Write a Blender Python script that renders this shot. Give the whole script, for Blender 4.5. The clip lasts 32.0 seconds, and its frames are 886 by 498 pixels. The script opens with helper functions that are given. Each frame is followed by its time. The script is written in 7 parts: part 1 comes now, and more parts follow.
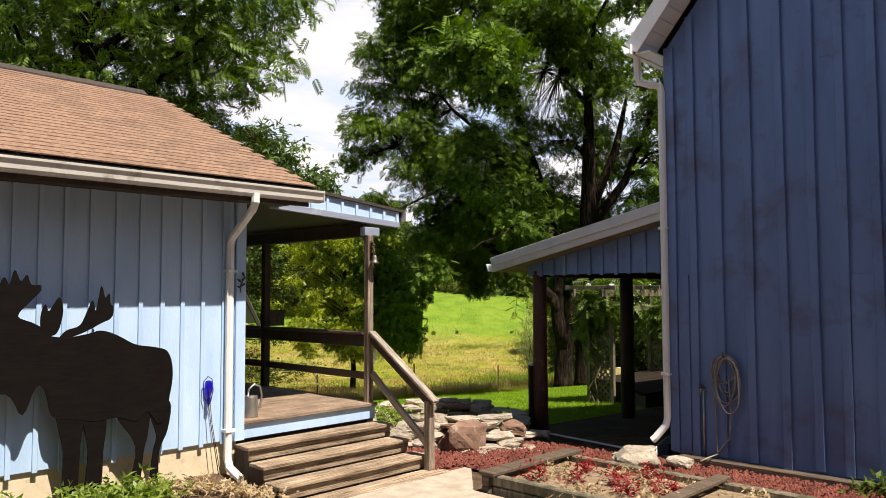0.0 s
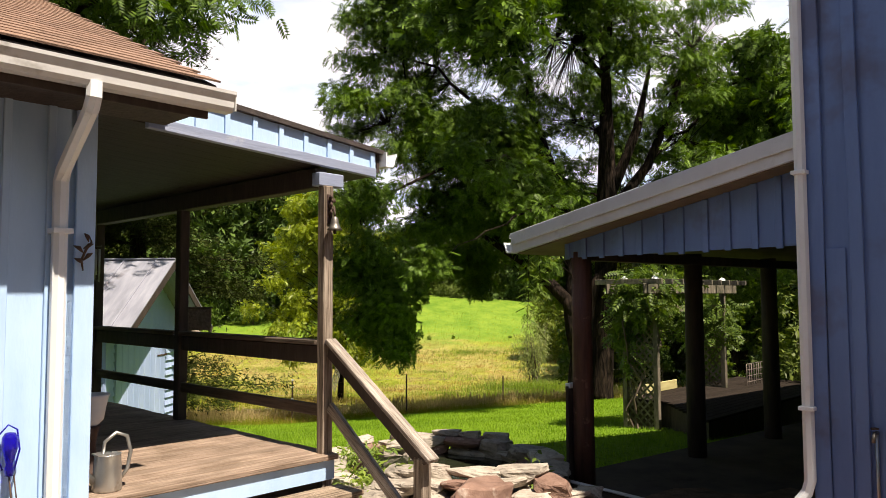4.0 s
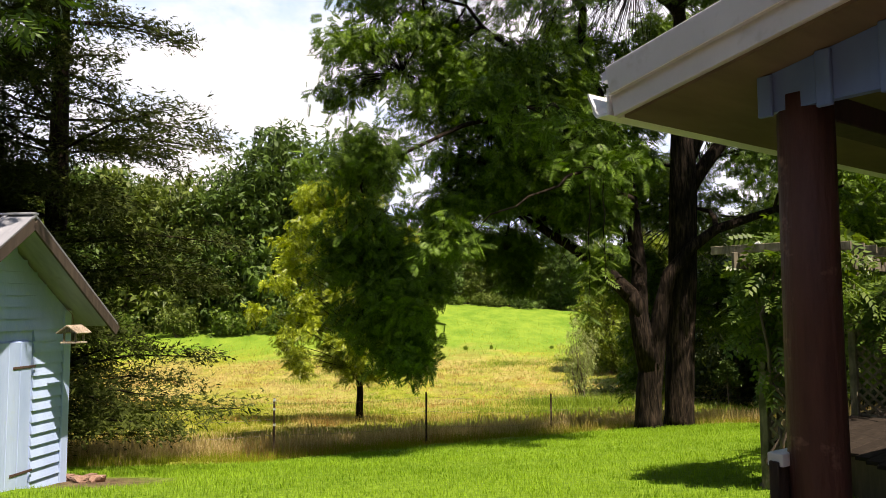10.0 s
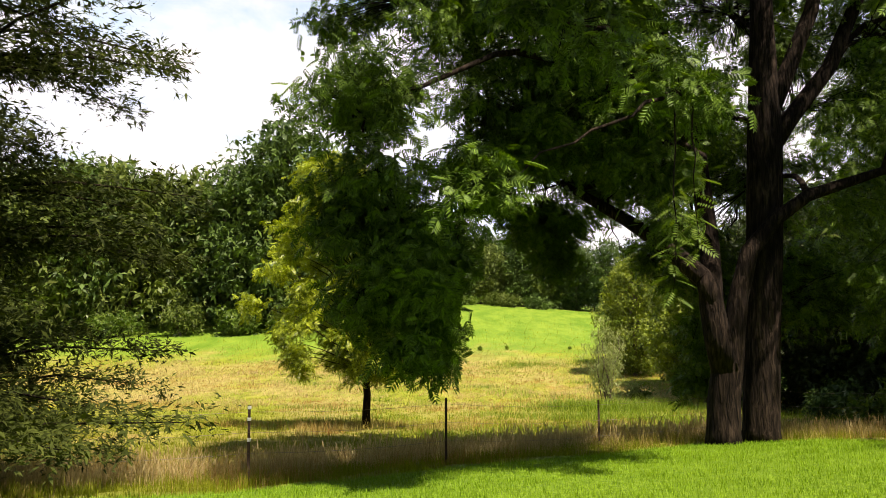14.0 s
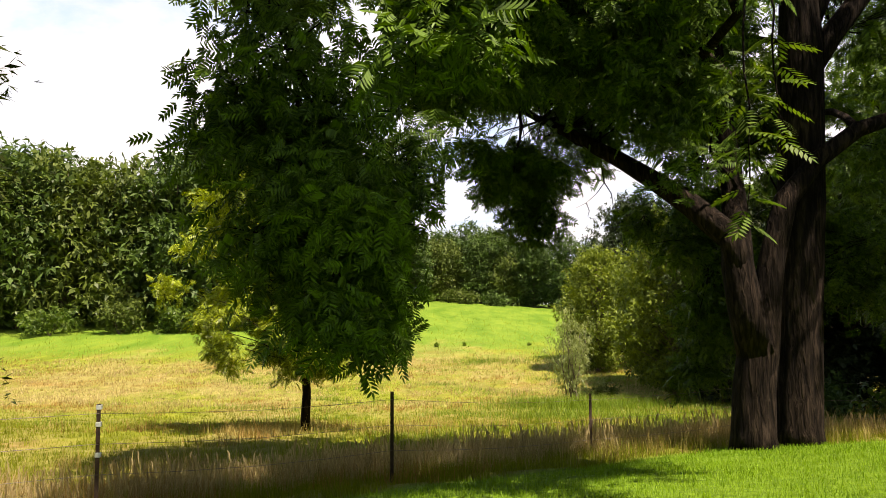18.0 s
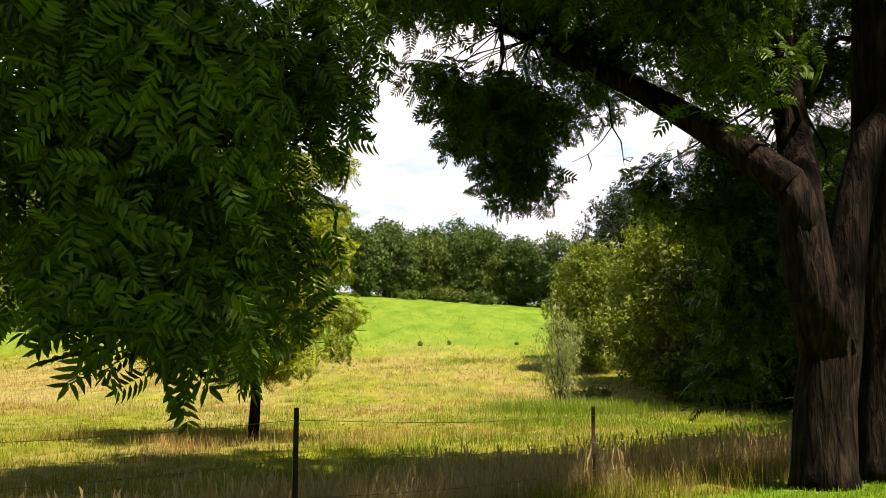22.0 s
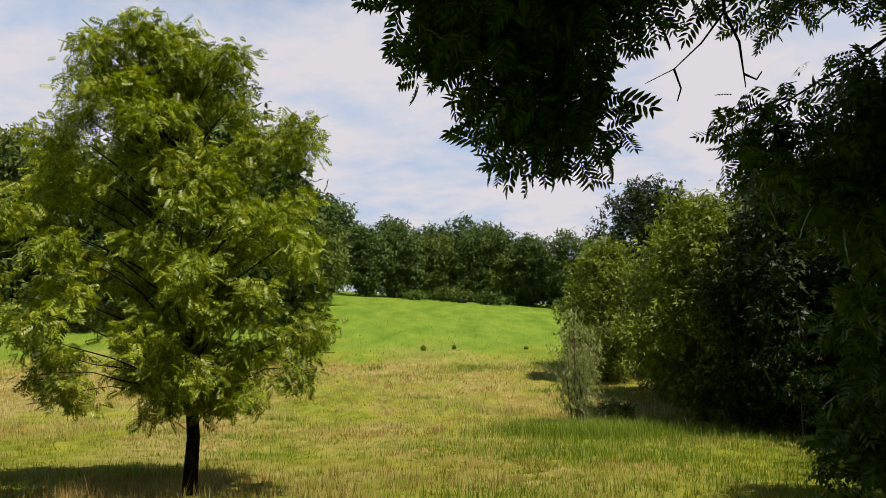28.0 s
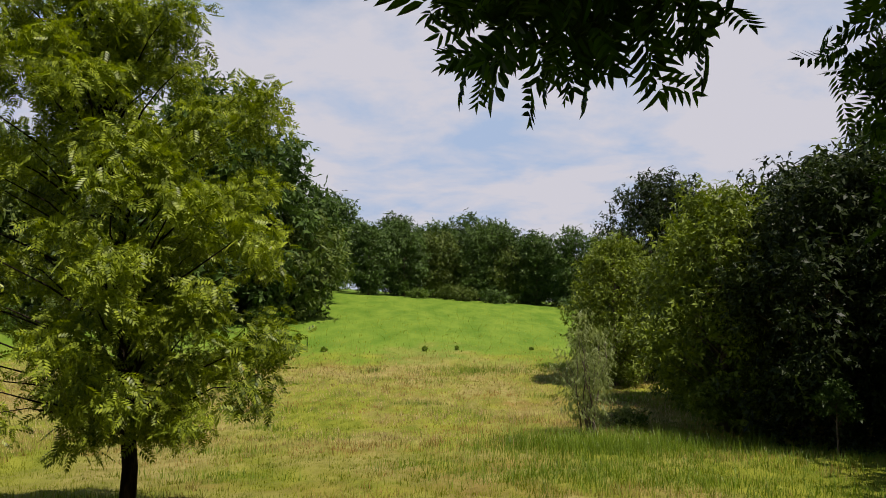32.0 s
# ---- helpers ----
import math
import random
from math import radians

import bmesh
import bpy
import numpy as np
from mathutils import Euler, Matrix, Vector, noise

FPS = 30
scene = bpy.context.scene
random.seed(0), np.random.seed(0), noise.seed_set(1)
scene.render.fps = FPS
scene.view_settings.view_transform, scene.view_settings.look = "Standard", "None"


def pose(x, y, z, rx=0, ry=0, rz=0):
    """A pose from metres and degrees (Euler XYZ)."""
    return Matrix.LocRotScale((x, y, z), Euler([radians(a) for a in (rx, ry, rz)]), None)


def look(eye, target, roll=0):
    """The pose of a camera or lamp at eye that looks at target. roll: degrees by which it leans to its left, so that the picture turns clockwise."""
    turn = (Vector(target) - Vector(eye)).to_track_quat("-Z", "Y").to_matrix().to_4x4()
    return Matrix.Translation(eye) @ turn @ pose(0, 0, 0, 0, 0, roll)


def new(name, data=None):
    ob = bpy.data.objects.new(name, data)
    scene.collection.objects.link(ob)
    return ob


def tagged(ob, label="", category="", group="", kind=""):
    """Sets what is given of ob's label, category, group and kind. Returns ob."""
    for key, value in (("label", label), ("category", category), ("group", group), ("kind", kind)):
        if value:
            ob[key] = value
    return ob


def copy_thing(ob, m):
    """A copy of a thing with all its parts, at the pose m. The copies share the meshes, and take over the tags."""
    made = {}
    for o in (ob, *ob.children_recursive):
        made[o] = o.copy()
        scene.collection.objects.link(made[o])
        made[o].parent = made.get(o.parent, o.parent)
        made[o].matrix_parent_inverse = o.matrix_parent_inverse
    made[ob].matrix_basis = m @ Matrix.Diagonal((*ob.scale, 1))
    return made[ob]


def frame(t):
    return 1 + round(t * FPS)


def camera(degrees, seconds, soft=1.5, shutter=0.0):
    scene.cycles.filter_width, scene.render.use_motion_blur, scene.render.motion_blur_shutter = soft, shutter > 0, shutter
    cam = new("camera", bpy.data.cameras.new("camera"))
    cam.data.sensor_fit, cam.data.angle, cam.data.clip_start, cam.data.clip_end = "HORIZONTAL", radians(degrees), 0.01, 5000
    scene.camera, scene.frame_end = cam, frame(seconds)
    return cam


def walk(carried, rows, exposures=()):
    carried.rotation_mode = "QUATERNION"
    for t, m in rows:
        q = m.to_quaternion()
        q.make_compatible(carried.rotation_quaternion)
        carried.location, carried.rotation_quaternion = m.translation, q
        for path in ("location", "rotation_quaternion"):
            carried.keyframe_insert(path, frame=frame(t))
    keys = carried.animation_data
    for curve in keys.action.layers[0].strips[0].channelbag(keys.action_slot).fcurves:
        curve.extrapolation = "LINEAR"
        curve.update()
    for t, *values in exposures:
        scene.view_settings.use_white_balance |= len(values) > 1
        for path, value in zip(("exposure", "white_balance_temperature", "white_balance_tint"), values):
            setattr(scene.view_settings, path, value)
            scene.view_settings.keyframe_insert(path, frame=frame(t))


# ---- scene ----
cam = camera(61.0, 32.0, soft=0.9)
PATH = [
    (0.0, 0.010, -0.260, 2.146, 93.23, 0.18, 0.12),
    (1.0, 0.033, 0.595, 2.101, 93.26, 0.15, 0.04),
    (2.0, -0.016, 1.503, 2.055, 93.42, 0.12, -0.04),
    (3.0, -0.029, 2.411, 2.009, 93.59, 0.19, -0.25),
    (3.5, -0.060, 2.849, 1.996, 93.56, 0.17, -0.23),
    (5.5, 0.105, 4.598, 1.904, 93.71, 0.31, -0.15),
    (6.0, 0.146, 5.035, 1.854, 93.69, 0.19, 0.01),
    (7.0, 0.204, 5.863, 1.719, 94.01, 0.23, 0.82),
    (8.0, 0.262, 6.717, 1.657, 94.19, 0.27, 1.49),
    (9.0, 0.211, 7.570, 1.630, 94.24, 0.32, 2.02),
    (10.0, 0.171, 8.344, 1.621, 94.40, 0.28, 2.73),
    (11.0, 0.059, 9.195, 1.611, 94.42, 0.24, 3.16),
    (12.0, -0.089, 10.124, 1.566, 94.45, 0.21, 3.31),
    (13.0, -0.145, 11.065, 1.408, 94.55, 0.14, 3.46),
    (14.0, -0.237, 11.980, 1.286, 94.52, 0.07, 3.60),
    (14.5, -0.266, 12.463, 1.189, 94.50, 0.04, 3.47),
    (16.5, -0.346, 14.213, 0.916, 94.48, 0.15, 1.47),
    (17.0, -0.352, 14.696, 0.870, 94.47, 0.19, 0.93),
    (18.0, -0.327, 15.662, 0.777, 94.47, 0.19, 0.28),
    (19.0, -0.218, 16.539, 0.699, 94.44, 0.03, -0.29),
    (20.0, -0.145, 17.390, 0.621, 94.42, -0.04, -0.45),
    (21.0, -0.035, 18.164, 0.614, 94.39, -0.10, -0.61),
    (22.0, 0.123, 19.032, 0.551, 94.42, -0.21, -0.59),
    (23.0, 0.174, 19.875, 0.559, 94.44, -0.22, -0.43),
    (24.0, 0.260, 20.691, 0.567, 94.46, -0.33, -0.28),
    (25.0, 0.323, 21.513, 0.649, 94.43, -0.31, -0.27),
    (25.5, 0.373, 21.911, 0.672, 94.41, -0.30, -0.27),
    (27.5, 0.462, 23.424, 0.837, 94.34, -0.27, 0.02),
    (28.0, 0.512, 23.848, 0.896, 94.32, -0.26, 0.02),
    (29.0, 0.572, 24.570, 0.911, 94.28, -0.35, 0.16),
    (30.0, 0.631, 25.291, 0.997, 94.23, -0.44, 0.16),
    (31.0, 0.727, 25.986, 1.012, 94.19, -0.43, 0.29),
    (32.0, 0.823, 26.682, 1.027, 94.15, -0.32, 0.43),
]
EXPOSURES = [(0, 0.85, 6950, 15), (3.5, 0.95, 7000, 16), (6, 1.25, 7000, 16), (9, 1.15, 7100, 17), (14, 1.10, 7200, 17), (20, 1.10, 7250, 19), (24, 0.85, 7300, 19), (25.5, 0.68, 7200, 19), (27.5, 0.36, 6750, 17), (30, 0.18, 6450, 18), (32, 0.12, 6400, 18)]
walk(cam, [(t, pose(*p)) for t, *p in PATH], EXPOSURES)

# ---- light ----
SUN_DIR = Vector((0.368, -0.403, 1.0)).normalized()
world = bpy.data.worlds.new("sky")
scene.world = world
world.use_nodes = True


def node(nt, kind, **values):
    n = nt.nodes.new(kind)
    for key, value in values.items():
        if key in n.inputs:
            n.inputs[key].default_value = value
    return n


def build_sky():
    nt = world.node_tree
    nt.nodes.clear()
    out = node(nt, "ShaderNodeOutputWorld")
    bg = node(nt, "ShaderNodeBackground")
    sky = node(nt, "ShaderNodeTexSky")
    sky.sky_type = "NISHITA"
    sky.sun_disc = False
    sky.sun_elevation = math.asin(SUN_DIR.z)
    sky.sun_rotation = math.atan2(SUN_DIR.x, SUN_DIR.y)
    sky.air_density, sky.dust_density, sky.ozone_density = 1.0, 0.6, 1.5
    tc = node(nt, "ShaderNodeTexCoord")
    # clouds lie on a flat layer: the direction is divided by its height
    sep = node(nt, "ShaderNodeSeparateXYZ")
    nt.links.new(tc.outputs["Generated"], sep.inputs[0])
    up = node(nt, "ShaderNodeMath")
    up.operation = "MAXIMUM"
    nt.links.new(sep.outputs["Z"], up.inputs[0])
    up.inputs[1].default_value = 0.0
    lift = node(nt, "ShaderNodeMath")
    lift.operation = "ADD"
    nt.links.new(up.outputs[0], lift.inputs[0])
    lift.inputs[1].default_value = 0.16
    flat = node(nt, "ShaderNodeVectorMath")
    flat.operation = "DIVIDE"
    comb = node(nt, "ShaderNodeCombineXYZ")
    for i in range(3):
        nt.links.new(lift.outputs[0], comb.inputs[i])
    nt.links.new(tc.outputs["Generated"], flat.inputs[0])
    nt.links.new(comb.outputs[0], flat.inputs[1])
    n1 = node(nt, "ShaderNodeTexNoise", Scale=2.7, Detail=9.0, Roughness=0.58, Distortion=0.3)
    n2 = node(nt, "ShaderNodeTexNoise", Scale=0.8, Detail=2.0)
    nt.links.new(flat.outputs[0], n1.inputs["Vector"])
    nt.links.new(flat.outputs[0], n2.inputs["Vector"])
    add = node(nt, "ShaderNodeMath")
    add.operation = "ADD"
    nt.links.new(n1.outputs[0], add.inputs[0])
    nt.links.new(n2.outputs[0], add.inputs[1])
    ramp = node(nt, "ShaderNodeValToRGB")
    ramp.color_ramp.elements[0].position = 0.45
    ramp.color_ramp.elements[0].color = (0.0, 0.0, 0.0, 1)
    ramp.color_ramp.elements[1].position = 0.58
    ramp.color_ramp.elements[1].color = (0.97, 0.97, 0.97, 1)
    half = node(nt, "ShaderNodeMath")
    half.operation = "MULTIPLY"
    half.inputs[1].default_value = 0.5
    nt.links.new(add.outputs[0], half.inputs[0])
    low = node(nt, "ShaderNodeMapRange")
    low.inputs["From Min"].default_value, low.inputs["From Max"].default_value = 0.30, 0.68
    low.inputs["To Min"].default_value, low.inputs["To Max"].default_value = 0.055, -0.50
    nt.links.new(sep.outputs["Z"], low.inputs[0])
    thick = node(nt, "ShaderNodeMath")
    thick.operation = "ADD"
    nt.links.new(half.outputs[0], thick.inputs[0])
    nt.links.new(low.outputs[0], thick.inputs[1])
    nt.links.new(thick.outputs[0], ramp.inputs[0])
    # pale blue haze low down, white clouds over it
    haze = node(nt, "ShaderNodeMapRange")
    haze.inputs["From Min"].default_value, haze.inputs["From Max"].default_value = 0.32, 0.68
    haze.inputs["To Min"].default_value, haze.inputs["To Max"].default_value = 0.95, 0.0
    nt.links.new(sep.outputs["Z"], haze.inputs[0])
    hazy = node(nt, "ShaderNodeMix")
    hazy.data_type = "RGBA"
    nt.links.new(haze.outputs[0], hazy.inputs["Factor"])
    nt.links.new(sky.outputs[0], hazy.inputs["A"])
    hazy.inputs["B"].default_value = (6.6, 8.7, 11.4, 1)
    mix = node(nt, "ShaderNodeMix")
    mix.data_type = "RGBA"
    nt.links.new(ramp.outputs[0], mix.inputs["Factor"])
    nt.links.new(hazy.outputs["Result"], mix.inputs["A"])
    mix.inputs["B"].default_value = (10.3, 10.4, 10.8, 1)
    bg.inputs["Strength"].default_value = 0.055
    nt.links.new(mix.outputs["Result"], bg.inputs[0])
    nt.links.new(bg.outputs[0], out.inputs[0])


build_sky()
sun = new("sun", bpy.data.lights.new("sun", "SUN"))
sun.data.energy, sun.data.angle, sun.data.color = 5.0, radians(0.6), (1.0, 0.93, 0.80)
sun.matrix_world = look(SUN_DIR * 60, (0, 0, 0))

# ---- materials ----


def mat_base(name):
    m = bpy.data.materials.new(name)
    m.use_nodes = True
    nt = m.node_tree
    return m, nt, nt.nodes["Principled BSDF"]


def ramp_node(nt, stops):
    r = node(nt, "ShaderNodeValToRGB")
    els = r.color_ramp.elements
    while len(els) < len(stops):
        els.new(0.5)
    for e, (p, c) in zip(els, stops):
        e.position, e.color = p, (*c, 1)
    return r


def surface(name, dark, light, scale=8.0, stretch=(1, 1, 1), rough=0.7, bump=0.15, bump_scale=None, metal=0.0, detail=6.0,
            spots=None, spot_scale=2.0, spot_at=0.6, vary=0.0, local=True, spec=0.4, wave=None):
    """A weathered surface: two scales of noise between two colours, stains of a third, relief."""
    m, nt, b = mat_base(name)
    tc = node(nt, "ShaderNodeTexCoord")
    mp = node(nt, "ShaderNodeMapping")
    mp.inputs["Scale"].default_value = stretch
    nt.links.new(tc.outputs["Object"], mp.inputs[0])
    vec = mp.outputs[0]
    if vary:
        info = node(nt, "ShaderNodeObjectInfo")
        ad = node(nt, "ShaderNodeVectorMath")
        sc = node(nt, "ShaderNodeMath")
        sc.operation = "MULTIPLY"
        sc.inputs[1].default_value = 37.0
        nt.links.new(info.outputs["Random"], sc.inputs[0])
        nt.links.new(mp.outputs[0], ad.inputs[0])
        nt.links.new(sc.outputs[0], ad.inputs[1])
        vec = ad.outputs[0]
    n1 = node(nt, "ShaderNodeTexNoise", Scale=scale, Detail=detail, Roughness=0.6)
    nt.links.new(vec, n1.inputs["Vector"])
    r = ramp_node(nt, [(0.3, dark), (0.7, light)])
    nt.links.new(n1.outputs[0], r.inputs[0])
    col = r.outputs[0]
    if spots:
        n2 = node(nt, "ShaderNodeTexNoise", Scale=spot_scale, Detail=4.0, Roughness=0.65)
        nt.links.new(tc.outputs["Object"], n2.inputs["Vector"])
        r2 = ramp_node(nt, [(spot_at, (0, 0, 0)), (min(spot_at + 0.14, 1), (1, 1, 1))])
        nt.links.new(n2.outputs[0], r2.inputs[0])
        mx = node(nt, "ShaderNodeMix")
        mx.data_type = "RGBA"
        nt.links.new(r2.outputs[0], mx.inputs["Factor"])
        nt.links.new(col, mx.inputs["A"])
        mx.inputs["B"].default_value = (*spots, 1)
        col = mx.outputs["Result"]
    if vary:
        hs = node(nt, "ShaderNodeHueSaturation")
        ma = node(nt, "ShaderNodeMapRange")
        ma.inputs["To Min"].default_value, ma.inputs["To Max"].default_value = 1 - vary, 1 + vary
        nt.links.new(info.outputs["Random"], ma.inputs[0])
        nt.links.new(ma.outputs[0], hs.inputs["Value"])
        nt.links.new(col, hs.inputs["Color"])
        col = hs.outputs[0]
    nt.links.new(col, b.inputs["Base Color"])
    b.inputs["Roughness"].default_value = rough
    b.inputs["Metallic"].default_value = metal
    b.inputs["Specular IOR Level"].default_value = spec
    if bump:
        n3 = node(nt, "ShaderNodeTexNoise", Scale=bump_scale or scale * 3, Detail=5.0)
        nt.links.new(vec, n3.inputs["Vector"])
        bp = node(nt, "ShaderNodeBump", Strength=bump, Distance=0.02)
        nt.links.new(n3.outputs[0], bp.inputs["Height"])
        nt.links.new(bp.outputs[0], b.inputs["Normal"])
    return m


def leafage(name, dark, light, translucent=0.35, rough=0.42, gloss=0.25):
    """Leaves: each mesh island has a tint of its own, and light comes through."""
    m, nt, b = mat_base(name)
    geo = node(nt, "ShaderNodeNewGeometry")
    tc = node(nt, "ShaderNodeTexCoord")
    n1 = node(nt, "ShaderNodeTexNoise", Scale=0.45, Detail=2.0)
    nt.links.new(tc.outputs["Object"], n1.inputs["Vector"])
    ad = node(nt, "ShaderNodeMath")
    ad.operation = "MULTIPLY_ADD"
    nt.links.new(geo.outputs["Random Per Island"], ad.inputs[0])
    ad.inputs[1].default_value = 0.6
    mr = node(nt, "ShaderNodeMapRange")
    mr.inputs["From Min"].default_value, mr.inputs["From Max"].default_value = 0.3, 0.7
    mr.inputs["To Max"].default_value = 0.4
    nt.links.new(n1.outputs[0], mr.inputs[0])
    nt.links.new(mr.outputs[0], ad.inputs[2])
    r = ramp_node(nt, [(0.05, dark), (0.95, light)])
    nt.links.new(ad.outputs[0], r.inputs[0])
    nt.links.new(r.outputs[0], b.inputs["Base Color"])
    b.inputs["Roughness"].default_value = rough
    b.inputs["Specular IOR Level"].default_value = gloss
    tr = node(nt, "ShaderNodeBsdfTranslucent")
    hs = node(nt, "ShaderNodeHueSaturation", Saturation=1.15, Value=1.5)
    nt.links.new(r.outputs[0], hs.inputs["Color"])
    nt.links.new(hs.outputs[0], tr.inputs["Color"])
    mx = node(nt, "ShaderNodeMixShader")
    mx.inputs[0].default_value = translucent
    nt.links.new(b.outputs[0], mx.inputs[1])
    nt.links.new(tr.outputs[0], mx.inputs[2])
    nt.links.new(mx.outputs[0], nt.nodes["Material Output"].inputs[0])
    return m


def bark_material():
    """Furrowed bark: long plaited ridges, dark in the cracks, greyer on the crests."""
    m, nt, b = mat_base("walnut_bark")
    tc = node(nt, "ShaderNodeTexCoord")
    mp = node(nt, "ShaderNodeMapping")
    mp.inputs["Scale"].default_value = (16, 16, 2.6)
    nt.links.new(tc.outputs["Object"], mp.inputs[0])
    n1 = node(nt, "ShaderNodeTexNoise", Scale=1.0, Detail=5.0, Roughness=0.55, Distortion=0.7)
    nt.links.new(mp.outputs[0], n1.inputs["Vector"])
    r = ramp_node(nt, [(0.36, (0.006, 0.0045, 0.0035)), (0.50, (0.018, 0.013, 0.010)), (0.68, (0.048, 0.035, 0.027))])
    nt.links.new(n1.outputs[0], r.inputs[0])
    n2 = node(nt, "ShaderNodeTexNoise", Scale=1.3, Detail=3.0)
    nt.links.new(tc.outputs["Object"], n2.inputs["Vector"])
    r2 = ramp_node(nt, [(0.35, (0.55, 0.55, 0.52)), (0.7, (1.25, 1.2, 1.15))])
    nt.links.new(n2.outputs[0], r2.inputs[0])
    mx = node(nt, "ShaderNodeMix")
    mx.data_type, mx.blend_type = "RGBA", "MULTIPLY"
    mx.inputs["Factor"].default_value = 1.0
    nt.links.new(r.outputs[0], mx.inputs["A"])
    nt.links.new(r2.outputs[0], mx.inputs["B"])
    nt.links.new(mx.outputs["Result"], b.inputs["Base Color"])
    b.inputs["Roughness"].default_value = 0.95
    b.inputs["Specular IOR Level"].default_value = 0.1
    bp = node(nt, "ShaderNodeBump", Strength=1.0, Distance=0.07)
    nt.links.new(n1.outputs[0], bp.inputs["Height"])
    nt.links.new(bp.outputs[0], b.inputs["Normal"])
    return m


def weathered(name, dark, light, along, tilt=0.0, crack=0.45, vary=0.12):
    """Bare sun-greyed timber: long grain, fine dark checks along it, blotches."""
    m, nt, b = mat_base(name)
    tc = node(nt, "ShaderNodeTexCoord")
    info = node(nt, "ShaderNodeObjectInfo")
    sets = []
    for across, length in ((0.030, 0.55), (0.007, 0.28)):
        mp = node(nt, "ShaderNodeMapping")
        mp.vector_type = "TEXTURE"
        mp.inputs["Rotation"].default_value = (tilt, 0, 0)
        mp.inputs["Scale"].default_value = tuple(length if k == along else across for k in range(3))
        nt.links.new(tc.outputs["Object"], mp.inputs[0])
        n = node(nt, "ShaderNodeTexNoise", Scale=1.0, Detail=4.0, Roughness=0.6, Distortion=0.4)
        nt.links.new(mp.outputs[0], n.inputs["Vector"])
        sets.append(n)
    r = ramp_node(nt, [(0.34, dark), (0.66, light)])
    nt.links.new(sets[0].outputs[0], r.inputs[0])
    r2 = ramp_node(nt, [(0.38, (crack, crack * 0.94, crack * 0.88)), (0.50, (1.0, 1.0, 1.0))])
    nt.links.new(sets[1].outputs[0], r2.inputs[0])
    n3 = node(nt, "ShaderNodeTexNoise", Scale=2.6, Detail=3.0)
    nt.links.new(tc.outputs["Object"], n3.inputs["Vector"])
    r3 = ramp_node(nt, [(0.35, (0.72, 0.69, 0.66)), (0.62, (1.08, 1.06, 1.05))])
    nt.links.new(n3.outputs[0], r3.inputs[0])
    col = r.outputs[0]
    for other in (r2, r3):
        mx = node(nt, "ShaderNodeMix")
        mx.data_type, mx.blend_type = "RGBA", "MULTIPLY"
        mx.inputs["Factor"].default_value = 1.0
        nt.links.new(col, mx.inputs["A"])
        nt.links.new(other.outputs[0], mx.inputs["B"])
        col = mx.outputs["Result"]
    hs = node(nt, "ShaderNodeHueSaturation")
    ma = node(nt, "ShaderNodeMapRange")
    ma.inputs["To Min"].default_value, ma.inputs["To Max"].default_value = 1 - vary, 1 + vary
    nt.links.new(info.outputs["Random"], ma.inputs[0])
    nt.links.new(ma.outputs[0], hs.inputs["Value"])
    nt.links.new(col, hs.inputs["Color"])
    nt.links.new(hs.outputs[0], b.inputs["Base Color"])
    b.inputs["Roughness"].default_value = 0.85
    b.inputs["Specular IOR Level"].default_value = 0.25
    bp = node(nt, "ShaderNodeBump", Strength=0.8, Distance=0.006)
    nt.links.new(sets[1].outputs[0], bp.inputs["Height"])
    nt.links.new(bp.outputs[0], b.inputs["Normal"])
    return m


M = {}
M["siding_pale"] = surface("pale_blue_paint", (0.35, 0.52, 0.76), (0.48, 0.65, 0.88), 3.0, (1, 1, 0.25), 0.55, 0.12, 60, spots=(0.41, 0.58, 0.81), spot_scale=5)
M["siding_blue"] = surface("slate_blue_paint", (0.105, 0.175, 0.37), (0.155, 0.245, 0.48), 2.5, (1, 1, 0.2), 0.6, 0.2, 40, spots=(0.11, 0.14, 0.25), spot_scale=1.6, spot_at=0.54)
M["shed_paint"] = surface("powder_blue_paint", (0.27, 0.36, 0.58), (0.38, 0.48, 0.70), 3.0, (1, 1, 0.25), 0.6, 0.15, 50, spots=(0.36, 0.45, 0.58), spot_scale=4, spot_at=0.58)
M["foundation"] = surface("cream_foundation", (0.55, 0.47, 0.33), (0.66, 0.58, 0.43), 5.0, rough=0.85, bump=0.2, spots=(0.42, 0.35, 0.24), spot_scale=3)
M["white"] = surface("white_aluminium", (0.72, 0.74, 0.76), (0.80, 0.82, 0.84), 4.0, (1, 1, 0.4), 0.4, 0.05, spots=(0.6, 0.6, 0.58), spot_scale=6, spot_at=0.64)
M["gutter"] = surface("grey_white_gutter", (0.58, 0.58, 0.57), (0.70, 0.70, 0.69), 6.0, rough=0.4, bump=0.05, spots=(0.36, 0.35, 0.32), spot_scale=4, spot_at=0.58)
M["fascia_grey"] = surface("grey_metal_trim", (0.52, 0.53, 0.56), (0.62, 0.63, 0.66), 3.0, rough=0.4, bump=0.04, spots=(0.45, 0.45, 0.45), spot_scale=5)
M["shingle"] = surface("brown_shingle", (0.16, 0.097, 0.068), (0.30, 0.195, 0.138), 22.0, rough=0.9, bump=0.5, bump_scale=160, vary=0.16, spots=(0.19, 0.115, 0.08), spot_scale=1.2, spot_at=0.55)
M["shingle_dark"] = surface("dark_roof_edge", (0.035, 0.03, 0.028), (0.07, 0.055, 0.05), 20.0, rough=0.9, bump=0.4, bump_scale=120)
M["wood_grey"] = weathered("weathered_wood", (0.16, 0.125, 0.095), (0.43, 0.37, 0.305), 2)
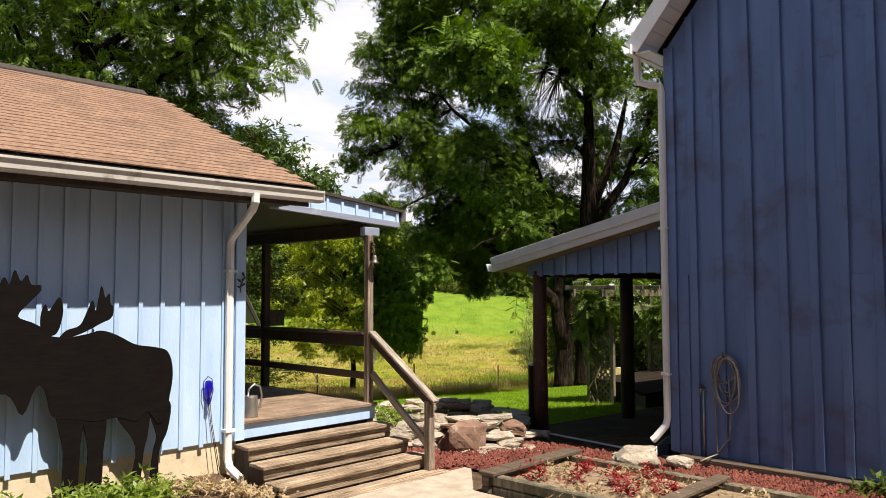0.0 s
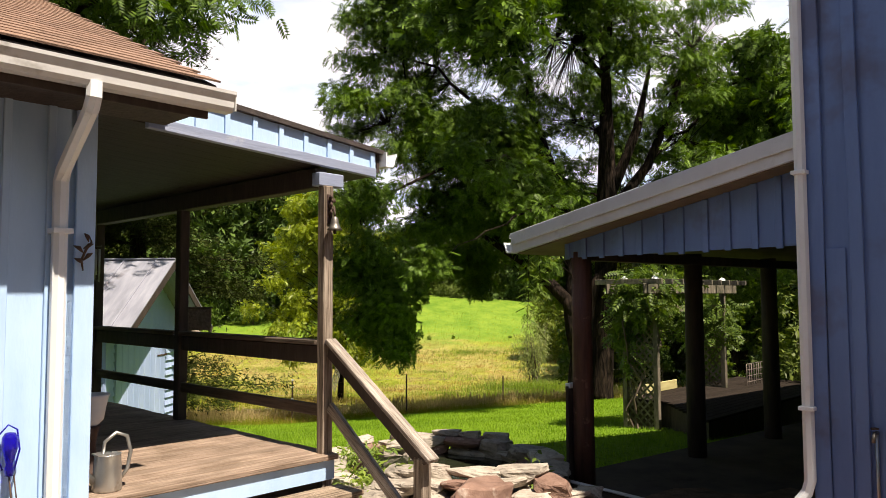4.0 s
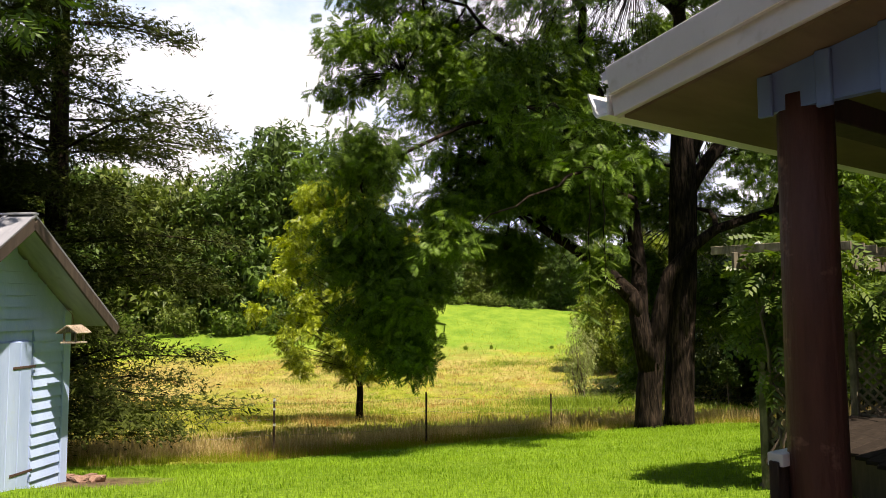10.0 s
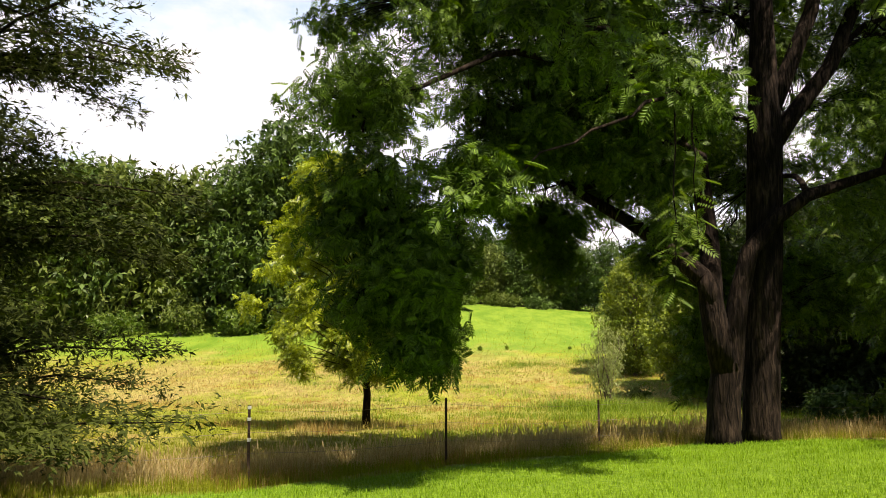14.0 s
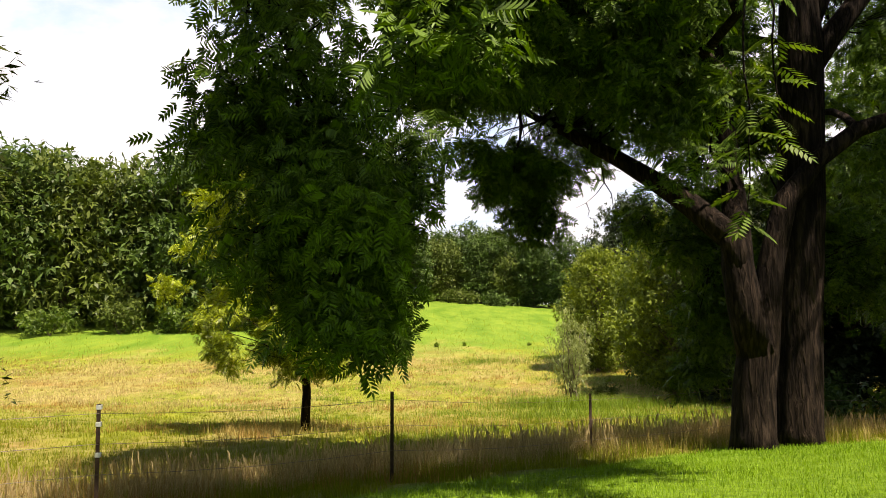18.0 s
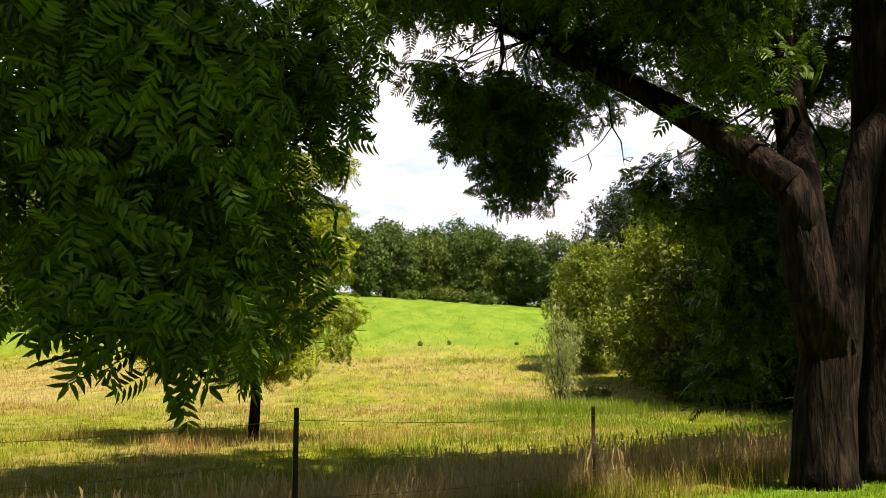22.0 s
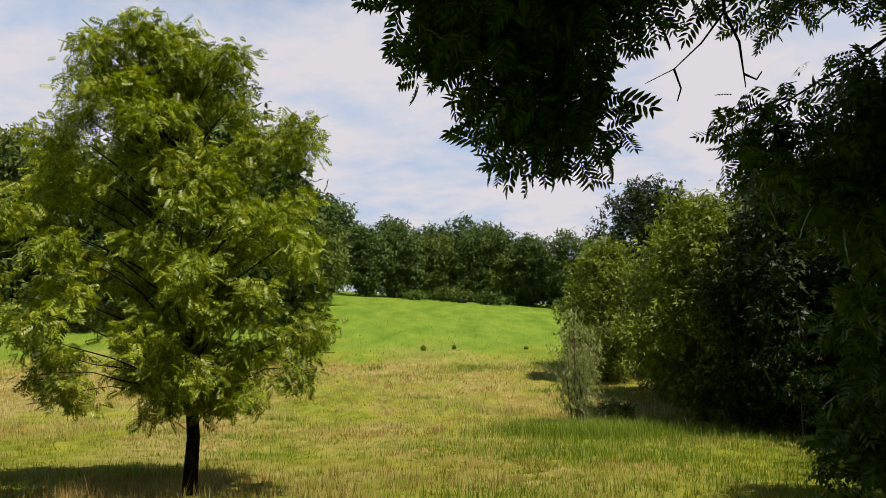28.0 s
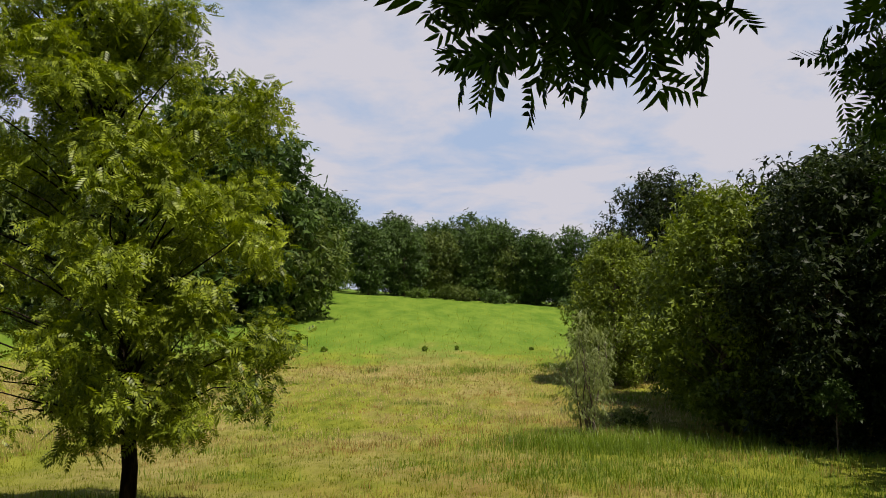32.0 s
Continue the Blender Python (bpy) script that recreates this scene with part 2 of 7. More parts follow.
M["wood_rail"] = weathered("weathered_rail", (0.20, 0.17, 0.145), (0.46, 0.42, 0.37), 1, 0.567)
# pergola's shade is put into this timber colour; bed timbers share it
M["wood_old_shaded"] = surface("old_shaded_timber", (0.07, 0.06, 0.042), (0.22, 0.19, 0.14), 3.0, (6, 6, 1.2), 0.85, 0.5, 9, spots=(0.06, 0.06, 0.035), spot_scale=3, spot_at=0.5, vary=0.15)
M["wood_brown"] = surface("brown_rail_wood", (0.052, 0.037, 0.027), (0.145, 0.11, 0.08), 2.2, (16, 0.9, 16), 0.8, 0.5, 5, detail=8, vary=0.1)
M["wood_deck"] = weathered("deck_boards", (0.20, 0.145, 0.108), (0.32, 0.25, 0.195), 0, crack=0.6, vary=0.10)
M["wood_step"] = weathered("step_boards", (0.20, 0.15, 0.105), (0.45, 0.365, 0.275), 0, crack=0.30)
# pergola deck: the carport's shade is put into the board colour
M["deck_shaded"] = surface("shaded_deck_boards", (0.012, 0.009, 0.007), (0.030, 0.023, 0.018), 3.0, (5, 5, 1), 0.9, 0.3, 9, vary=0.15, spec=0.1)
# dark timber; also carries the shade of the rear porch posts and rails
M["wood_dark"] = surface("dark_and_shaded_wood", (0.030, 0.021, 0.017), (0.066, 0.047, 0.038), 3.0, (5, 5, 1), 0.75, 0.3, 9, vary=0.1)
M["post_red"] = surface("red_brown_log", (0.06, 0.024, 0.017), (0.13, 0.055, 0.038), 2.0, (6, 6, 0.8), 0.6, 0.5, 7, spots=(0.30, 0.16, 0.11), spot_scale=7, spot_at=0.62)
# porch ceiling: base colour darkened to carry the shade under the roof
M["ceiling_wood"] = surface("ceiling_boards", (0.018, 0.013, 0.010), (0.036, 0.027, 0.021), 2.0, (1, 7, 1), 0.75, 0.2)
M["ceiling_tan"] = surface("tan_plywood", (0.13, 0.10, 0.066), (0.20, 0.155, 0.105), 1.5, (1, 4, 1), 0.8, 0.15, spots=(0.22, 0.16, 0.1), spot_scale=1.0)
M["trim_slate"] = surface("slate_trim_paint", (0.20, 0.24, 0.34), (0.28, 0.32, 0.43), 4.0, (0.4, 3, 3), 0.6, 0.2, spots=(0.36, 0.39, 0.46), spot_scale=6)
M["metal_roof"] = surface("pale_tin_roof", (0.50, 0.50, 0.55), (0.64, 0.64, 0.68), 2.0, (4, 0.6, 1), 0.38, 0.1, metal=0.35, spots=(0.40, 0.37, 0.36), spot_scale=1.5)
M["tin_dark"] = surface("weathered_tin_roof", (0.20, 0.21, 0.25), (0.34, 0.35, 0.40), 2.0, (4, 0.6, 1), 0.5, 0.1, metal=0.2, spots=(0.16, 0.15, 0.16), spot_scale=1.5)
M["concrete"] = surface("concrete", (0.30, 0.26, 0.21), (0.44, 0.39, 0.32), 6.0, rough=0.9, bump=0.3, bump_scale=80, spots=(0.24, 0.20, 0.15), spot_scale=1.3)
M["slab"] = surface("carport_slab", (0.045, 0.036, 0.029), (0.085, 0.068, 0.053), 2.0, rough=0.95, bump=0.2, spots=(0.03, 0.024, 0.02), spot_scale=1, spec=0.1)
M["stone"] = surface("field_stone", (0.22, 0.19, 0.155), (0.46, 0.41, 0.34), 3.5, rough=0.9, bump=0.7, bump_scale=14, spots=(0.16, 0.14, 0.12), spot_scale=6, spot_at=0.55, vary=0.25)
M["stone_red"] = surface("red_sandstone", (0.15, 0.085, 0.062), (0.29, 0.18, 0.135), 4.0, rough=0.9, bump=0.7, bump_scale=14, spots=(0.44, 0.36, 0.30), spot_scale=4, vary=0.2)
M["lava"] = surface("red_lava_rock", (0.10, 0.028, 0.022), (0.24, 0.075, 0.055), 5.0, rough=0.95, bump=0.8, bump_scale=60)
M["soil"] = surface("bed_soil", (0.14, 0.10, 0.065), (0.30, 0.23, 0.15), 14.0, rough=0.95, bump=0.8, bump_scale=50)
M["steel"] = surface("galvanised_steel", (0.38, 0.38, 0.37), (0.55, 0.55, 0.53), 5.0, rough=0.35, bump=0.05, metal=0.85, spots=(0.30, 0.26, 0.2), spot_scale=8)
M["bronze"] = surface("old_bronze", (0.09, 0.08, 0.07), (0.22, 0.20, 0.175), 12.0, rough=0.45, bump=0.1, metal=0.7)
M["rust"] = surface("rusty_iron", (0.045, 0.028, 0.022), (0.11, 0.07, 0.055), 9.0, rough=0.8, bump=0.3, metal=0.3)
M["black"] = surface("black_painted_board", (0.005, 0.0042, 0.004), (0.0085, 0.007, 0.0065), 4.0, (1, 1, 3), 0.8, 0.1, spots=(0.03, 0.026, 0.022), spot_scale=5, spot_at=0.72, spec=0.06)
M["hose"] = surface("grey_rubber_hose", (0.20, 0.18, 0.165), (0.33, 0.31, 0.29), 9.0, rough=0.6, bump=0.05)
M["bark"] = bark_material()
M["bark_thin"] = surface("young_bark", (0.07, 0.05, 0.04), (0.16, 0.12, 0.09), 6.0, (3, 3, 0.7), 0.9, 0.5)
M["cut_wood"] = surface("cut_limb", (0.28, 0.20, 0.14), (0.42, 0.32, 0.23), 8.0, rough=0.9, bump=0.3)
M["wire"] = surface("fence_wire", (0.16, 0.13, 0.11), (0.26, 0.22, 0.19), 12.0, rough=0.6, bump=0, metal=0.5)
M["twine"] = surface("green_twine_net", (0.10, 0.11, 0.07), (0.20, 0.20, 0.13), 15.0, rough=0.9, bump=0)
M["plank_yellow"] = surface("yellowed_plank", (0.34, 0.30, 0.12), (0.50, 0.45, 0.22), 3.0, (1, 6, 6), 0.8, 0.3)
M["leaf_walnut"] = leafage("walnut_leaves", (0.012, 0.030, 0.006), (0.155, 0.265, 0.028), 0.17, 0.5, 0.16)
M["leaf_young"] = leafage("young_walnut_leaves", (0.040, 0.072, 0.008), (0.35, 0.42, 0.030), 0.30)
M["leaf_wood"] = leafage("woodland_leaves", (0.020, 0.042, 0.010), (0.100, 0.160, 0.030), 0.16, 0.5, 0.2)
# shade put into the leaf colour, for the wood's dark right side
M["leaf_wood_shaded"] = leafage("shaded_woodland_leaves", (0.008, 0.016, 0.004), (0.040, 0.060, 0.012), 0.14, 0.5, 0.2)
# brighter leaves with the sunlight in their colour, for the lit rim
M["leaf_sunlit"] = leafage("sunny_rim_leaves", (0.055, 0.085, 0.012), (0.230, 0.290, 0.036), 0.24, 0.5, 0.2)
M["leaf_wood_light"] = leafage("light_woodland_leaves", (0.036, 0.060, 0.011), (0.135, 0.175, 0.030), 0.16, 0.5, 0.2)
M["leaf_cedar"] = leafage("cedar_needles", (0.008, 0.014, 0.004), (0.062, 0.080, 0.014), 0.12, 0.8, 0.1)
M["leaf_willow"] = leafage("willow_leaves", (0.17, 0.21, 0.07), (0.33, 0.38, 0.14), 0.40)
M["leaf_bush"] = leafage("shrub_leaves", (0.04, 0.08, 0.015), (0.14, 0.20, 0.03), 0.30)
M["grass_lawn"] = leafage("lawn_grass", (0.10, 0.20, 0.012), (0.26, 0.40, 0.03), 0.35, 0.5, 0.15)
M["grass_dry"] = leafage("dry_meadow_grass", (0.165, 0.130, 0.030), (0.47, 0.385, 0.140), 0.35, 0.7, 0.15)
M["grass_straw"] = leafage("pale_straw_grass", (0.22, 0.165, 0.065), (0.60, 0.48, 0.25), 0.35, 0.7, 0.15)
M["grass_green"] = leafage("green_meadow_grass", (0.095, 0.125, 0.009), (0.27, 0.295, 0.024), 0.38, 0.6, 0.15)
M["grass_red"] = leafage("rusty_meadow_grass", (0.19, 0.122, 0.036), (0.43, 0.285, 0.095), 0.35, 0.7, 0.15)
M["weed_tall"] = leafage("meadow_weeds", (0.08, 0.14, 0.016), (0.22, 0.30, 0.03), 0.35)
M["weed"] = leafage("bed_weeds", (0.10, 0.17, 0.03), (0.28, 0.36, 0.07), 0.35)
M["red_leaf"] = leafage("red_coleus", (0.16, 0.015, 0.02), (0.36, 0.05, 0.05), 0.3)
M["straw"] = leafage("dried_stems", (0.30, 0.22, 0.12), (0.52, 0.42, 0.28), 0.2)


def water_material():
    m, nt, b = mat_base("pond_water")
    b.inputs["Base Color"].default_value = (0.018, 0.022, 0.012, 1)
    b.inputs["Roughness"].default_value = 0.04
    n = node(nt, "ShaderNodeTexNoise", Scale=6.0, Detail=2.0)
    bp = node(nt, "ShaderNodeBump", Strength=0.06, Distance=0.02)
    nt.links.new(n.outputs[0], bp.inputs["Height"])
    nt.links.new(bp.outputs[0], b.inputs["Normal"])
    return m


def glass_material():
    m, nt, b = mat_base("blue_glass")
    b.inputs["Base Color"].default_value = (0.02, 0.012, 0.45, 1)
    b.inputs["Roughness"].default_value = 0.05
    b.inputs["Transmission Weight"].default_value = 0.7
    b.inputs["IOR"].default_value = 1.45
    return m


def ground_material():
    """One sheet: lawn near the house, a dry meadow past the fence, greener pasture up the hill, bare soil by the shed."""
    m, nt, b = mat_base("ground")
    tc = node(nt, "ShaderNodeTexCoord")
    col = node(nt, "ShaderNodeVertexColor")
    col.layer_name = "cover"
    sep = node(nt, "ShaderNodeSeparateColor")
    nt.links.new(col.outputs[0], sep.inputs[0])

    def patch(scale, a, c, lo=0.35, hi=0.65, stretch=(1, 1, 1), detail=6.0):
        mp = node(nt, "ShaderNodeMapping")
        mp.inputs["Scale"].default_value = stretch
        nt.links.new(tc.outputs["Object"], mp.inputs[0])
        n = node(nt, "ShaderNodeTexNoise", Scale=scale, Detail=detail, Roughness=0.65)
        nt.links.new(mp.outputs[0], n.inputs["Vector"])
        r = ramp_node(nt, [(lo, a), (hi, c)])
        nt.links.new(n.outputs[0], r.inputs[0])
        return r.outputs[0]

    def mixed(fac, a, c):
        mx = node(nt, "ShaderNodeMix")
        mx.data_type = "RGBA"
        nt.links.new(fac, mx.inputs["Factor"])
        nt.links.new(a, mx.inputs["A"])
        nt.links.new(c, mx.inputs["B"])
        return mx.outputs["Result"]

    lawn = patch(9.0, (0.09, 0.17, 0.012), (0.19, 0.31, 0.025))
    dry = patch(1.6, (0.195, 0.17, 0.038), (0.35, 0.305, 0.095), stretch=(1, 0.5, 1), detail=9)
    lush = patch(0.9, (0.12, 0.155, 0.012), (0.27, 0.285, 0.030), stretch=(1, 0.4, 1), detail=9)
    rust = patch(0.8, (0.17, 0.100, 0.025), (0.33, 0.20, 0.055), stretch=(1, 0.5, 1), detail=9)
    rusty = patch(0.11, (0, 0, 0), (0.75, 0.75, 0.75), 0.52, 0.64, (0.8, 1.3, 1), 5)
    dry = mixed(rusty, dry, rust)
    blot = patch(0.12, (0, 0, 0), (1, 1, 1), 0.40, 0.56, (1, 0.45, 1), 5)
    meadow = mixed(blot, dry, lush)
    hill = patch(0.35, (0.09, 0.175, 0.014), (0.175, 0.26, 0.028), stretch=(1, 0.35, 1), detail=9)
    soil = patch(6.0, (0.075, 0.05, 0.034), (0.17, 0.118, 0.078))
    c1 = mixed(sep.outputs[0], lawn, meadow)
    c2 = mixed(sep.outputs[1], c1, hill)
    c3 = mixed(sep.outputs[2], c2, soil)
    nt.links.new(c3, b.inputs["Base Color"])
    b.inputs["Roughness"].default_value = 0.95
    b.inputs["Specular IOR Level"].default_value = 0.1
    n3 = node(nt, "ShaderNodeTexNoise", Scale=7.0, Detail=9.0, Roughness=0.7)
    nt.links.new(tc.outputs["Object"], n3.inputs["Vector"])
    bp = node(nt, "ShaderNodeBump", Strength=0.8, Distance=0.12)
    nt.links.new(n3.outputs[0], bp.inputs["Height"])
    nt.links.new(bp.outputs[0], b.inputs["Normal"])
    return m


M["water"] = water_material()
M["glass"] = glass_material()
M["ground"] = ground_material()

# ---- mesh helpers ----


class Shape:
    """Collects boxes, beams, tubes and prisms into one mesh."""

    def __init__(self):
        self.v, self.f, self.smooth = [], [], []

    def add(self, vs, fs, smooth=False):
        o = len(self.v)
        self.v += [tuple(p) for p in vs]
        self.f += [tuple(i + o for i in f) for f in fs]
        self.smooth += [smooth] * len(fs)
        return self

    def box(self, x0, x1, y0, y1, z0, z1, c=0.004):
        """A box with chamfered edges."""
        c = min(c, 0.4 * min(x1 - x0, y1 - y0, z1 - z0))
        vs, idx = [], {}
        for i, x in enumerate((x0, x1)):
            for j, y in enumerate((y0, y1)):
                for k, z in enumerate((z0, z1)):
                    sx, sy, sz = (1 - 2 * i) * c, (1 - 2 * j) * c, (1 - 2 * k) * c
                    for a, p in enumerate(((x, y + sy, z + sz), (x + sx, y, z + sz), (x + sx, y + sy, z))):
                        idx[i, j, k, a] = len(vs)
                        vs.append(p)
        fs = []
        for s in (0, 1):
            q = [(s, 0, 0), (s, 1, 0), (s, 1, 1), (s, 0, 1)]
            fs.append([idx[i, j, k, 0] for i, j, k in (q if s else q[::-1])])
            q = [(0, s, 0), (0, s, 1), (1, s, 1), (1, s, 0)]
            fs.append([idx[i, j, k, 1] for i, j, k in (q if s else q[::-1])])
            q = [(0, 0, s), (1, 0, s), (1, 1, s), (0, 1, s)]
            fs.append([idx[i, j, k, 2] for i, j, k in (q if s else q[::-1])])
        for a in (0, 1):
            for b in (0, 1):
                fs.append([idx[a, b, 0, 0], idx[a, b, 1, 0], idx[a, b, 1, 1], idx[a, b, 0, 1]])
                fs.append([idx[a, 0, b, 0], idx[a, 1, b, 0], idx[a, 1, b, 2], idx[a, 0, b, 2]])
                fs.append([idx[0, a, b, 1], idx[1, a, b, 1], idx[1, a, b, 2], idx[0, a, b, 2]])
                for d in (0, 1):
                    fs.append([idx[a, b, d, 0], idx[a, b, d, 1], idx[a, b, d, 2]])
        return self.add(vs, fs)

    def beam(self, p, q, w, h, up=(0, 0, 1), c=0.004):
        """A chamfered bar from p to q, w wide and h high."""
        p, q = Vector(p), Vector(q)
        s = Shape().box(0, (q - p).length, -w / 2, w / 2, -h / 2, h / 2, c)
        x = (q - p).normalized()
        y = Vector(up).cross(x)
        y = y.normalized() if y.length > 1e-4 else Vector((0, 1, 0))
        z = x.cross(y)
        return self.add([p + x * a + y * b + z * d for a, b, d in s.v], s.f)

    def prism(self, poly, axis, lo, hi):
        """A flat outline, given in the two other axes, drawn out along one axis."""
        n = len(poly)
        put = {"x": lambda a, b, t: (t, a, b), "y": lambda a, b, t: (a, t, b), "z": lambda a, b, t: (a, b, t)}[axis]
        vs = [put(a, b, lo) for a, b in poly] + [put(a, b, hi) for a, b in poly]
        fs = [list(range(n))[::-1], list(range(n, 2 * n))] + [[i, (i + 1) % n, n + (i + 1) % n, n + i] for i in range(n)]
        return self.add(vs, fs)

    def tube(self, path, radii, n=8, cap=True, smooth=True, twist=0.0, rough=0.0, seed=1, flute=0.0):
        """A round bar along a path; radii: one number or one for each point."""
        path = [Vector(p) for p in path]
        if not isinstance(radii, (list, tuple)):
            radii = [radii] * len(path)
        rng = random.Random(seed)
        vs = []
        side = None
        for i, p in enumerate(path):
            d = (path[min(i + 1, len(path) - 1)] - path[max(i - 1, 0)]).normalized()
            if side is None:
                side = d.orthogonal().normalized()
            side = (side - d * side.dot(d)).normalized()
            other = d.cross(side)
            for k in range(n):
                a = 2 * math.pi * k / n + twist * i
                r = radii[i] * (1 + rough * (rng.random() - 0.5))
                if flute:
                    r *= 1 + flute * noise.noise((3.2 * math.cos(a) + seed, 3.2 * math.sin(a), 0.35 * i)) + 0.4 * flute * (k % 2)
                vs.append(p + (side * math.cos(a) + other * math.sin(a)) * r)
        fs = []
        for i in range(len(path) - 1):
            for k in range(n):
                a, b = i * n + k, i * n + (k + 1) % n
                fs.append([a, b, b + n, a + n])
        if cap:
            fs.append(list(range(n))[::-1])
            fs.append([(len(path) - 1) * n + k for k in range(n)])
        return self.add(vs, fs, smooth)

    def lathe(self, rings, at=(0, 0, 0), n=16, smooth=True):
        """Rings of (radius, height) round an upright axis."""
        vs = [(at[0] + r * math.cos(2 * math.pi * k / n), at[1] + r * math.sin(2 * math.pi * k / n), at[2] + z) for r, z in rings for k in range(n)]
        fs = [[i * n + k, i * n + (k + 1) % n, (i + 1) * n + (k + 1) % n, (i + 1) * n + k] for i in range(len(rings) - 1) for k in range(n)]
        return self.add(vs, fs, smooth)

    def mesh(self, name, material):
        me = bpy.data.meshes.new(name)
        me.from_pydata(self.v, [], self.f)
        me.polygons.foreach_set("use_smooth", self.smooth)
        me.materials.append(material)
        me.update()
        return me


def thing(name, label, category, m=None, group="", kind=""):
    ob = new(name)
    ob.empty_display_size = 0.1
    if m is not None:
        ob.matrix_world = m
    return tagged(ob, label, category, group, kind)


def part(name, shape, material, parent, label=""):
    """One mesh object under a thing or a part, in its parent's frame."""
    me = shape if isinstance(shape, bpy.types.Mesh) else shape.mesh(name, material)
    ob = new(name, me)
    ob.parent = parent
    if label:
        tagged(ob, label)
    return ob


def solo(name, shape, material, label, category, m=None, group="", kind=""):
    me = shape if isinstance(shape, bpy.types.Mesh) else shape.mesh(name, material)
    ob = new(name, me)
    if m is not None:
        ob.matrix_world = m
    return tagged(ob, label, category, group, kind)


def turned(deg, x=0.0, y=0.0, z=0.0):
    return pose(x, y, z, 0, 0, deg)


def quads_mesh(name, corners, material):
    """A mesh of loose quads from an array (n, 4, 3)."""
    corners = np.asarray(corners, dtype=np.float32)
    n = len(corners)
    me = bpy.data.meshes.new(name)
    me.vertices.add(4 * n)
    me.vertices.foreach_set("co", corners.ravel())
    me.loops.add(4 * n)
    me.loops.foreach_set("vertex_index", np.arange(4 * n, dtype=np.int32))
    me.polygons.add(n)
    me.polygons.foreach_set("loop_start", np.arange(0, 4 * n, 4, dtype=np.int32))
    me.materials.append(material)
    me.update(calc_edges=True)
    return me


HOUSE = turned(46)      # u along the house front, v away from it
CARPORT = turned(39)


def smoothstep(a, b, x):
    t = np.clip((np.asarray(x, float) - a) / (b - a), 0, 1)
    return t * t * (3 - 2 * t)


PROFILE_Y = [-60, 4, 9, 12, 14, 18, 22, 25, 28, 34, 40.4, 50, 60, 75, 87, 100, 115, 130, 160, 190, 260, 420, 900]
PROFILE_Z = [0.4, 0.15, 0.05, -0.05, -0.1, -0.5, -0.98, -1.32, -1.72, -2.55, -3.2, -4.2, -4.85, -4.85, -4.42, -3.56, -2.3, -1.0, 1.5, 2.3, 3.6, 5.0, 6.0]


def height(x, y):
    """The lie of the land."""
    x, y = np.asarray(x, float), np.asarray(y, float)
    z = np.zeros(np.broadcast(x, y).shape)
    for dy in (-3, -1.5, 0, 1.5, 3):
        z = z + np.interp(y + dy * np.clip((y - 14) / 30, 0.05, 2.5), PROFILE_Y, PROFILE_Z) / 5
    z = z + 0.06 * np.clip(x, -4, 6) * smoothstep(15, 24, y) * (1 - smoothstep(29, 40, y))
    z = z + 0.22 * smoothstep(-1.5, -2.5, x) * smoothstep(9, 7.5, y)
    z = z - 0.058 * np.clip(x, -36, 44) * smoothstep(88, 155, y)
    return z


def lawn_edge(x):
    """Where the lawn ends and the meadow begins."""
    return np.interp(x, [-40, -12, -8, -4, -0.8, 1.5, 4, 6.3, 9, 20, 60], [14, 16.5, 19.0, 22.2, 24.7, 25.8, 27.6, 27.2, 25.5, 23, 20])

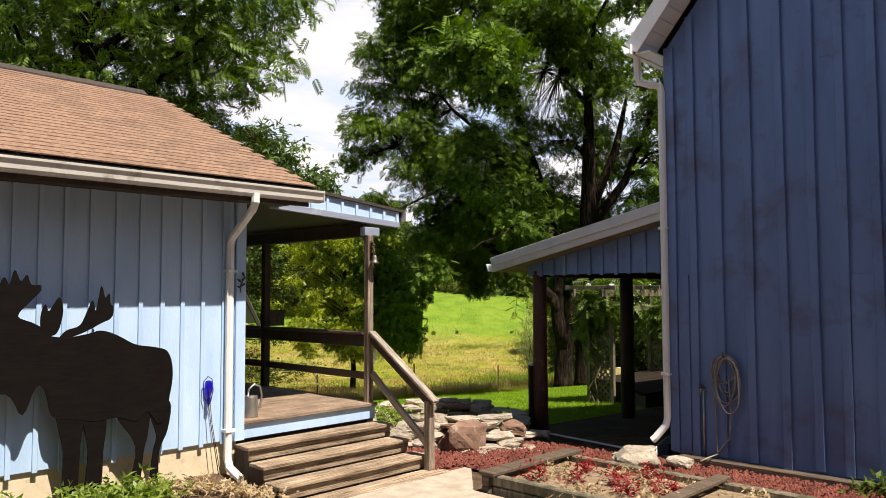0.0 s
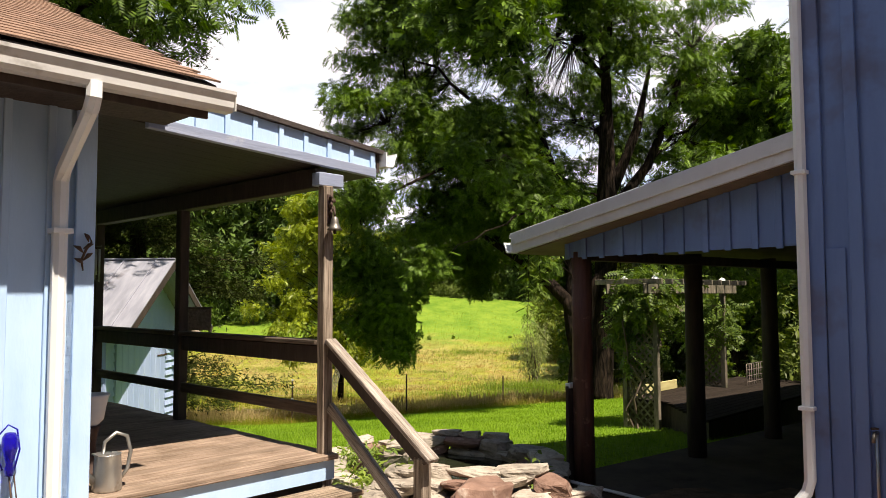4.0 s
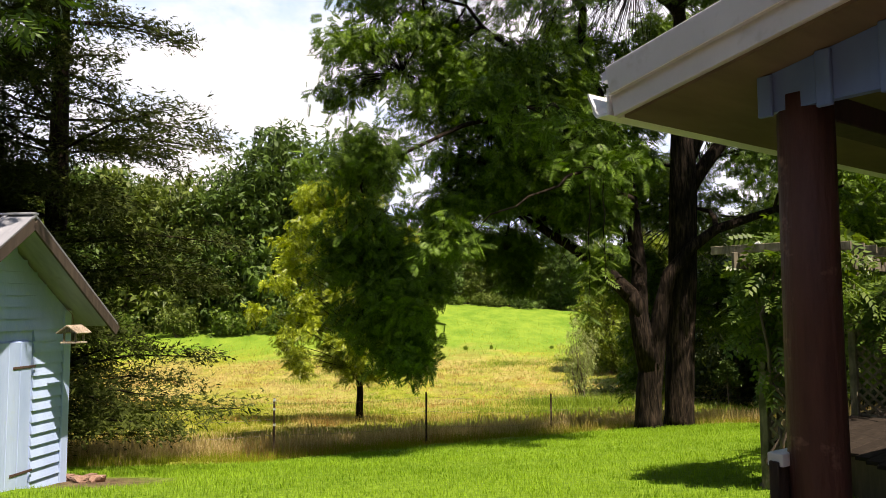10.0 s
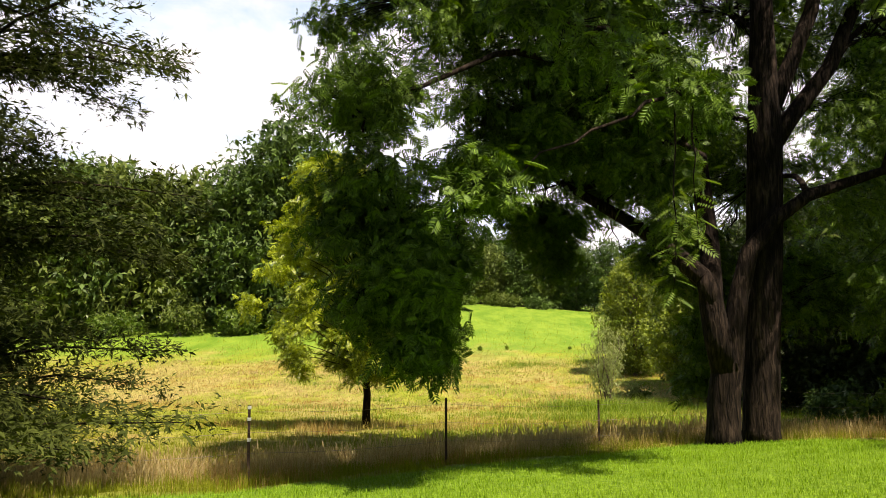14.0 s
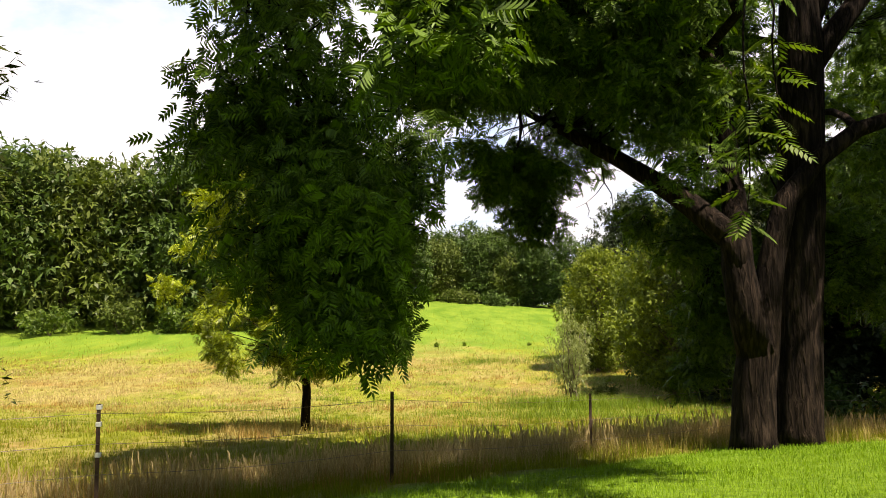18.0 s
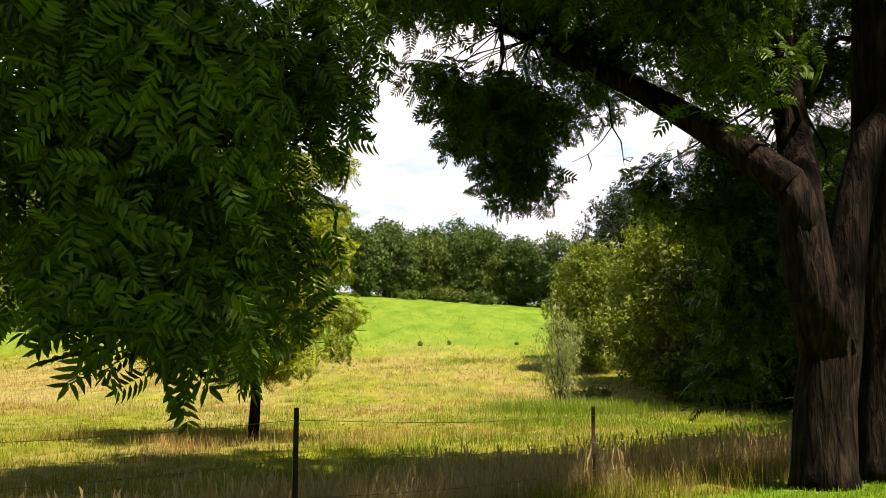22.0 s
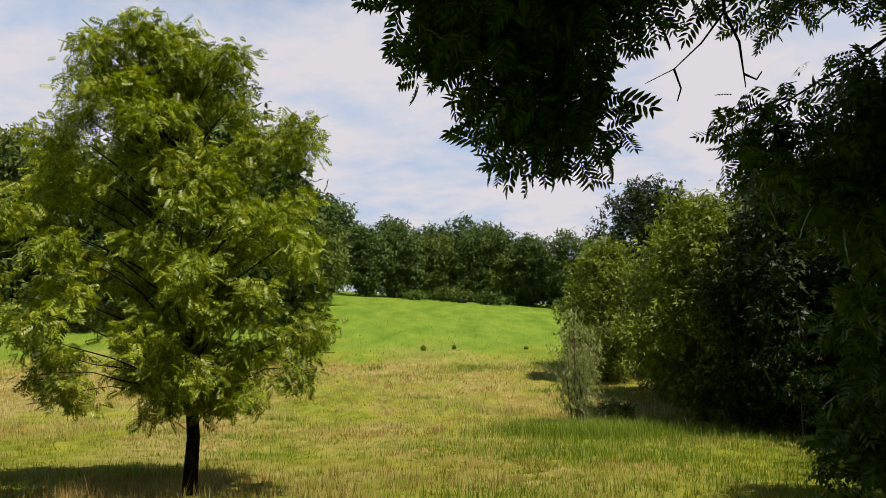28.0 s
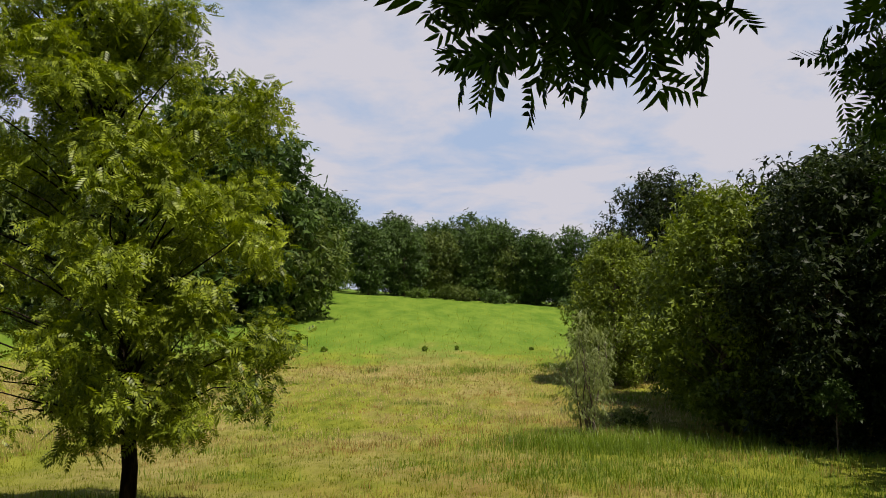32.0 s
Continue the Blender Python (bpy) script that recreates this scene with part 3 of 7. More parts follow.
# ---- ground ----


def build_ground():
    xs = np.concatenate([np.linspace(-420, -40, 24)[:-1], np.linspace(-40, -14, 20)[:-1], np.linspace(-14, 16, 76)[:-1], np.linspace(16, 45, 20)[:-1], np.linspace(45, 420, 24)])
    ys = np.concatenate([np.linspace(-60, -6, 10)[:-1], np.linspace(-6, 34, 121)[:-1], np.linspace(34, 70, 50)[:-1], np.linspace(70, 200, 60)[:-1], np.linspace(200, 1200, 24)])
    gx, gy = np.meshgrid(xs, ys)
    gz = height(gx, gy)
    rng = np.random.RandomState(3)
    gz = gz + rng.normal(0, 1, gz.shape) * np.where(gy > lawn_edge(gx), 0.03, 0.008)
    # the pond's hollow
    d = ((gx - 0.02) / 1.0) ** 2 + ((gy - 11.45) / 1.36) ** 2
    gz = np.where(d < 1, gz - 0.35, gz)
    nx, ny = len(xs), len(ys)
    me = bpy.data.meshes.new("ground")
    verts = np.stack([gx, gy, gz], -1).reshape(-1, 3)
    i = np.arange(nx * ny).reshape(ny, nx)
    faces = np.stack([i[:-1, :-1], i[:-1, 1:], i[1:, 1:], i[1:, :-1]], -1).reshape(-1, 4)
    me.from_pydata(verts.tolist(), [], faces.tolist())
    me.polygons.foreach_set("use_smooth", [True] * len(faces))
    cover = me.color_attributes.new("cover", "FLOAT_COLOR", "POINT")
    edge = lawn_edge(gx)
    wob = np.array([noise.noise((x * 0.35, y * 0.35, 0)) for x, y, _ in verts]).reshape(gx.shape)
    meadow = smoothstep(-0.25, 0.35, gy - edge + 0.5 * wob)
    hill = smoothstep(-9, 9, gy - (96 + 0.10 * gx + 14 * wob))
    soil = smoothstep(1.15, 0.55, np.hypot((gx + 4.6) / 1.3, (gy - 17.6) / 1.0) + 0.5 * wob)
    soil = np.maximum(soil, smoothstep(9.3, 8.5, gy + 0.4 * wob))
    hu, hv = gx * math.cos(radians(46)) + gy * math.sin(radians(46)), -gx * math.sin(radians(46)) + gy * math.cos(radians(46))
    soil = np.maximum(soil, smoothstep(7.9, 7.3, hv + 0.35 * (hu - 7)) * smoothstep(5.8, 6.2, hu) * smoothstep(24, 22, hu))
    rgba = np.stack([meadow, hill, np.clip(soil, 0, 1), np.ones_like(soil)], -1).reshape(-1)
    cover.data.foreach_set("color", rgba.astype(np.float32))
    me.materials.append(M["ground"])
    tagged(new("ground", me), "green lawn falling to a dry golden meadow and a green hill", "ground", kind="structure")


build_ground()

# ---- the pale blue house and its porch (frame: u, v) ----


def gutter_profile(s, lo, hi, y, z, axis="x"):
    """A K-style gutter along an axis, open at the top."""
    out = [(0.0, 0.0), (-0.075, 0.0), (-0.094, 0.025), (-0.100, 0.06), (-0.122, 0.10), (-0.125, 0.12), (-0.115, 0.12), (-0.112, 0.105), (-0.09, 0.06), (-0.085, 0.035), (-0.068, 0.012), (-0.012, 0.012), (-0.012, 0.12), (0.0, 0.12)]
    s.prism([(y + a, z + b) for a, b in out], axis, lo, hi)
    return s


def build_house():
    house = thing("house", "pale blue board-and-batten house with a brown shingle roof", "house", HOUSE)
    pale, slate = M["siding_pale"], M["trim_slate"]
    # front wall with an end post, side wall with gable, foundation
    part("wall", Shape().box(-6, 4.10, 6.97, 7.10, 0.60, 3.20, 0.002), pale, house)
    gable = [(6.97, 0.60), (13.1, 0.60), (13.1, 3.20), (10.05, 4.78), (6.97, 3.38)]
    part("wall", Shape().prism([(v, z) for v, z in gable], "x", 4.0, 4.12), pale, house)
    part("wall", Shape().box(-6, 4.0, 13.0, 13.1, 0.0, 3.2, 0.002), pale, house)
    part("wall", Shape().box(-6.1, -6, 6.97, 13.1, 0.0, 3.2, 0.002), pale, house)
    part("foundation", Shape().box(-6, 4.08, 7.00, 7.15, -0.4, 0.60, 0.004), M["foundation"], house, "cream rendered foundation")
    part("foundation", Shape().box(3.98, 4.09, 7.15, 13.1, -0.4, 0.60, 0.004), M["foundation"], house)
    batten = Shape().box(-0.022, 0.022, -0.022, 0.0, 0.575, 3.12, 0.004).mesh("batten", pale)
    for i in range(40):
        u = 3.89 - 0.224 * i
        b = part("batten", batten, pale, house)
        b.location = (u + 0.012 * math.sin(i * 5.1), 6.97, 0.012 * math.sin(i * 3.3))
    part("corner_board", Shape().box(4.03, 4.145, 6.945, 6.99, 0.58, 3.12, 0.004), pale, house)
    for i in range(18):
        b = part("batten", batten, pale, house)
        b.location, b.rotation_euler = (4.12, 7.4 + 0.3 * i, 0.1), (0, 0, radians(90))
    # roof: two slopes, soffit, fascia, ridge
    e, r = Vector((0, 6.36, 3.27)), Vector((0, 10.05, 4.92))
    part("roof", Shape().prism([(6.36, 3.245), (10.05, 4.895), (13.75, 3.245), (13.75, 3.15), (10.05, 4.79), (6.36, 3.15)], "x", -6.3, 4.60), M["shingle_dark"], house, "dark roof deck edge")
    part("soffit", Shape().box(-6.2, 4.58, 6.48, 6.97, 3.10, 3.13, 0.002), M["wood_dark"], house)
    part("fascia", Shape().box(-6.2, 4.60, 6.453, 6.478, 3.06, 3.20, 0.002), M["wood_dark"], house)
    g = gutter_profile(Shape(), -6.3, 4.72, 6.45, 3.105)
    g.box(4.715, 4.722, 6.335, 6.45, 3.107, 3.223, 0.001)
    part("gutter", g, M["gutter"], house, "white eaves gutter with grime along its lip")
    cap = Shape()
    cap.prism([(9.90, 4.86), (10.05, 4.945), (10.20, 4.86), (10.20, 4.885), (10.05, 4.975), (9.90, 4.885)], "x", -6.3, 4.36)
    part("ridge_cap", cap, M["shingle_dark"], house, "dark ridge cap")
    # downspout: outlet, slanting run, upright pipe, shoe
    d = Shape()
    pipe = [(3.90, 6.385, 3.13), (3.90, 6.385, 3.05), (3.90, 6.42, 2.99), (3.915, 6.72, 2.80), (3.925, 6.86, 2.72), (3.925, 6.90, 2.65), (3.925, 6.90, 0.42), (3.925, 6.86, 0.34), (3.935, 6.66, 0.26)]
    d.tube(pipe, 0.043, 8, smooth=False)
    ds = part("downspout", d, M["white"], house, "white downspout with an elbow")
    for z in (2.35, 0.70):
        part("strap", Shape().box(3.875, 3.985, 6.848, 6.962, z, z + 0.03, 0.002), M["white"], ds)
    return house


def shingle_mesh(w, h):
    s = Shape()
    s.add([(0, 0, 0), (w, 0, 0), (w, h, 0.002), (0, h, 0.002), (0, 0, 0.012), (w, 0, 0.012), (w, h, 0.006), (0, h, 0.006)],
          [(0, 3, 2, 1), (4, 5, 6, 7), (0, 1, 5, 4), (1, 2, 6, 5), (2, 3, 7, 6), (3, 0, 4, 7)])
    return s.mesh("shingle", M["shingle"])


def build_shingles(house):
    """Courses of three-tab shingles on the front slope; those by the rake end are single pieces."""
    me = shingle_mesh(0.168, 0.16)
    slope = math.atan2(4.92 - 3.27, 10.05 - 6.36)
    run = math.hypot(4.92 - 3.27, 10.05 - 6.36)
    rng = random.Random(5)
    rest = Shape()
    base = Shape()
    count = 0
    rows = int(run / 0.135)
    for j in range(rows):
        s = j * 0.135
        for i in range(64):
            u = 4.62 - 0.17 * (i + 1) - (0.085 if j % 2 else 0)
            y, z = 6.345 + s * math.cos(slope), 3.262 + s * math.sin(slope)
            tilt = rng.uniform(-0.006, 0.006)
            if i < 12 and count < 300:
                p = part("shingle", me, M["shingle"], house)
                p.location, p.rotation_euler = (u, y, z), (slope, 0, tilt)
                count += 1
            else:
                c, sn = math.cos(slope), math.sin(slope)
                vs = [(u + a, y + b * c - d * sn, z + b * sn + d * c + rng.uniform(0, 0.003)) for a, b, d in
                      ((0, 0, 0.012), (0.168, 0, 0.012), (0.168, 0.16, 0.006), (0, 0.16, 0.006), (0, 0, 0), (0.168, 0, 0))]
                rest.add(vs, [(0, 1, 2, 3), (4, 5, 1, 0)])
    ob = part("shingles", rest, M["shingle"], house)
    ob["kind"] = "stuff"


def build_porch():
    porch = thing("porch", "covered wooden porch with rails, steps and posts", "porch", HOUSE)
    post_m, dark = M["wood_grey"], M["wood_dark"]
    # frame under the deck, skirt
    part("skirt_board", Shape().box(4.12, 6.0, 6.99, 7.02, 0.585, 0.735, 0.003), M["siding_pale"], porch, "pale blue skirt board")
    part("deck_frame", Shape().box(4.12, 5.97, 7.02, 12.4, 0.30, 0.735, 0.004), dark, porch)
    # posts
    p1 = Shape().box(5.905, 5.995, 7.01, 7.10, 0.0, 2.85, 0.008)
    part("post", p1, post_m, porch, "weathered grey porch post")
    # posts under the roof: their shade is put into a darker wood colour
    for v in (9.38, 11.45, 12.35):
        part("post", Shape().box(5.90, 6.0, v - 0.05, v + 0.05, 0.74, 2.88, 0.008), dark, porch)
    part("bracket", Shape().box(5.868, 6.11, 7.03, 7.13, 2.85, 2.955, 0.006), M["trim_slate"], porch, "slate painted post head")
    part("beam", Shape().box(5.89, 6.01, 7.12, 12.5, 2.84, 3.0, 0.006), dark, porch)
    # roof: ceiling boards, roof slab, face with battens, trim
    drop = (3.37 - 3.20) / (6.49 - 4.78)
    def top(u):
        return 3.37 - drop * (u - 4.78)
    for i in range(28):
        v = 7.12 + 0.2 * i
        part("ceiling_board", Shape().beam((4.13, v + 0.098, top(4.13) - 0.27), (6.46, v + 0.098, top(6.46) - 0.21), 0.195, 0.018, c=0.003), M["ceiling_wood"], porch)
    part("porch_roof", Shape().prism([(4.12, top(4.12) + 0.02), (6.54, top(6.54) + 0.015), (6.54, top(6.54) - 0.02), (4.12, top(4.12) - 0.02)], "y", 7.02, 12.7), M["shingle_dark"], porch, "dark shingle edge")
    part("face_board", Shape().prism([(4.14, top(4.14) - 0.022), (6.47, top(6.47) - 0.022), (6.47, 3.05), (4.14, 3.165)], "y", 7.06, 7.10), M["siding_pale"], porch, "pale blue fascia face")
    for i in range(8):
        u = 4.85 + 0.225 * i
        zb = 3.14 - (u - 4.78) * 0.054
        part("batten", Shape().box(u - 0.02, u + 0.02, 7.04, 7.058, zb, top(u) - 0.024, 0.003), M["siding_pale"], porch)
    part("trim_board", Shape().beam((4.5, 7.065, 3.125), (6.465, 7.065, 3.015), 0.05, 0.075, c=0.004), M["trim_slate"], porch, "slate grey trim board")
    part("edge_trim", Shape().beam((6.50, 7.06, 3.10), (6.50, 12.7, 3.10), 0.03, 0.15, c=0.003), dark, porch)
    gut = gutter_profile(Shape(), -12.7, -6.98, 6.52, 3.07)
    gut.v = [(2 * 6.52 - y, -x, z) for x, y, z in gut.v]
    part("gutter", gut, M["white"], porch)
    # rails between the posts
    for a, b in ((7.10, 9.33), (9.43, 11.40), (11.5, 12.3)):
        part("top_rail", Shape().beam((5.955, a, 1.625), (5.955, b, 1.625), 0.14, 0.038, c=0.006), M["wood_brown"], porch)
        # board coloured dark for the shade behind the rail
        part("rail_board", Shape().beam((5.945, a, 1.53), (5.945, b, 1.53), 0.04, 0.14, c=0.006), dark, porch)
        part("bottom_rail", Shape().beam((5.945, a, 1.10), (5.945, b, 1.10), 0.04, 0.09, c=0.006), M["wood_brown"], porch)
    part("rail_end", Shape().beam((5.99, 7.13, 1.61), (6.07, 7.13, 1.61), 0.03, 0.055, c=0.006), post_m, porch)
    # deck boards
    i = 0
    v = 6.955
    while v < 12.4:
        w = 0.138
        b = part("deck_board", Shape().box(4.125, 6.015 + 0.006 * math.sin(i * 4.7), v, v + w, 0.738, 0.778 + 0.002 * math.sin(i * 7.1), 0.005), M["wood_deck"], porch)
        v += w + 0.006
        i += 1
    return porch


def build_steps():
    steps = thing("porch_steps", "worn wooden steps up to the porch deck", "steps", HOUSE)
    for k, (v, z) in enumerate(((6.66, 0.555), (6.36, 0.41), (6.06, 0.265), (5.76, 0.12))):
        u0, u1 = 4.02 - 0.01 * k, 6.02 + 0.02 * k
        for j in range(2):
            part("tread", Shape().box(u0 + 0.01 * j, u1 - 0.012 * j, v + 0.145 * j, v + 0.14 + 0.145 * j, z - 0.038, z, 0.006), M["wood_step"], steps)
        part("riser", Shape().box(u0 + 0.03, u1 - 0.03, v + 0.035, v + 0.06, z - 0.145, z - 0.038, 0.003), M["wood_step"], steps)
    for u in (4.06, 5.02, 5.93):
        st = Shape().prism([(5.80, -0.1), (7.0, -0.1), (7.0, 0.52), (6.70, 0.515), (6.70, 0.37), (6.40, 0.365), (6.40, 0.225), (6.10, 0.22), (6.10, 0.08), (5.80, 0.075)], "x", u, u + 0.04)
        part("stringer", st, M["wood_dark"], steps)
    hr = thing("stair_handrail", "weathered grey wooden handrail beside the porch steps", "handrail", HOUSE)
    part("post", Shape().box(5.90, 5.99, 5.93, 6.02, -0.02, 0.90, 0.008), M["wood_grey"], hr)
    part("cap_rail", Shape().beam((5.955, 7.0, 1.645), (5.91, 5.83, 0.90), 0.098, 0.038, c=0.007), M["wood_rail"], hr)
    part("rail_board", Shape().beam((5.958, 7.0, 1.555), (5.925, 5.93, 0.86), 0.038, 0.09, c=0.006), M["wood_dark"], hr)
    part("lower_rail", Shape().beam((5.958, 7.0, 1.135), (5.93, 5.98, 0.40), 0.04, 0.09, c=0.006), M["wood_rail"], hr)


house = build_house()
porch = build_porch()
build_steps()

# ---- the slate blue barn ----


def build_barn():
    barn = thing("barn", "tall slate blue board-and-batten barn with white eaves", "barn", HOUSE)
    blue = M["siding_blue"]
    outline = [(4.25, 0.2), (4.25, 5.15), (1.2, 8.75), (-2.6, 10.25), (-6.4, 8.75), (-9.4, 5.15), (-9.4, 0.2)]
    part("wall", Shape().prism(outline[::-1], "x", 8.40, 8.55), blue, barn)
    part("wall", Shape().box(8.55, 20.4, 4.12, 4.25, 0.0, 5.02, 0.002), blue, barn)
    part("wall", Shape().box(8.55, 20.4, -9.4, -9.27, 0.0, 5.02, 0.002), blue, barn)
    part("wall", Shape().prism(outline[::-1], "x", 20.4, 20.5), blue, barn)
    # battens follow the boards; a few boards end in a level seam
    xs = [4.20, 3.925, 3.605, 3.255, 2.89, 2.565, 2.265, 1.95]
    for k, v in enumerate(xs + [1.63 - 0.32 * i for i in range(14)]):
        topz = 5.1 + (4.25 - v) * 1.174 if v > 1.2 else 8.0
        b = Shape()
        w = 0.045 if k else 0.06
        z = 0.22 + 0.02 * math.sin(k * 4.2)
        pts = [(z + (topz - z) * f, 0.006 * math.sin(k * 2.3 + f * 7)) for f in (0, 0.2, 0.45, 0.7, 1)]
        rings, sides = [], []
        for j, (za, oa) in enumerate(pts):
            rings += [(8.40, v - w + oa + 0.004, za), (8.366, v - w + oa, za), (8.362, v - w + oa + 0.005, za), (8.362, v + w + oa - 0.005, za), (8.366, v + w + oa, za), (8.40, v + w + oa - 0.004, za)]
            if j:
                sides += [(6 * j - 6 + i, 6 * j - 5 + i, 6 * j + 1 + i, 6 * j + i) for i in range(5)]
        b.add(rings, sides + [(5, 4, 3, 2, 1, 0), (24, 25, 26, 27, 28, 29)])
        part("batten", b, blue, barn)
    for v0, v1, z0, z1 in ((4.00, 4.14, 0.24, 2.33), (1.99, 2.22, 0.22, 2.32)):
        part("patch_board", Shape().box(8.384, 8.402, v0, v1, z0, z1, 0.003), blue, barn)
    for a, b in ((2.36, 4.66), (3.10, 3.9), (1.45, 3.2)):
        part("crack_strip", Shape().box(8.392, 8.401, a, a + 0.11, b, b + 0.014, 0.002), blue, barn)
    # roof, eave, rake
    part("roof", Shape().prism([(4.47, 5.19), (1.2, 9.05), (-2.6, 10.55), (-6.4, 9.05), (-9.67, 5.19), (-9.67, 5.09), (-6.4, 8.9), (-2.6, 10.4), (1.2, 8.9), (4.47, 5.07)], "x", 8.02, 20.9), M["shingle_dark"], barn)
    rake = Shape()
    for (a, za), (b, zb) in (((4.49, 5.19), (1.2, 9.07)), ((1.2, 9.07), (-2.6, 10.57))):
        rake.beam((7.995, a, za - 0.07), (7.995, b, zb - 0.07), 0.03, 0.20, c=0.003)
    part("rake_trim", rake, M["white"], barn, "white rake trim")
    soff = Shape()
    n = 30
    for i in range(n):
        f0, f1 = i / n, (i + 0.94) / n
        a = Vector((0, 4.44 + (1.2 - 4.44) * f0, 5.05 + (8.86 - 5.05) * f0))
        b = Vector((0, 4.44 + (1.2 - 4.44) * f1, 5.05 + (8.86 - 5.05) * f1))
        soff.add([(8.01, a.y, a.z), (8.40, a.y, a.z), (8.40, b.y, b.z), (8.01, b.y, b.z), (8.01, a.y, a.z + 0.02), (8.40, a.y, a.z + 0.02), (8.40, b.y, b.z + 0.02), (8.01, b.y, b.z + 0.02)],
                 [(0, 1, 2, 3), (4, 7, 6, 5), (0, 4, 5, 1), (1, 5, 6, 2), (2, 6, 7, 3), (3, 7, 4, 0)])
    part("rake_soffit", soff, M["white"], barn, "white ribbed soffit")
    part("eave_soffit", Shape().box(8.02, 20.9, 4.25, 4.45, 5.05, 5.07, 0.002), M["white"], barn)
    gut = gutter_profile(Shape(), -20.9, -7.93, 0, 5.05)
    gut.v = [(-x, 4.47 - y, z) for x, y, z in gut.v]
    part("gutter", gut, M["white"], barn, "white eaves gutter")
    pipe = [(8.20, 4.53, 5.06), (8.20, 4.53, 4.82), (8.21, 4.51, 4.76), (8.27, 4.40, 4.71), (8.345, 4.30, 4.69), (8.345, 4.285, 4.62), (8.345, 4.285, 0.60), (8.34, 4.31, 0.51), (8.26, 4.41, 0.36), (8.24, 4.44, 0.33)]
    d = part("downspout", Shape().tube(pipe, 0.045, 8, smooth=False), M["white"], barn, "white downspout with a ribbed elbow")
    for z in (1.12, 2.9):
        part("strap", Shape().box(8.29, 8.40, 4.23, 4.34, z, z + 0.03, 0.002), M["white"], d)
    part("drain_collar", Shape().lathe([(0.05, 0.0), (0.06, 0.02), (0.055, 0.12), (0.045, 0.12), (0.045, 0.0)], (8.24, 4.44, 0.14), 12), M["fascia_grey"], d)
    part("sill_timber", Shape().box(8.24, 8.42, -9, 4.10, 0.02, 0.205, 0.012), M["wood_brown"], barn)
    return barn


def build_carport():
    cp = thing("carport", "lean-to carport with white fascia and log posts beside the barn", "carport", CARPORT)
    slope = (3.30 - 2.70) / (8.55 - 5.38)
    def z(b):
        return 2.665 + (8.55 - b) * slope
    # roof sheet, fascia of the rake in two steps, ceiling
    part("roof", Shape().prism([(8.62, z(8.62) + 0.012), (5.30, z(5.30) + 0.012), (5.30, z(5.30) - 0.03), (8.62, z(8.62) - 0.03)], "x", 7.92, 17.6), M["metal_roof"], cp)
    part("rake_trim", Shape().beam((7.90, 8.56, z(8.56) - 0.055), (7.90, 5.25, z(5.25) - 0.055), 0.03, 0.13, c=0.004), M["fascia_grey"], cp, "pale grey metal rake trim")
    part("rake_trim", Shape().beam((7.93, 8.56, z(8.56) - 0.165), (7.93, 5.25, z(5.25) - 0.165), 0.03, 0.10, c=0.004), M["fascia_grey"], cp)
    part("drip_edge", Shape().beam((7.892, 8.56, z(8.56) - 0.115), (7.892, 5.25, z(5.25) - 0.115), 0.012, 0.012, c=0.002), M["white"], cp)
    gut = gutter_profile(Shape(), -17.5, -7.90, 0, 2.46)
    gut.v = [(-x, 8.565 - y, zz) for x, y, zz in gut.v]
    part("gutter", gut, M["white"], cp, "white gutter end")
    part("eave_board", Shape().box(7.95, 17.5, 8.53, 8.562, 2.45, 2.625, 0.003), M["white"], cp)
    part("ceiling", Shape().prism([(8.52, z(8.52) - 0.205), (5.3, z(5.3) - 0.205), (5.3, z(5.3) - 0.225), (8.52, z(8.52) - 0.225)], "x", 7.95, 17.5), M["ceiling_tan"], cp, "tan plywood ceiling")
    # end panel with battens
    part("end_panel", Shape().prism([(8.035, 2.39), (8.035, z(8.035) - 0.227), (5.30, z(5.30) - 0.227), (5.30, 2.39)], "x", 8.20, 8.24), M["siding_blue"], cp, "slate blue boarded end panel")
    for i in range(12):
        b = 8.0 - 0.235 * i - 0.01 * math.sin(i * 3.0)
        part("batten", Shape().box(8.176, 8.198, b - 0.03, b + 0.03, 2.372 + 0.006 * math.sin(i * 5), z(b) - 0.23, 0.004), M["siding_blue"], cp)
    # posts
    lg = Shape().tube([(8.30, 7.90, -0.1), (8.30, 7.90, 0.6), (8.298, 7.905, 1.5), (8.30, 7.90, 2.45)], [0.115, 0.112, 0.108, 0.105], 14, rough=0.05)
    post = part("post", lg, M["post_red"], cp, "red-brown log post")
    part("side_board", Shape().box(8.16, 8.40, 7.99, 8.03, -0.1, 1.02, 0.004), M["wood_dark"], post)
    part("tin_strap", Shape().box(8.17, 8.42, 7.975, 8.04, 1.0, 1.05, 0.003), M["white"], post)
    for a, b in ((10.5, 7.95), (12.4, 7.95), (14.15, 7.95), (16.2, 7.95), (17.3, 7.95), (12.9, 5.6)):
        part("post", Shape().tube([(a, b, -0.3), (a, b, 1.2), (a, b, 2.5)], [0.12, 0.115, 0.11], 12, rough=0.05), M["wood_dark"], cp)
    part("beam", Shape().box(8.26, 17.4, 7.84, 7.98, 2.36, 2.47, 0.006), M["wood_dark"], cp)
    part("slab", Shape().prism([(8.12, 8.1), (8.3, 8.35), (17.5, 8.3), (17.5, 4.8), (8.12, 5.2)], "z", -0.5, -0.02), M["slab"], cp, "dark brown concrete slab")
    part("slab_edge", Shape().box(8.06, 8.12, 5.2, 8.1, -0.3, 0.05, 0.01), M["wood_brown"], cp, "dark timber edging")
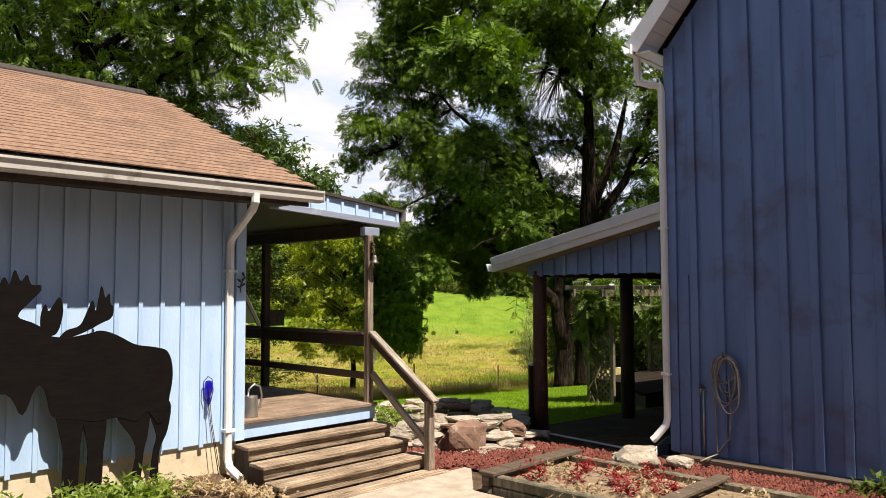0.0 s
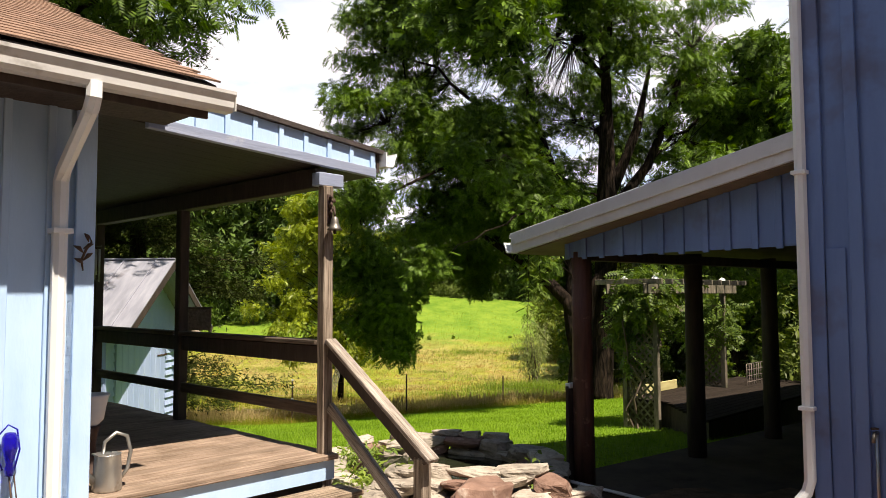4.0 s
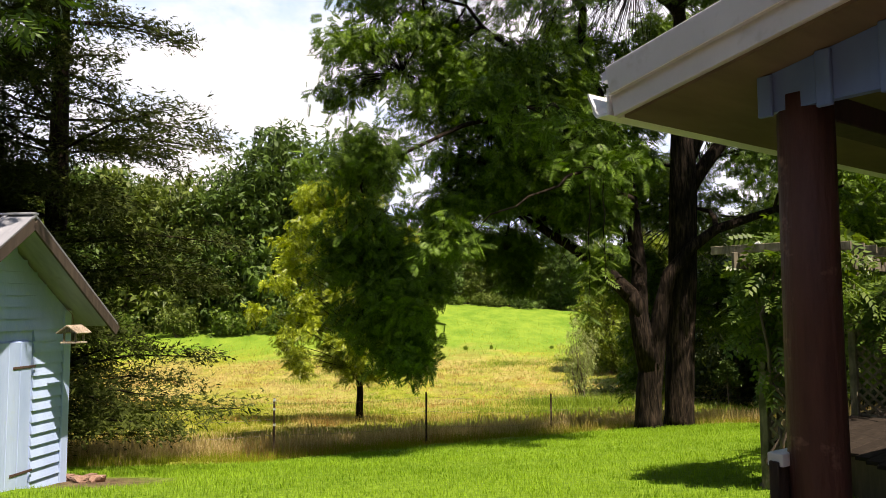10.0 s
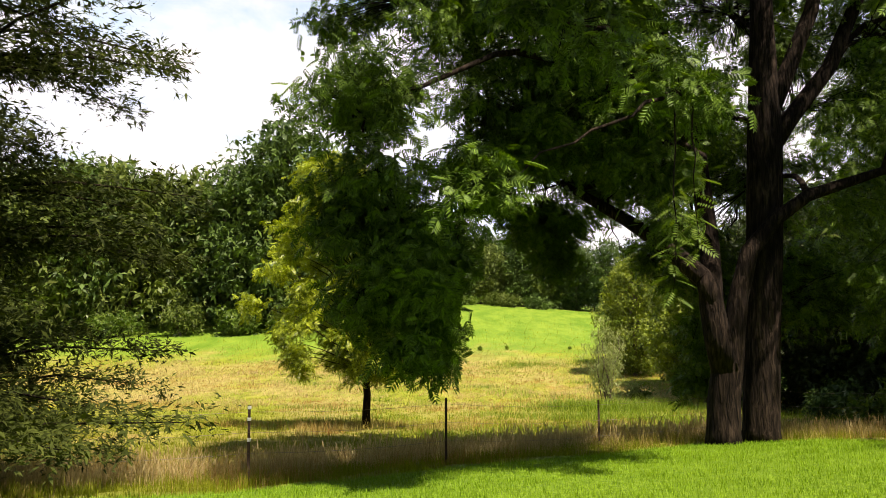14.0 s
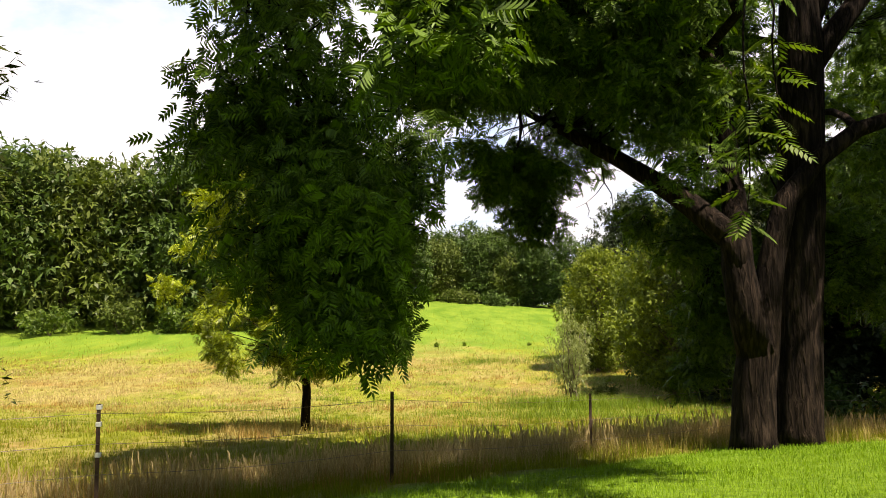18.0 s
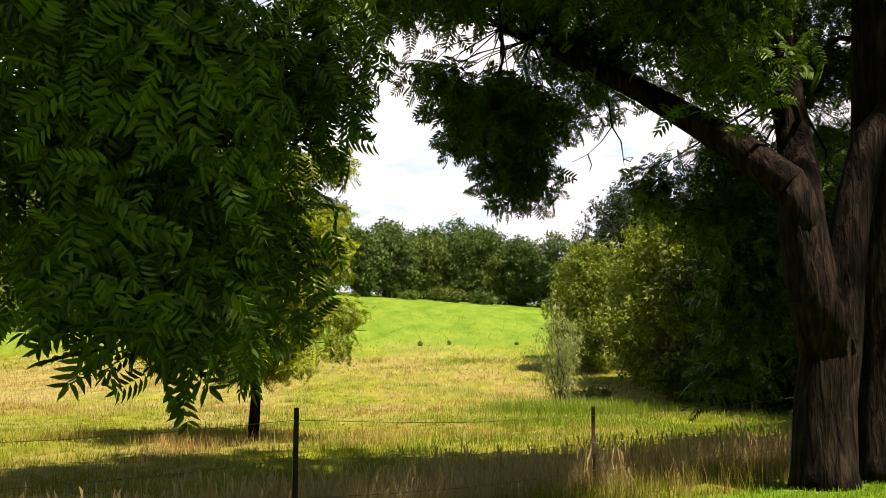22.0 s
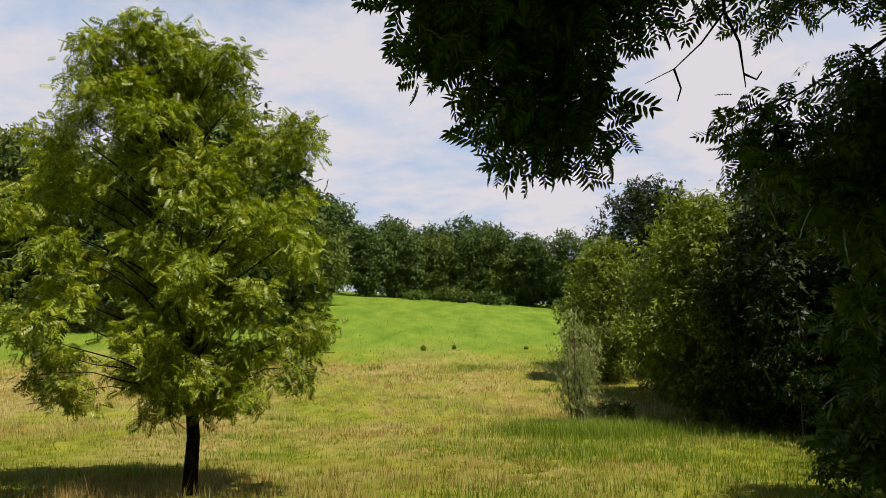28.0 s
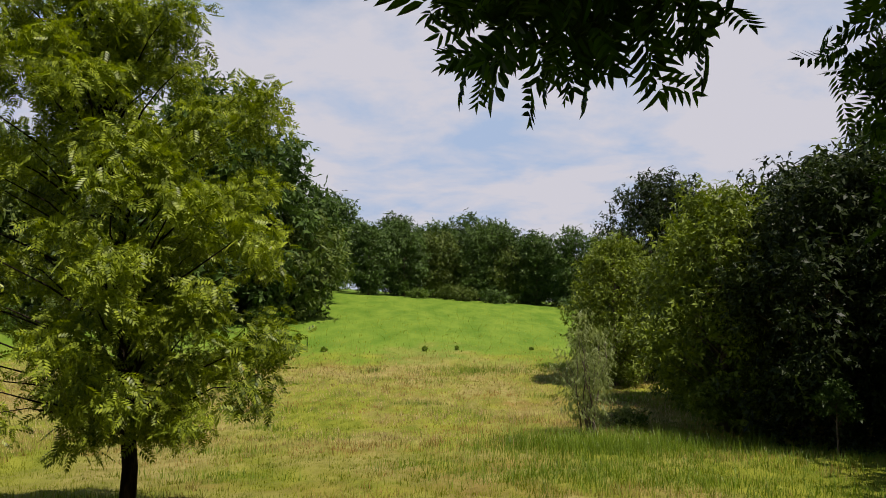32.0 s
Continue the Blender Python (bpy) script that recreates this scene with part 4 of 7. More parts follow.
    part("edge_strip", Shape().box(8.05, 8.125, 5.2, 8.1, 0.051, 0.062, 0.003), M["gutter"], cp, "pale metal edging strip")
    return cp


barn = build_barn()
carport = build_carport()

# ---- the garden shed ----
SHED = pose(-5.16, 14.87, -0.5, 0, 0, -6)     # x: out of the gable, y: along the gable


def build_shed():
    shed = thing("garden_shed", "pale blue clapboard garden shed with a tin roof", "shed", SHED)
    w, eave, peak = 2.60, 2.10, 3.10
    part("wall", Shape().prism([(0.0, 0.0), (w, 0.0), (w, eave), (w / 2, peak - 0.06), (0.0, eave)], "x", -0.10, -0.03), M["shed_paint"], shed)
    part("wall", Shape().box(-2.6, -0.1, -0.0, 0.06, -0.2, eave, 0.003), M["shed_paint"], shed)
    part("wall", Shape().box(-2.6, -0.1, w - 0.06, w, -0.2, eave, 0.003), M["shed_paint"], shed)
    part("wall", Shape().prism([(0.0, 0.0), (w, 0.0), (w, eave), (w / 2, peak - 0.06), (0.0, eave)], "x", -2.7, -2.6), M["shed_paint"], shed)
    # clapboards, each lapping the one below
    for i in range(23):
        z0 = 0.03 + 0.132 * i
        spans = []
        if z0 < 2.06:
            spans = [(0.06, 0.26), (1.98, w - 0.12)] if z0 < 1.75 else [(0.06, w - 0.12)]
        else:
            e = (z0 + 0.13 - eave) / (peak - eave) * w / 2
            spans = [(e + 0.02, w - e - 0.02)]
        for a, b in spans:
            if b - a < 0.08:
                continue
            cl = Shape()
            cl.add([(-0.03, a, z0 + 0.14), (-0.03, b, z0 + 0.14), (0.012, b, z0), (0.012, a, z0), (-0.03, a, z0), (-0.03, b, z0), (-0.018, b, z0 + 0.14), (-0.018, a, z0 + 0.14)],
                   [(7, 3, 2, 6), (3, 4, 5, 2), (0, 7, 6, 1), (0, 4, 3, 7), (1, 6, 2, 5)])
            part("clapboard", cl, M["shed_paint"], shed)
    part("corner_board", Shape().box(-0.03, 0.02, w - 0.115, w + 0.012, 0.0, eave, 0.004), M["shed_paint"], shed)
    part("corner_board", Shape().box(-0.03, 0.02, -0.012, 0.08, 0.0, eave, 0.004), M["shed_paint"], shed)
    door = part("door", Shape().box(-0.028, 0.0, 0.28, 1.93, 0.0, 1.76, 0.003), M["shed_paint"], shed, "whitewashed plank door")
    for i in range(9):
        a = 0.285 + 0.182 * i
        part("door_board", Shape().box(-0.002, 0.022, a, a + 0.176, 0.01, 1.75, 0.004), M["shed_paint"], door)
    for z in (0.28, 1.45):
        part("hinge", Shape().box(0.022, 0.03, 1.62, 1.98, z, z + 0.03, 0.003), M["rust"], door)
    # roof: two tin slopes with ribs, rake boards
    for side in (-1, 1):
        c = w / 2
        rf = Shape()
        e0, e1 = c + side * (c + 0.28), c
        z0, z1 = eave - 0.20, peak
        rf.add([(-2.85, e0, z0), (0.48, e0, z0), (0.48, e1, z1), (-2.85, e1, z1), (-2.85, e0, z0 + 0.03), (0.48, e0, z0 + 0.03), (0.48, e1, z1 + 0.03), (-2.85, e1, z1 + 0.03)],
               [(0, 1, 2, 3), (4, 7, 6, 5), (0, 4, 5, 1), (1, 5, 6, 2), (2, 6, 7, 3), (3, 7, 4, 0)])
        roof = part("roof", rf, M["tin_dark"], shed, "pale tin roof slope")
        for k in range(6):
            x = -2.75 + 0.58 * k
            part("rib", Shape().beam((x, e0, z0 + 0.04), (x, e1, z1 + 0.04), 0.03, 0.025, c=0.004), M["tin_dark"], roof)
        part("rake_board", Shape().beam((0.465, e0, z0 - 0.06), (0.465, e1, z1 - 0.06), 0.03, 0.13, c=0.004), M["wood_dark"], shed)
    part("ridge_cap", Shape().beam((-2.85, w / 2, peak + 0.035), (0.48, w / 2, peak + 0.035), 0.10, 0.025, c=0.005), M["tin_dark"], shed)
    part("footing", Shape().box(-2.55, -0.06, 0.05, w - 0.05, -0.35, 0.0, 0.01), M["stone_red"], shed)


build_shed()

# ---- the wire fence ----


def build_fence():
    fence = thing("wire_fence", "rusty steel post fence with slack wires along the meadow", "fence")
    pts = [(-13.2, 18.9), (-10.1, 20.4), (-7.05, 22.1), (-4.03, 23.75), (-1.03, 25.4), (2.0, 28.05), (5.9, 29.6), (9.6, 30.4), (13.5, 30.9)]
    tops = []
    for k, (x, y) in enumerate(pts):
        g = float(height(x, y))
        top = {3: -0.23, 4: -0.29, 5: -0.62}.get(k, g + 1.12)
        s = Shape().box(x - 0.022, x + 0.022, y - 0.004, y + 0.004, g - 0.2, top, 0.002)
        s.box(x - 0.004, x + 0.004, y + 0.004, y + 0.03, g - 0.2, top, 0.001)
        p = part("post", s, M["rust"], fence)
        if k == 3:
            for dz in (0.0, 0.18, 0.50):
                part("paint_band", Shape().box(x - 0.026, x + 0.026, y - 0.012, y + 0.034, top - dz - 0.06, top - dz - 0.01, 0.003), M["white"], p)
        tops.append(Vector((x, y - 0.008, top)))
    for a, b in zip(tops, tops[1:]):
        for dz in (0.10, 0.42, 0.74):
            path = [a.lerp(b, f) + Vector((0, 0, -dz - 0.05 * math.sin(math.pi * f))) for f in (0, 0.25, 0.5, 0.75, 1)]
            part("wire", Shape().tube(path, 0.0035, 4, cap=False), M["wire"], fence)


build_fence()

# ---- plants ----


def unit(v):
    return v / np.maximum(np.linalg.norm(v, axis=-1, keepdims=True), 1e-9)


def leaflets(pairs, length, width, leaf_len, halves=False):
    """A pinnate leaf along +x that droops towards its tip: quads (k, 4, 3). halves: each leaflet in two folded halves, lance-shaped."""
    qs = []

    def blade(p, d, o, s):
        if not halves:
            qs.append([p, p + d * s * 0.38 + o * 0.5, p + d * s, p + d * s * 0.38 - o * 0.5])
            return
        n = d.cross(o).normalized() * 0.10 * s
        for sd in (1, -1):
            qs.append([p, p + d * s * 0.24 + o * 0.46 * sd + n, p + d * s * 0.62 + o * 0.40 * sd + n, p + d * s])

    for i in range(pairs):
        t = 0.22 + 0.72 * i / max(pairs - 1, 1)
        x, z = t * length, -0.22 * length * t * t
        s = leaf_len * (0.75 + 0.5 * math.sin(math.pi * (0.15 + 0.7 * t)))
        for side in (-1, 1):
            d = Vector((0.55, side * 0.85, -0.28)).normalized()
            o = Vector((0.85, -side * 0.55, 0.1)).normalized() * (width * s / leaf_len)
            p = Vector((x, 0, z))
            blade(p, d, o, s)
    p = Vector((length * 0.96, 0, -0.22 * length * 0.92))
    d, o = Vector((0.9, 0, -0.42)).normalized(), Vector((0, 1, 0)) * width
    blade(p, d, o, leaf_len)
    return np.array([[list(c) for c in q] for q in qs])


def scatter(template, at, heading, droop, roll, size):
    """Copies of a leaf template at points; angles in radians. Returns quads."""
    n = len(at)
    ch, sh = np.cos(heading), np.sin(heading)
    cd, sd = np.cos(droop), np.sin(droop)
    x = np.stack([ch * cd, sh * cd, -sd], -1)
    y0 = np.stack([-sh, ch, np.zeros(n)], -1)
    z0 = np.cross(x, y0)
    y = y0 * np.cos(roll)[:, None] + z0 * np.sin(roll)[:, None]
    z = np.cross(x, y)
    t = template[None] * size[:, None, None, None]
    out = at[:, None, None, :] + t[..., 0:1] * x[:, None, None, :] + t[..., 1:2] * y[:, None, None, :] + t[..., 2:3] * z[:, None, None, :]
    return out.reshape(-1, 4, 3)


def tuft_points(rng, lumps, density=1.0):
    """Twig ends in a list of lumps (centre, radii, count): more towards the rim, clustered."""
    pts, mids = [], []
    for c, r, n in lumps:
        n = max(4, int(n * density))
        d = unit(rng.normal(size=(n, 3)))
        k = rng.uniform(0.12, 1, (n, 1)) ** 0.42
        p = np.array(c) + d * k * np.array(r) * rng.uniform(0.82, 1.12, (n, 1))
        pts.append(p)
        mids.append(np.repeat(np.array(c)[None], n, 0))
    return np.concatenate(pts), np.concatenate(mids)


def crown_quads(rng, tufts, mids, template, per, spread, size):
    """Leaves round each twig end."""
    n = len(tufts)
    at = np.repeat(tufts, per, 0) + np.clip(rng.normal(0, 1, (n * per, 3)), -1.7, 1.7) * np.array([spread, spread, spread * 0.75])
    out = np.repeat(tufts - mids, per, 0)
    heading = np.arctan2(out[:, 1], out[:, 0]) + rng.normal(0, 1.7, n * per)
    droop = rng.normal(0.45, 0.5, n * per)
    roll = rng.normal(0, 0.85, n * per)
    return scatter(template, at, heading, droop, roll, size * rng.uniform(0.65, 1.2, n * per))


def limb_path(a, b, sag=0.0, n=6, wob=0.12, seed=0):
    rng = random.Random(seed)
    a, b = Vector(a), Vector(b)
    d = (b - a).length
    out = []
    for i in range(n + 1):
        f = i / n
        p = a.lerp(b, f)
        if 0 < i < n:
            p += Vector((rng.uniform(-1, 1), rng.uniform(-1, 1), rng.uniform(-0.6, 0.6))) * wob * d * 0.3
        p.z += sag * math.sin(math.pi * f)
        out.append(p)
    return out


WALNUT = leaflets(6, 0.34, 0.034, 0.105)
WALNUT_SHORT = leaflets(5, 0.26, 0.034, 0.095)
WALNUT_NEAR = leaflets(6, 0.33, 0.032, 0.105, True)
WALNUT_NEAR_SHORT = leaflets(5, 0.26, 0.032, 0.095, True)


def clumped(rng, c, r, n):
    """Twig ends of a wide bough: flat sprays with gaps between them."""
    m = max(4, n // 9)
    mids, _ = tuft_points(rng, [(c, r, m)])
    size = rng.uniform(0.55, 1.35, (m, 1))
    pick = rng.randint(0, m, n)
    return mids[pick] + rng.normal(0, 1, (n, 3)) * size[pick] * np.array([0.36, 0.36, 0.13]), mids[pick] * 0.4 + np.array(c) * 0.6


def build_big_walnut():
    """The old two-stemmed walnut that leans over the fence, with a drooping curtain of leaves."""
    rng = np.random.RandomState(11)
    tree = thing("walnut_tree", "old two-stemmed walnut tree with drooping boughs over the fence", "tree")
    g = float(height(4.4, 27.2)) - 0.1
    bark = M["bark"]
    stems = [
        ([(4.27, 27.15, g), (4.27, 27.15, g + 0.3), (4.30, 27.15, g + 1.0), (4.38, 27.12, 0.14), (4.52, 27.1, 0.9), (4.62, 27.1, 1.5), (4.86, 27.1, 2.4), (5.38, 27.1, 3.03), (6.02, 27.1, 3.5), (7.4, 27.0, 3.95), (9.0, 26.8, 4.5)],
         [0.37, 0.315, 0.295, 0.29, 0.21, 0.19, 0.17, 0.14, 0.12, 0.08, 0.03]),
        ([(5.10, 27.5, g), (5.11, 27.5, g + 0.35), (5.18, 27.5, 0.6), (5.29, 27.5, 2.4), (5.37, 27.5, 4.8), (5.39, 27.5, 6.9), (5.41, 27.5, 9.0), (5.1, 27.8, 12.0)],
         [0.41, 0.35, 0.335, 0.345, 0.33, 0.24, 0.16, 0.06]),
        ([(4.36, 27.13, 0.10), (4.18, 27.05, 0.75), (4.08, 27.05, 1.4), (4.14, 27.2, 2.0), (4.22, 27.5, 2.6), (4.09, 27.6, 3.86), (3.94, 27.6, 5.3), (3.5, 27.6, 6.5), (2.9, 27.6, 8.5)],
         [0.30, 0.25, 0.23, 0.20, 0.18, 0.19, 0.17, 0.13, 0.05]),
        ([(5.45, 27.5, 4.5), (5.9, 27.5, 5.15), (6.72, 27.5, 6.2), (7.54, 27.5, 8.1), (8.0, 27.4, 10.0)], [0.20, 0.17, 0.15, 0.12, 0.05]),
        ([(5.45, 27.5, 5.2), (5.74, 27.5, 5.8), (6.4, 27.5, 7.4), (6.9, 27.6, 9.6)], [0.19, 0.17, 0.14, 0.05])]
    for k, (path, rad) in enumerate(stems):
        part("trunk" if k < 2 else "stem", Shape().tube(path, rad, 36, rough=0.05, seed=k, flute=0.05), bark, tree, "furrowed dark bark trunk" if k < 2 else "")
    part("branch_stub", Shape().tube([(4.12, 27.02, 1.2), (3.98, 26.98, 1.75), (3.90, 26.98, 1.95)], [0.20, 0.19, 0.17], 12, rough=0.1), bark, tree)
    part("pruned_cut", Shape().tube([(3.905, 26.98, 1.94), (3.88, 26.98, 2.0)], [0.165, 0.12], 12), M["cut_wood"], tree)
    # centre, radii, twig ends, stem and joint that carry it
    boughs = [
        ((2.6, 27.8, 11.0), (6.0, 5.0, 4.6), 950, 1, 6), ((4.8, 28.9, 8.0), (2.8, 1.6, 1.8), 140, 1, 5), ((8.0, 26.8, 9.8), (3.0, 2.6, 2.4), 120, 3, 3), ((-1.8, 27.2, 9.8), (2.0, 2.4, 2.2), 150, 2, 7),
        ((-1.6, 25.9, 7.2), (2.0, 2.0, 1.4), 190, 2, 7), ((0.6, 26.2, 6.6), (2.6, 2.2, 1.6), 270, 2, 6), ((2.0, 26.0, 5.4), (1.6, 1.5, 1.3), 150, 2, 6), ((1.0, 28.9, 4.3), (1.6, 1.0, 0.9), 120, 2, 3),
        ((1.33, 29.4, 2.38), (0.34, 0.3, 0.30), 22, 2, 4), ((0.98, 29.4, 3.25), (0.86, 0.6, 0.6), 80, 2, 4),
        ((-2.3, 23.3, 4.5), (0.9, 0.85, 1.0), 66, 2, 6), ((-1.6, 22.8, 2.05), (0.55, 0.5, 0.8), 32, 2, 5), ((-1.2, 22.6, 0.7), (0.45, 0.4, 0.32), 24, 2, 5), ((-1.85, 22.9, 3.1), (0.89, 0.75, 0.9), 36, 2, 5),
        ((-1.65, 24.4, 2.2), (0.89, 0.6, 1.15), 34, 2, 5), ((-0.82, 24.6, 2.45), (0.48, 0.45, 0.55), 26, 2, 5), ((-1.15, 24.0, 0.95), (0.30, 0.3, 0.5), 20, 2, 5),
        ((-2.55, 23.3, 2.7), (0.42, 0.5, 0.85), 22, 2, 5), ((0.9, 23.2, 5.6), (1.1, 1.2, 0.7), 36, 2, 6),
        ((8.4, 28.4, 7.2), (2.2, 1.8, 1.8), 66, 3, 2), ((6.2, 31.6, 4.2), (2.4, 1.0, 1.6), 150, 0, 8), ((8.4, 25.8, 5.6), (1.6, 1.2, 0.9), 60, 0, 9),
        ((3.2, 26.0, 2.7), (0.4, 0.4, 0.45), 10, 2, 4), ((4.2, 31.0, 6.2), (3.2, 1.6, 1.8), 140, 1, 4),
        ((5.25, 31.6, 1.6), (1.15, 0.7, 2.0), 170, 2, 3), ((5.05, 31.8, -0.5), (0.45, 0.35, 0.45), 18, 2, 3), ((7.3, 31.8, 1.6), (1.6, 0.9, 2.0), 130, 1, 3), ((3.8, 31.2, 2.7), (0.4, 0.35, 0.45), 14, 1, 3), ((9.6, 29.0, 2.8), (1.8, 1.2, 1.8), 75, 0, 9),
        ((-1.0, 22.6, 1.55), (0.5, 0.45, 0.6), 26, 2, 5), ((-2.05, 23.1, 1.3), (0.45, 0.45, 0.55), 18, 2, 5), ((-0.4, 20.9, 2.75), (0.42, 0.4, 0.42), 26, 2, 5), ((2.6, 27.7, 5.3), (1.2, 0.9, 0.9), 95, 2, 5), ((3.0, 26.8, 4.0), (0.8, 0.7, 0.6), 56, 2, 4), ((0.5, 26.3, 5.0), (1.5, 1.0, 0.7), 130, 2, 5), ((2.0, 26.6, 5.2), (1.3, 1.0, 0.7), 110, 2, 5), ((3.4, 28.6, 5.6), (1.5, 1.1, 1.0), 120, 2, 5), ((6.6, 28.6, 5.6), (1.5, 1.2, 1.4), 36, 1, 4), ((2.3, 21.9, 4.1), (0.6, 0.5, 0.35), 14, 2, 5), ((-0.2, 26.2, 4.2), (1.2, 0.9, 0.55), 90, 2, 6)]
    carried = {8: 9, 9: 7, 11: 13, 12: 11, 13: 10, 14: 10, 15: 14, 16: 14, 17: 10, 24: 20, 25: 24, 26: 20, 27: 20, 29: 11, 30: 11, 31: 38}
    # added boughs, mostly out of view, that keep the sun off the lower ones
    roof = [((5.2, 20.9, 11.8), (2.8, 1.1, 1.4), 90, 1, 6), ((1.2, 26.0, 12.6), (4.2, 3.0, 1.8), 260, 1, 6), ((1.1, 20.2, 8.8), (1.1, 1.0, 0.6), 56, 2, 8),
            ((10.5, 29.5, 8.5), (3.0, 2.6, 2.2), 260, 3, 2), ((13.0, 27.5, 9.0), (3.0, 2.8, 2.4), 200, 3, 3)]
    lumps = [b[:3] for b in boughs + roof]
    joints = [b[3:] for b in boughs + roof]
    close, low, high = [], [], []
    for k, ((c, r, n), (s, j)) in enumerate(zip(lumps, joints)):
        a = stems[s][0][j]
        reach = (Vector(c) - Vector(a)).length
        rr = min(0.11, 0.013 * reach + 0.015)
        path = limb_path(a, c, 0.10 * reach, 7, 0.16, k)
        if k in carried:
            rr = 0.03
            path = limb_path(lumps[carried[k]][0], c, 0.1, 7, 0.16, k)
        if k == 7:
            # the long bough that leaves the pruned stub
            rr = 0.21
            path = [Vector(p) for p in ((3.92, 26.98, 1.85), (3.5, 27.3, 2.35), (3.1, 27.65, 2.75), (2.6, 27.9, 3.15), (2.1, 28.15, 3.5), (1.7, 28.4, 3.8), (1.35, 28.65, 4.05), (1.0, 28.9, 4.3))]
        limb = part("limb", Shape().tube(path, [rr * (1 - 0.8 * i / 7) for i in range(8)], 9, rough=0.08), bark, tree)
        tufts, mids = clumped(rng, c, r, n) if max(r) > 0.9 else tuft_points(rng, [(c, r, n)], 1.0)
        # the way under the boughs is open
        keep = ~((np.abs(tufts[:, 0] - 0.25) < 0.75) & (tufts[:, 2] < 2.0) & (tufts[:, 1] < 27.5))
        tufts, mids = tufts[keep], mids[keep]
        tw = Shape()
        tr = random.Random(k)
        for q in tufts:
            q = Vector(q)
            p = min((path[i] for i in range(3, 8)), key=lambda v: (v - q).length + tr.uniform(0, 0.4))
            m = p.lerp(q, 0.55) + Vector((tr.gauss(0, 0.06), tr.gauss(0, 0.06), 0.05 * (q - p).length))
            tw.tube([p, m, q], [0.013, 0.008, 0.004], 3, cap=False)
        part("twig_spray", tw, bark, limb)
        near = k < len(boughs) and abs(c[0]) < 3.3 and c[2] < 5 and c[1] < 30
        (close if near else low if k < len(boughs) else high).append((tufts, mids))
    for k, (top, tip, n) in enumerate((((2.2, 21.8, 4.0), (2.05, 21.6, 1.45), 22), ((2.45, 21.9, 4.0), (2.38, 21.7, 2.0), 18))):
        path = limb_path(top, tip, 0.0, 8, 0.05, 90 + k)
        sprig = part("hanging_sprig", Shape().tube(path, [0.014, 0.012, 0.011, 0.010, 0.009, 0.008, 0.006, 0.005, 0.003], 5, cap=False), bark, tree)
        f = np.linspace(0.45, 1.0, n)
        at = np.array([Vector(top).lerp(Vector(tip), v) for v in f])
        q = scatter(WALNUT, at, 2.4 * np.arange(n) + k, rng.uniform(0.1, 0.6, n), rng.normal(0, 0.3, n), rng.uniform(0.75, 0.95, n))
        # sprigs take the shrub leaf colour, so sunlight is in their tone
        part("leaves", quads_mesh("leaves", q, M["leaf_bush"]), None, sprig, "green pinnate leaves toned as sunlit")["kind"] = "stuff"
    bare = part("dead_twig", Shape().tube([(2.3, 28.3, 3.75), (2.42, 28.9, 3.4), (2.53, 29.13, 3.02), (2.68, 29.25, 2.84), (2.72, 29.25, 2.5)], [0.022, 0.017, 0.013, 0.010, 0.004], 6), bark, tree, "bare grey twig")
    for p in ([(2.53, 29.13, 3.02), (2.42, 29.3, 2.85), (2.26, 29.45, 2.70), (2.05, 29.5, 2.60)], [(2.26, 29.45, 2.70), (2.31, 29.45, 2.55), (2.28, 29.45, 2.45)], [(2.48, 29.0, 3.2), (2.68, 29.05, 3.26), (2.82, 29.05, 3.2)], [(2.71, 29.25, 2.6), (2.80, 29.25, 2.56), (2.84, 29.25, 2.62)]):
        part("fork", Shape().tube(p, [0.010, 0.007, 0.005, 0.003][:len(p)], 5), bark, bare)
    for sets, shapes, per, spread, size in ((close, (WALNUT_NEAR, WALNUT_NEAR_SHORT), 8, 0.20, 0.84), (low, (WALNUT, WALNUT_SHORT), 7, 0.20, 0.95), (high, (leaflets(5, 0.36, 0.055, 0.13), WALNUT), 7, 0.36, 1.4)):
        tufts, mids = np.concatenate([a for a, _ in sets]), np.concatenate([b for _, b in sets])
        q = np.concatenate([crown_quads(rng, tufts, mids, shape, per, spread, size) for shape in shapes])
        c = q.mean(1)
        q = q[~((np.abs(c[:, 0] - 0.25) < np.where(c[:, 1] < 23.7, 0.92, 0.6)) & (c[:, 2] < 2.4) & (c[:, 1] < 28.0))]
        part("crown", quads_mesh("crown", q, M["leaf_walnut"]), None, tree, "dense dark green pinnate leaves")


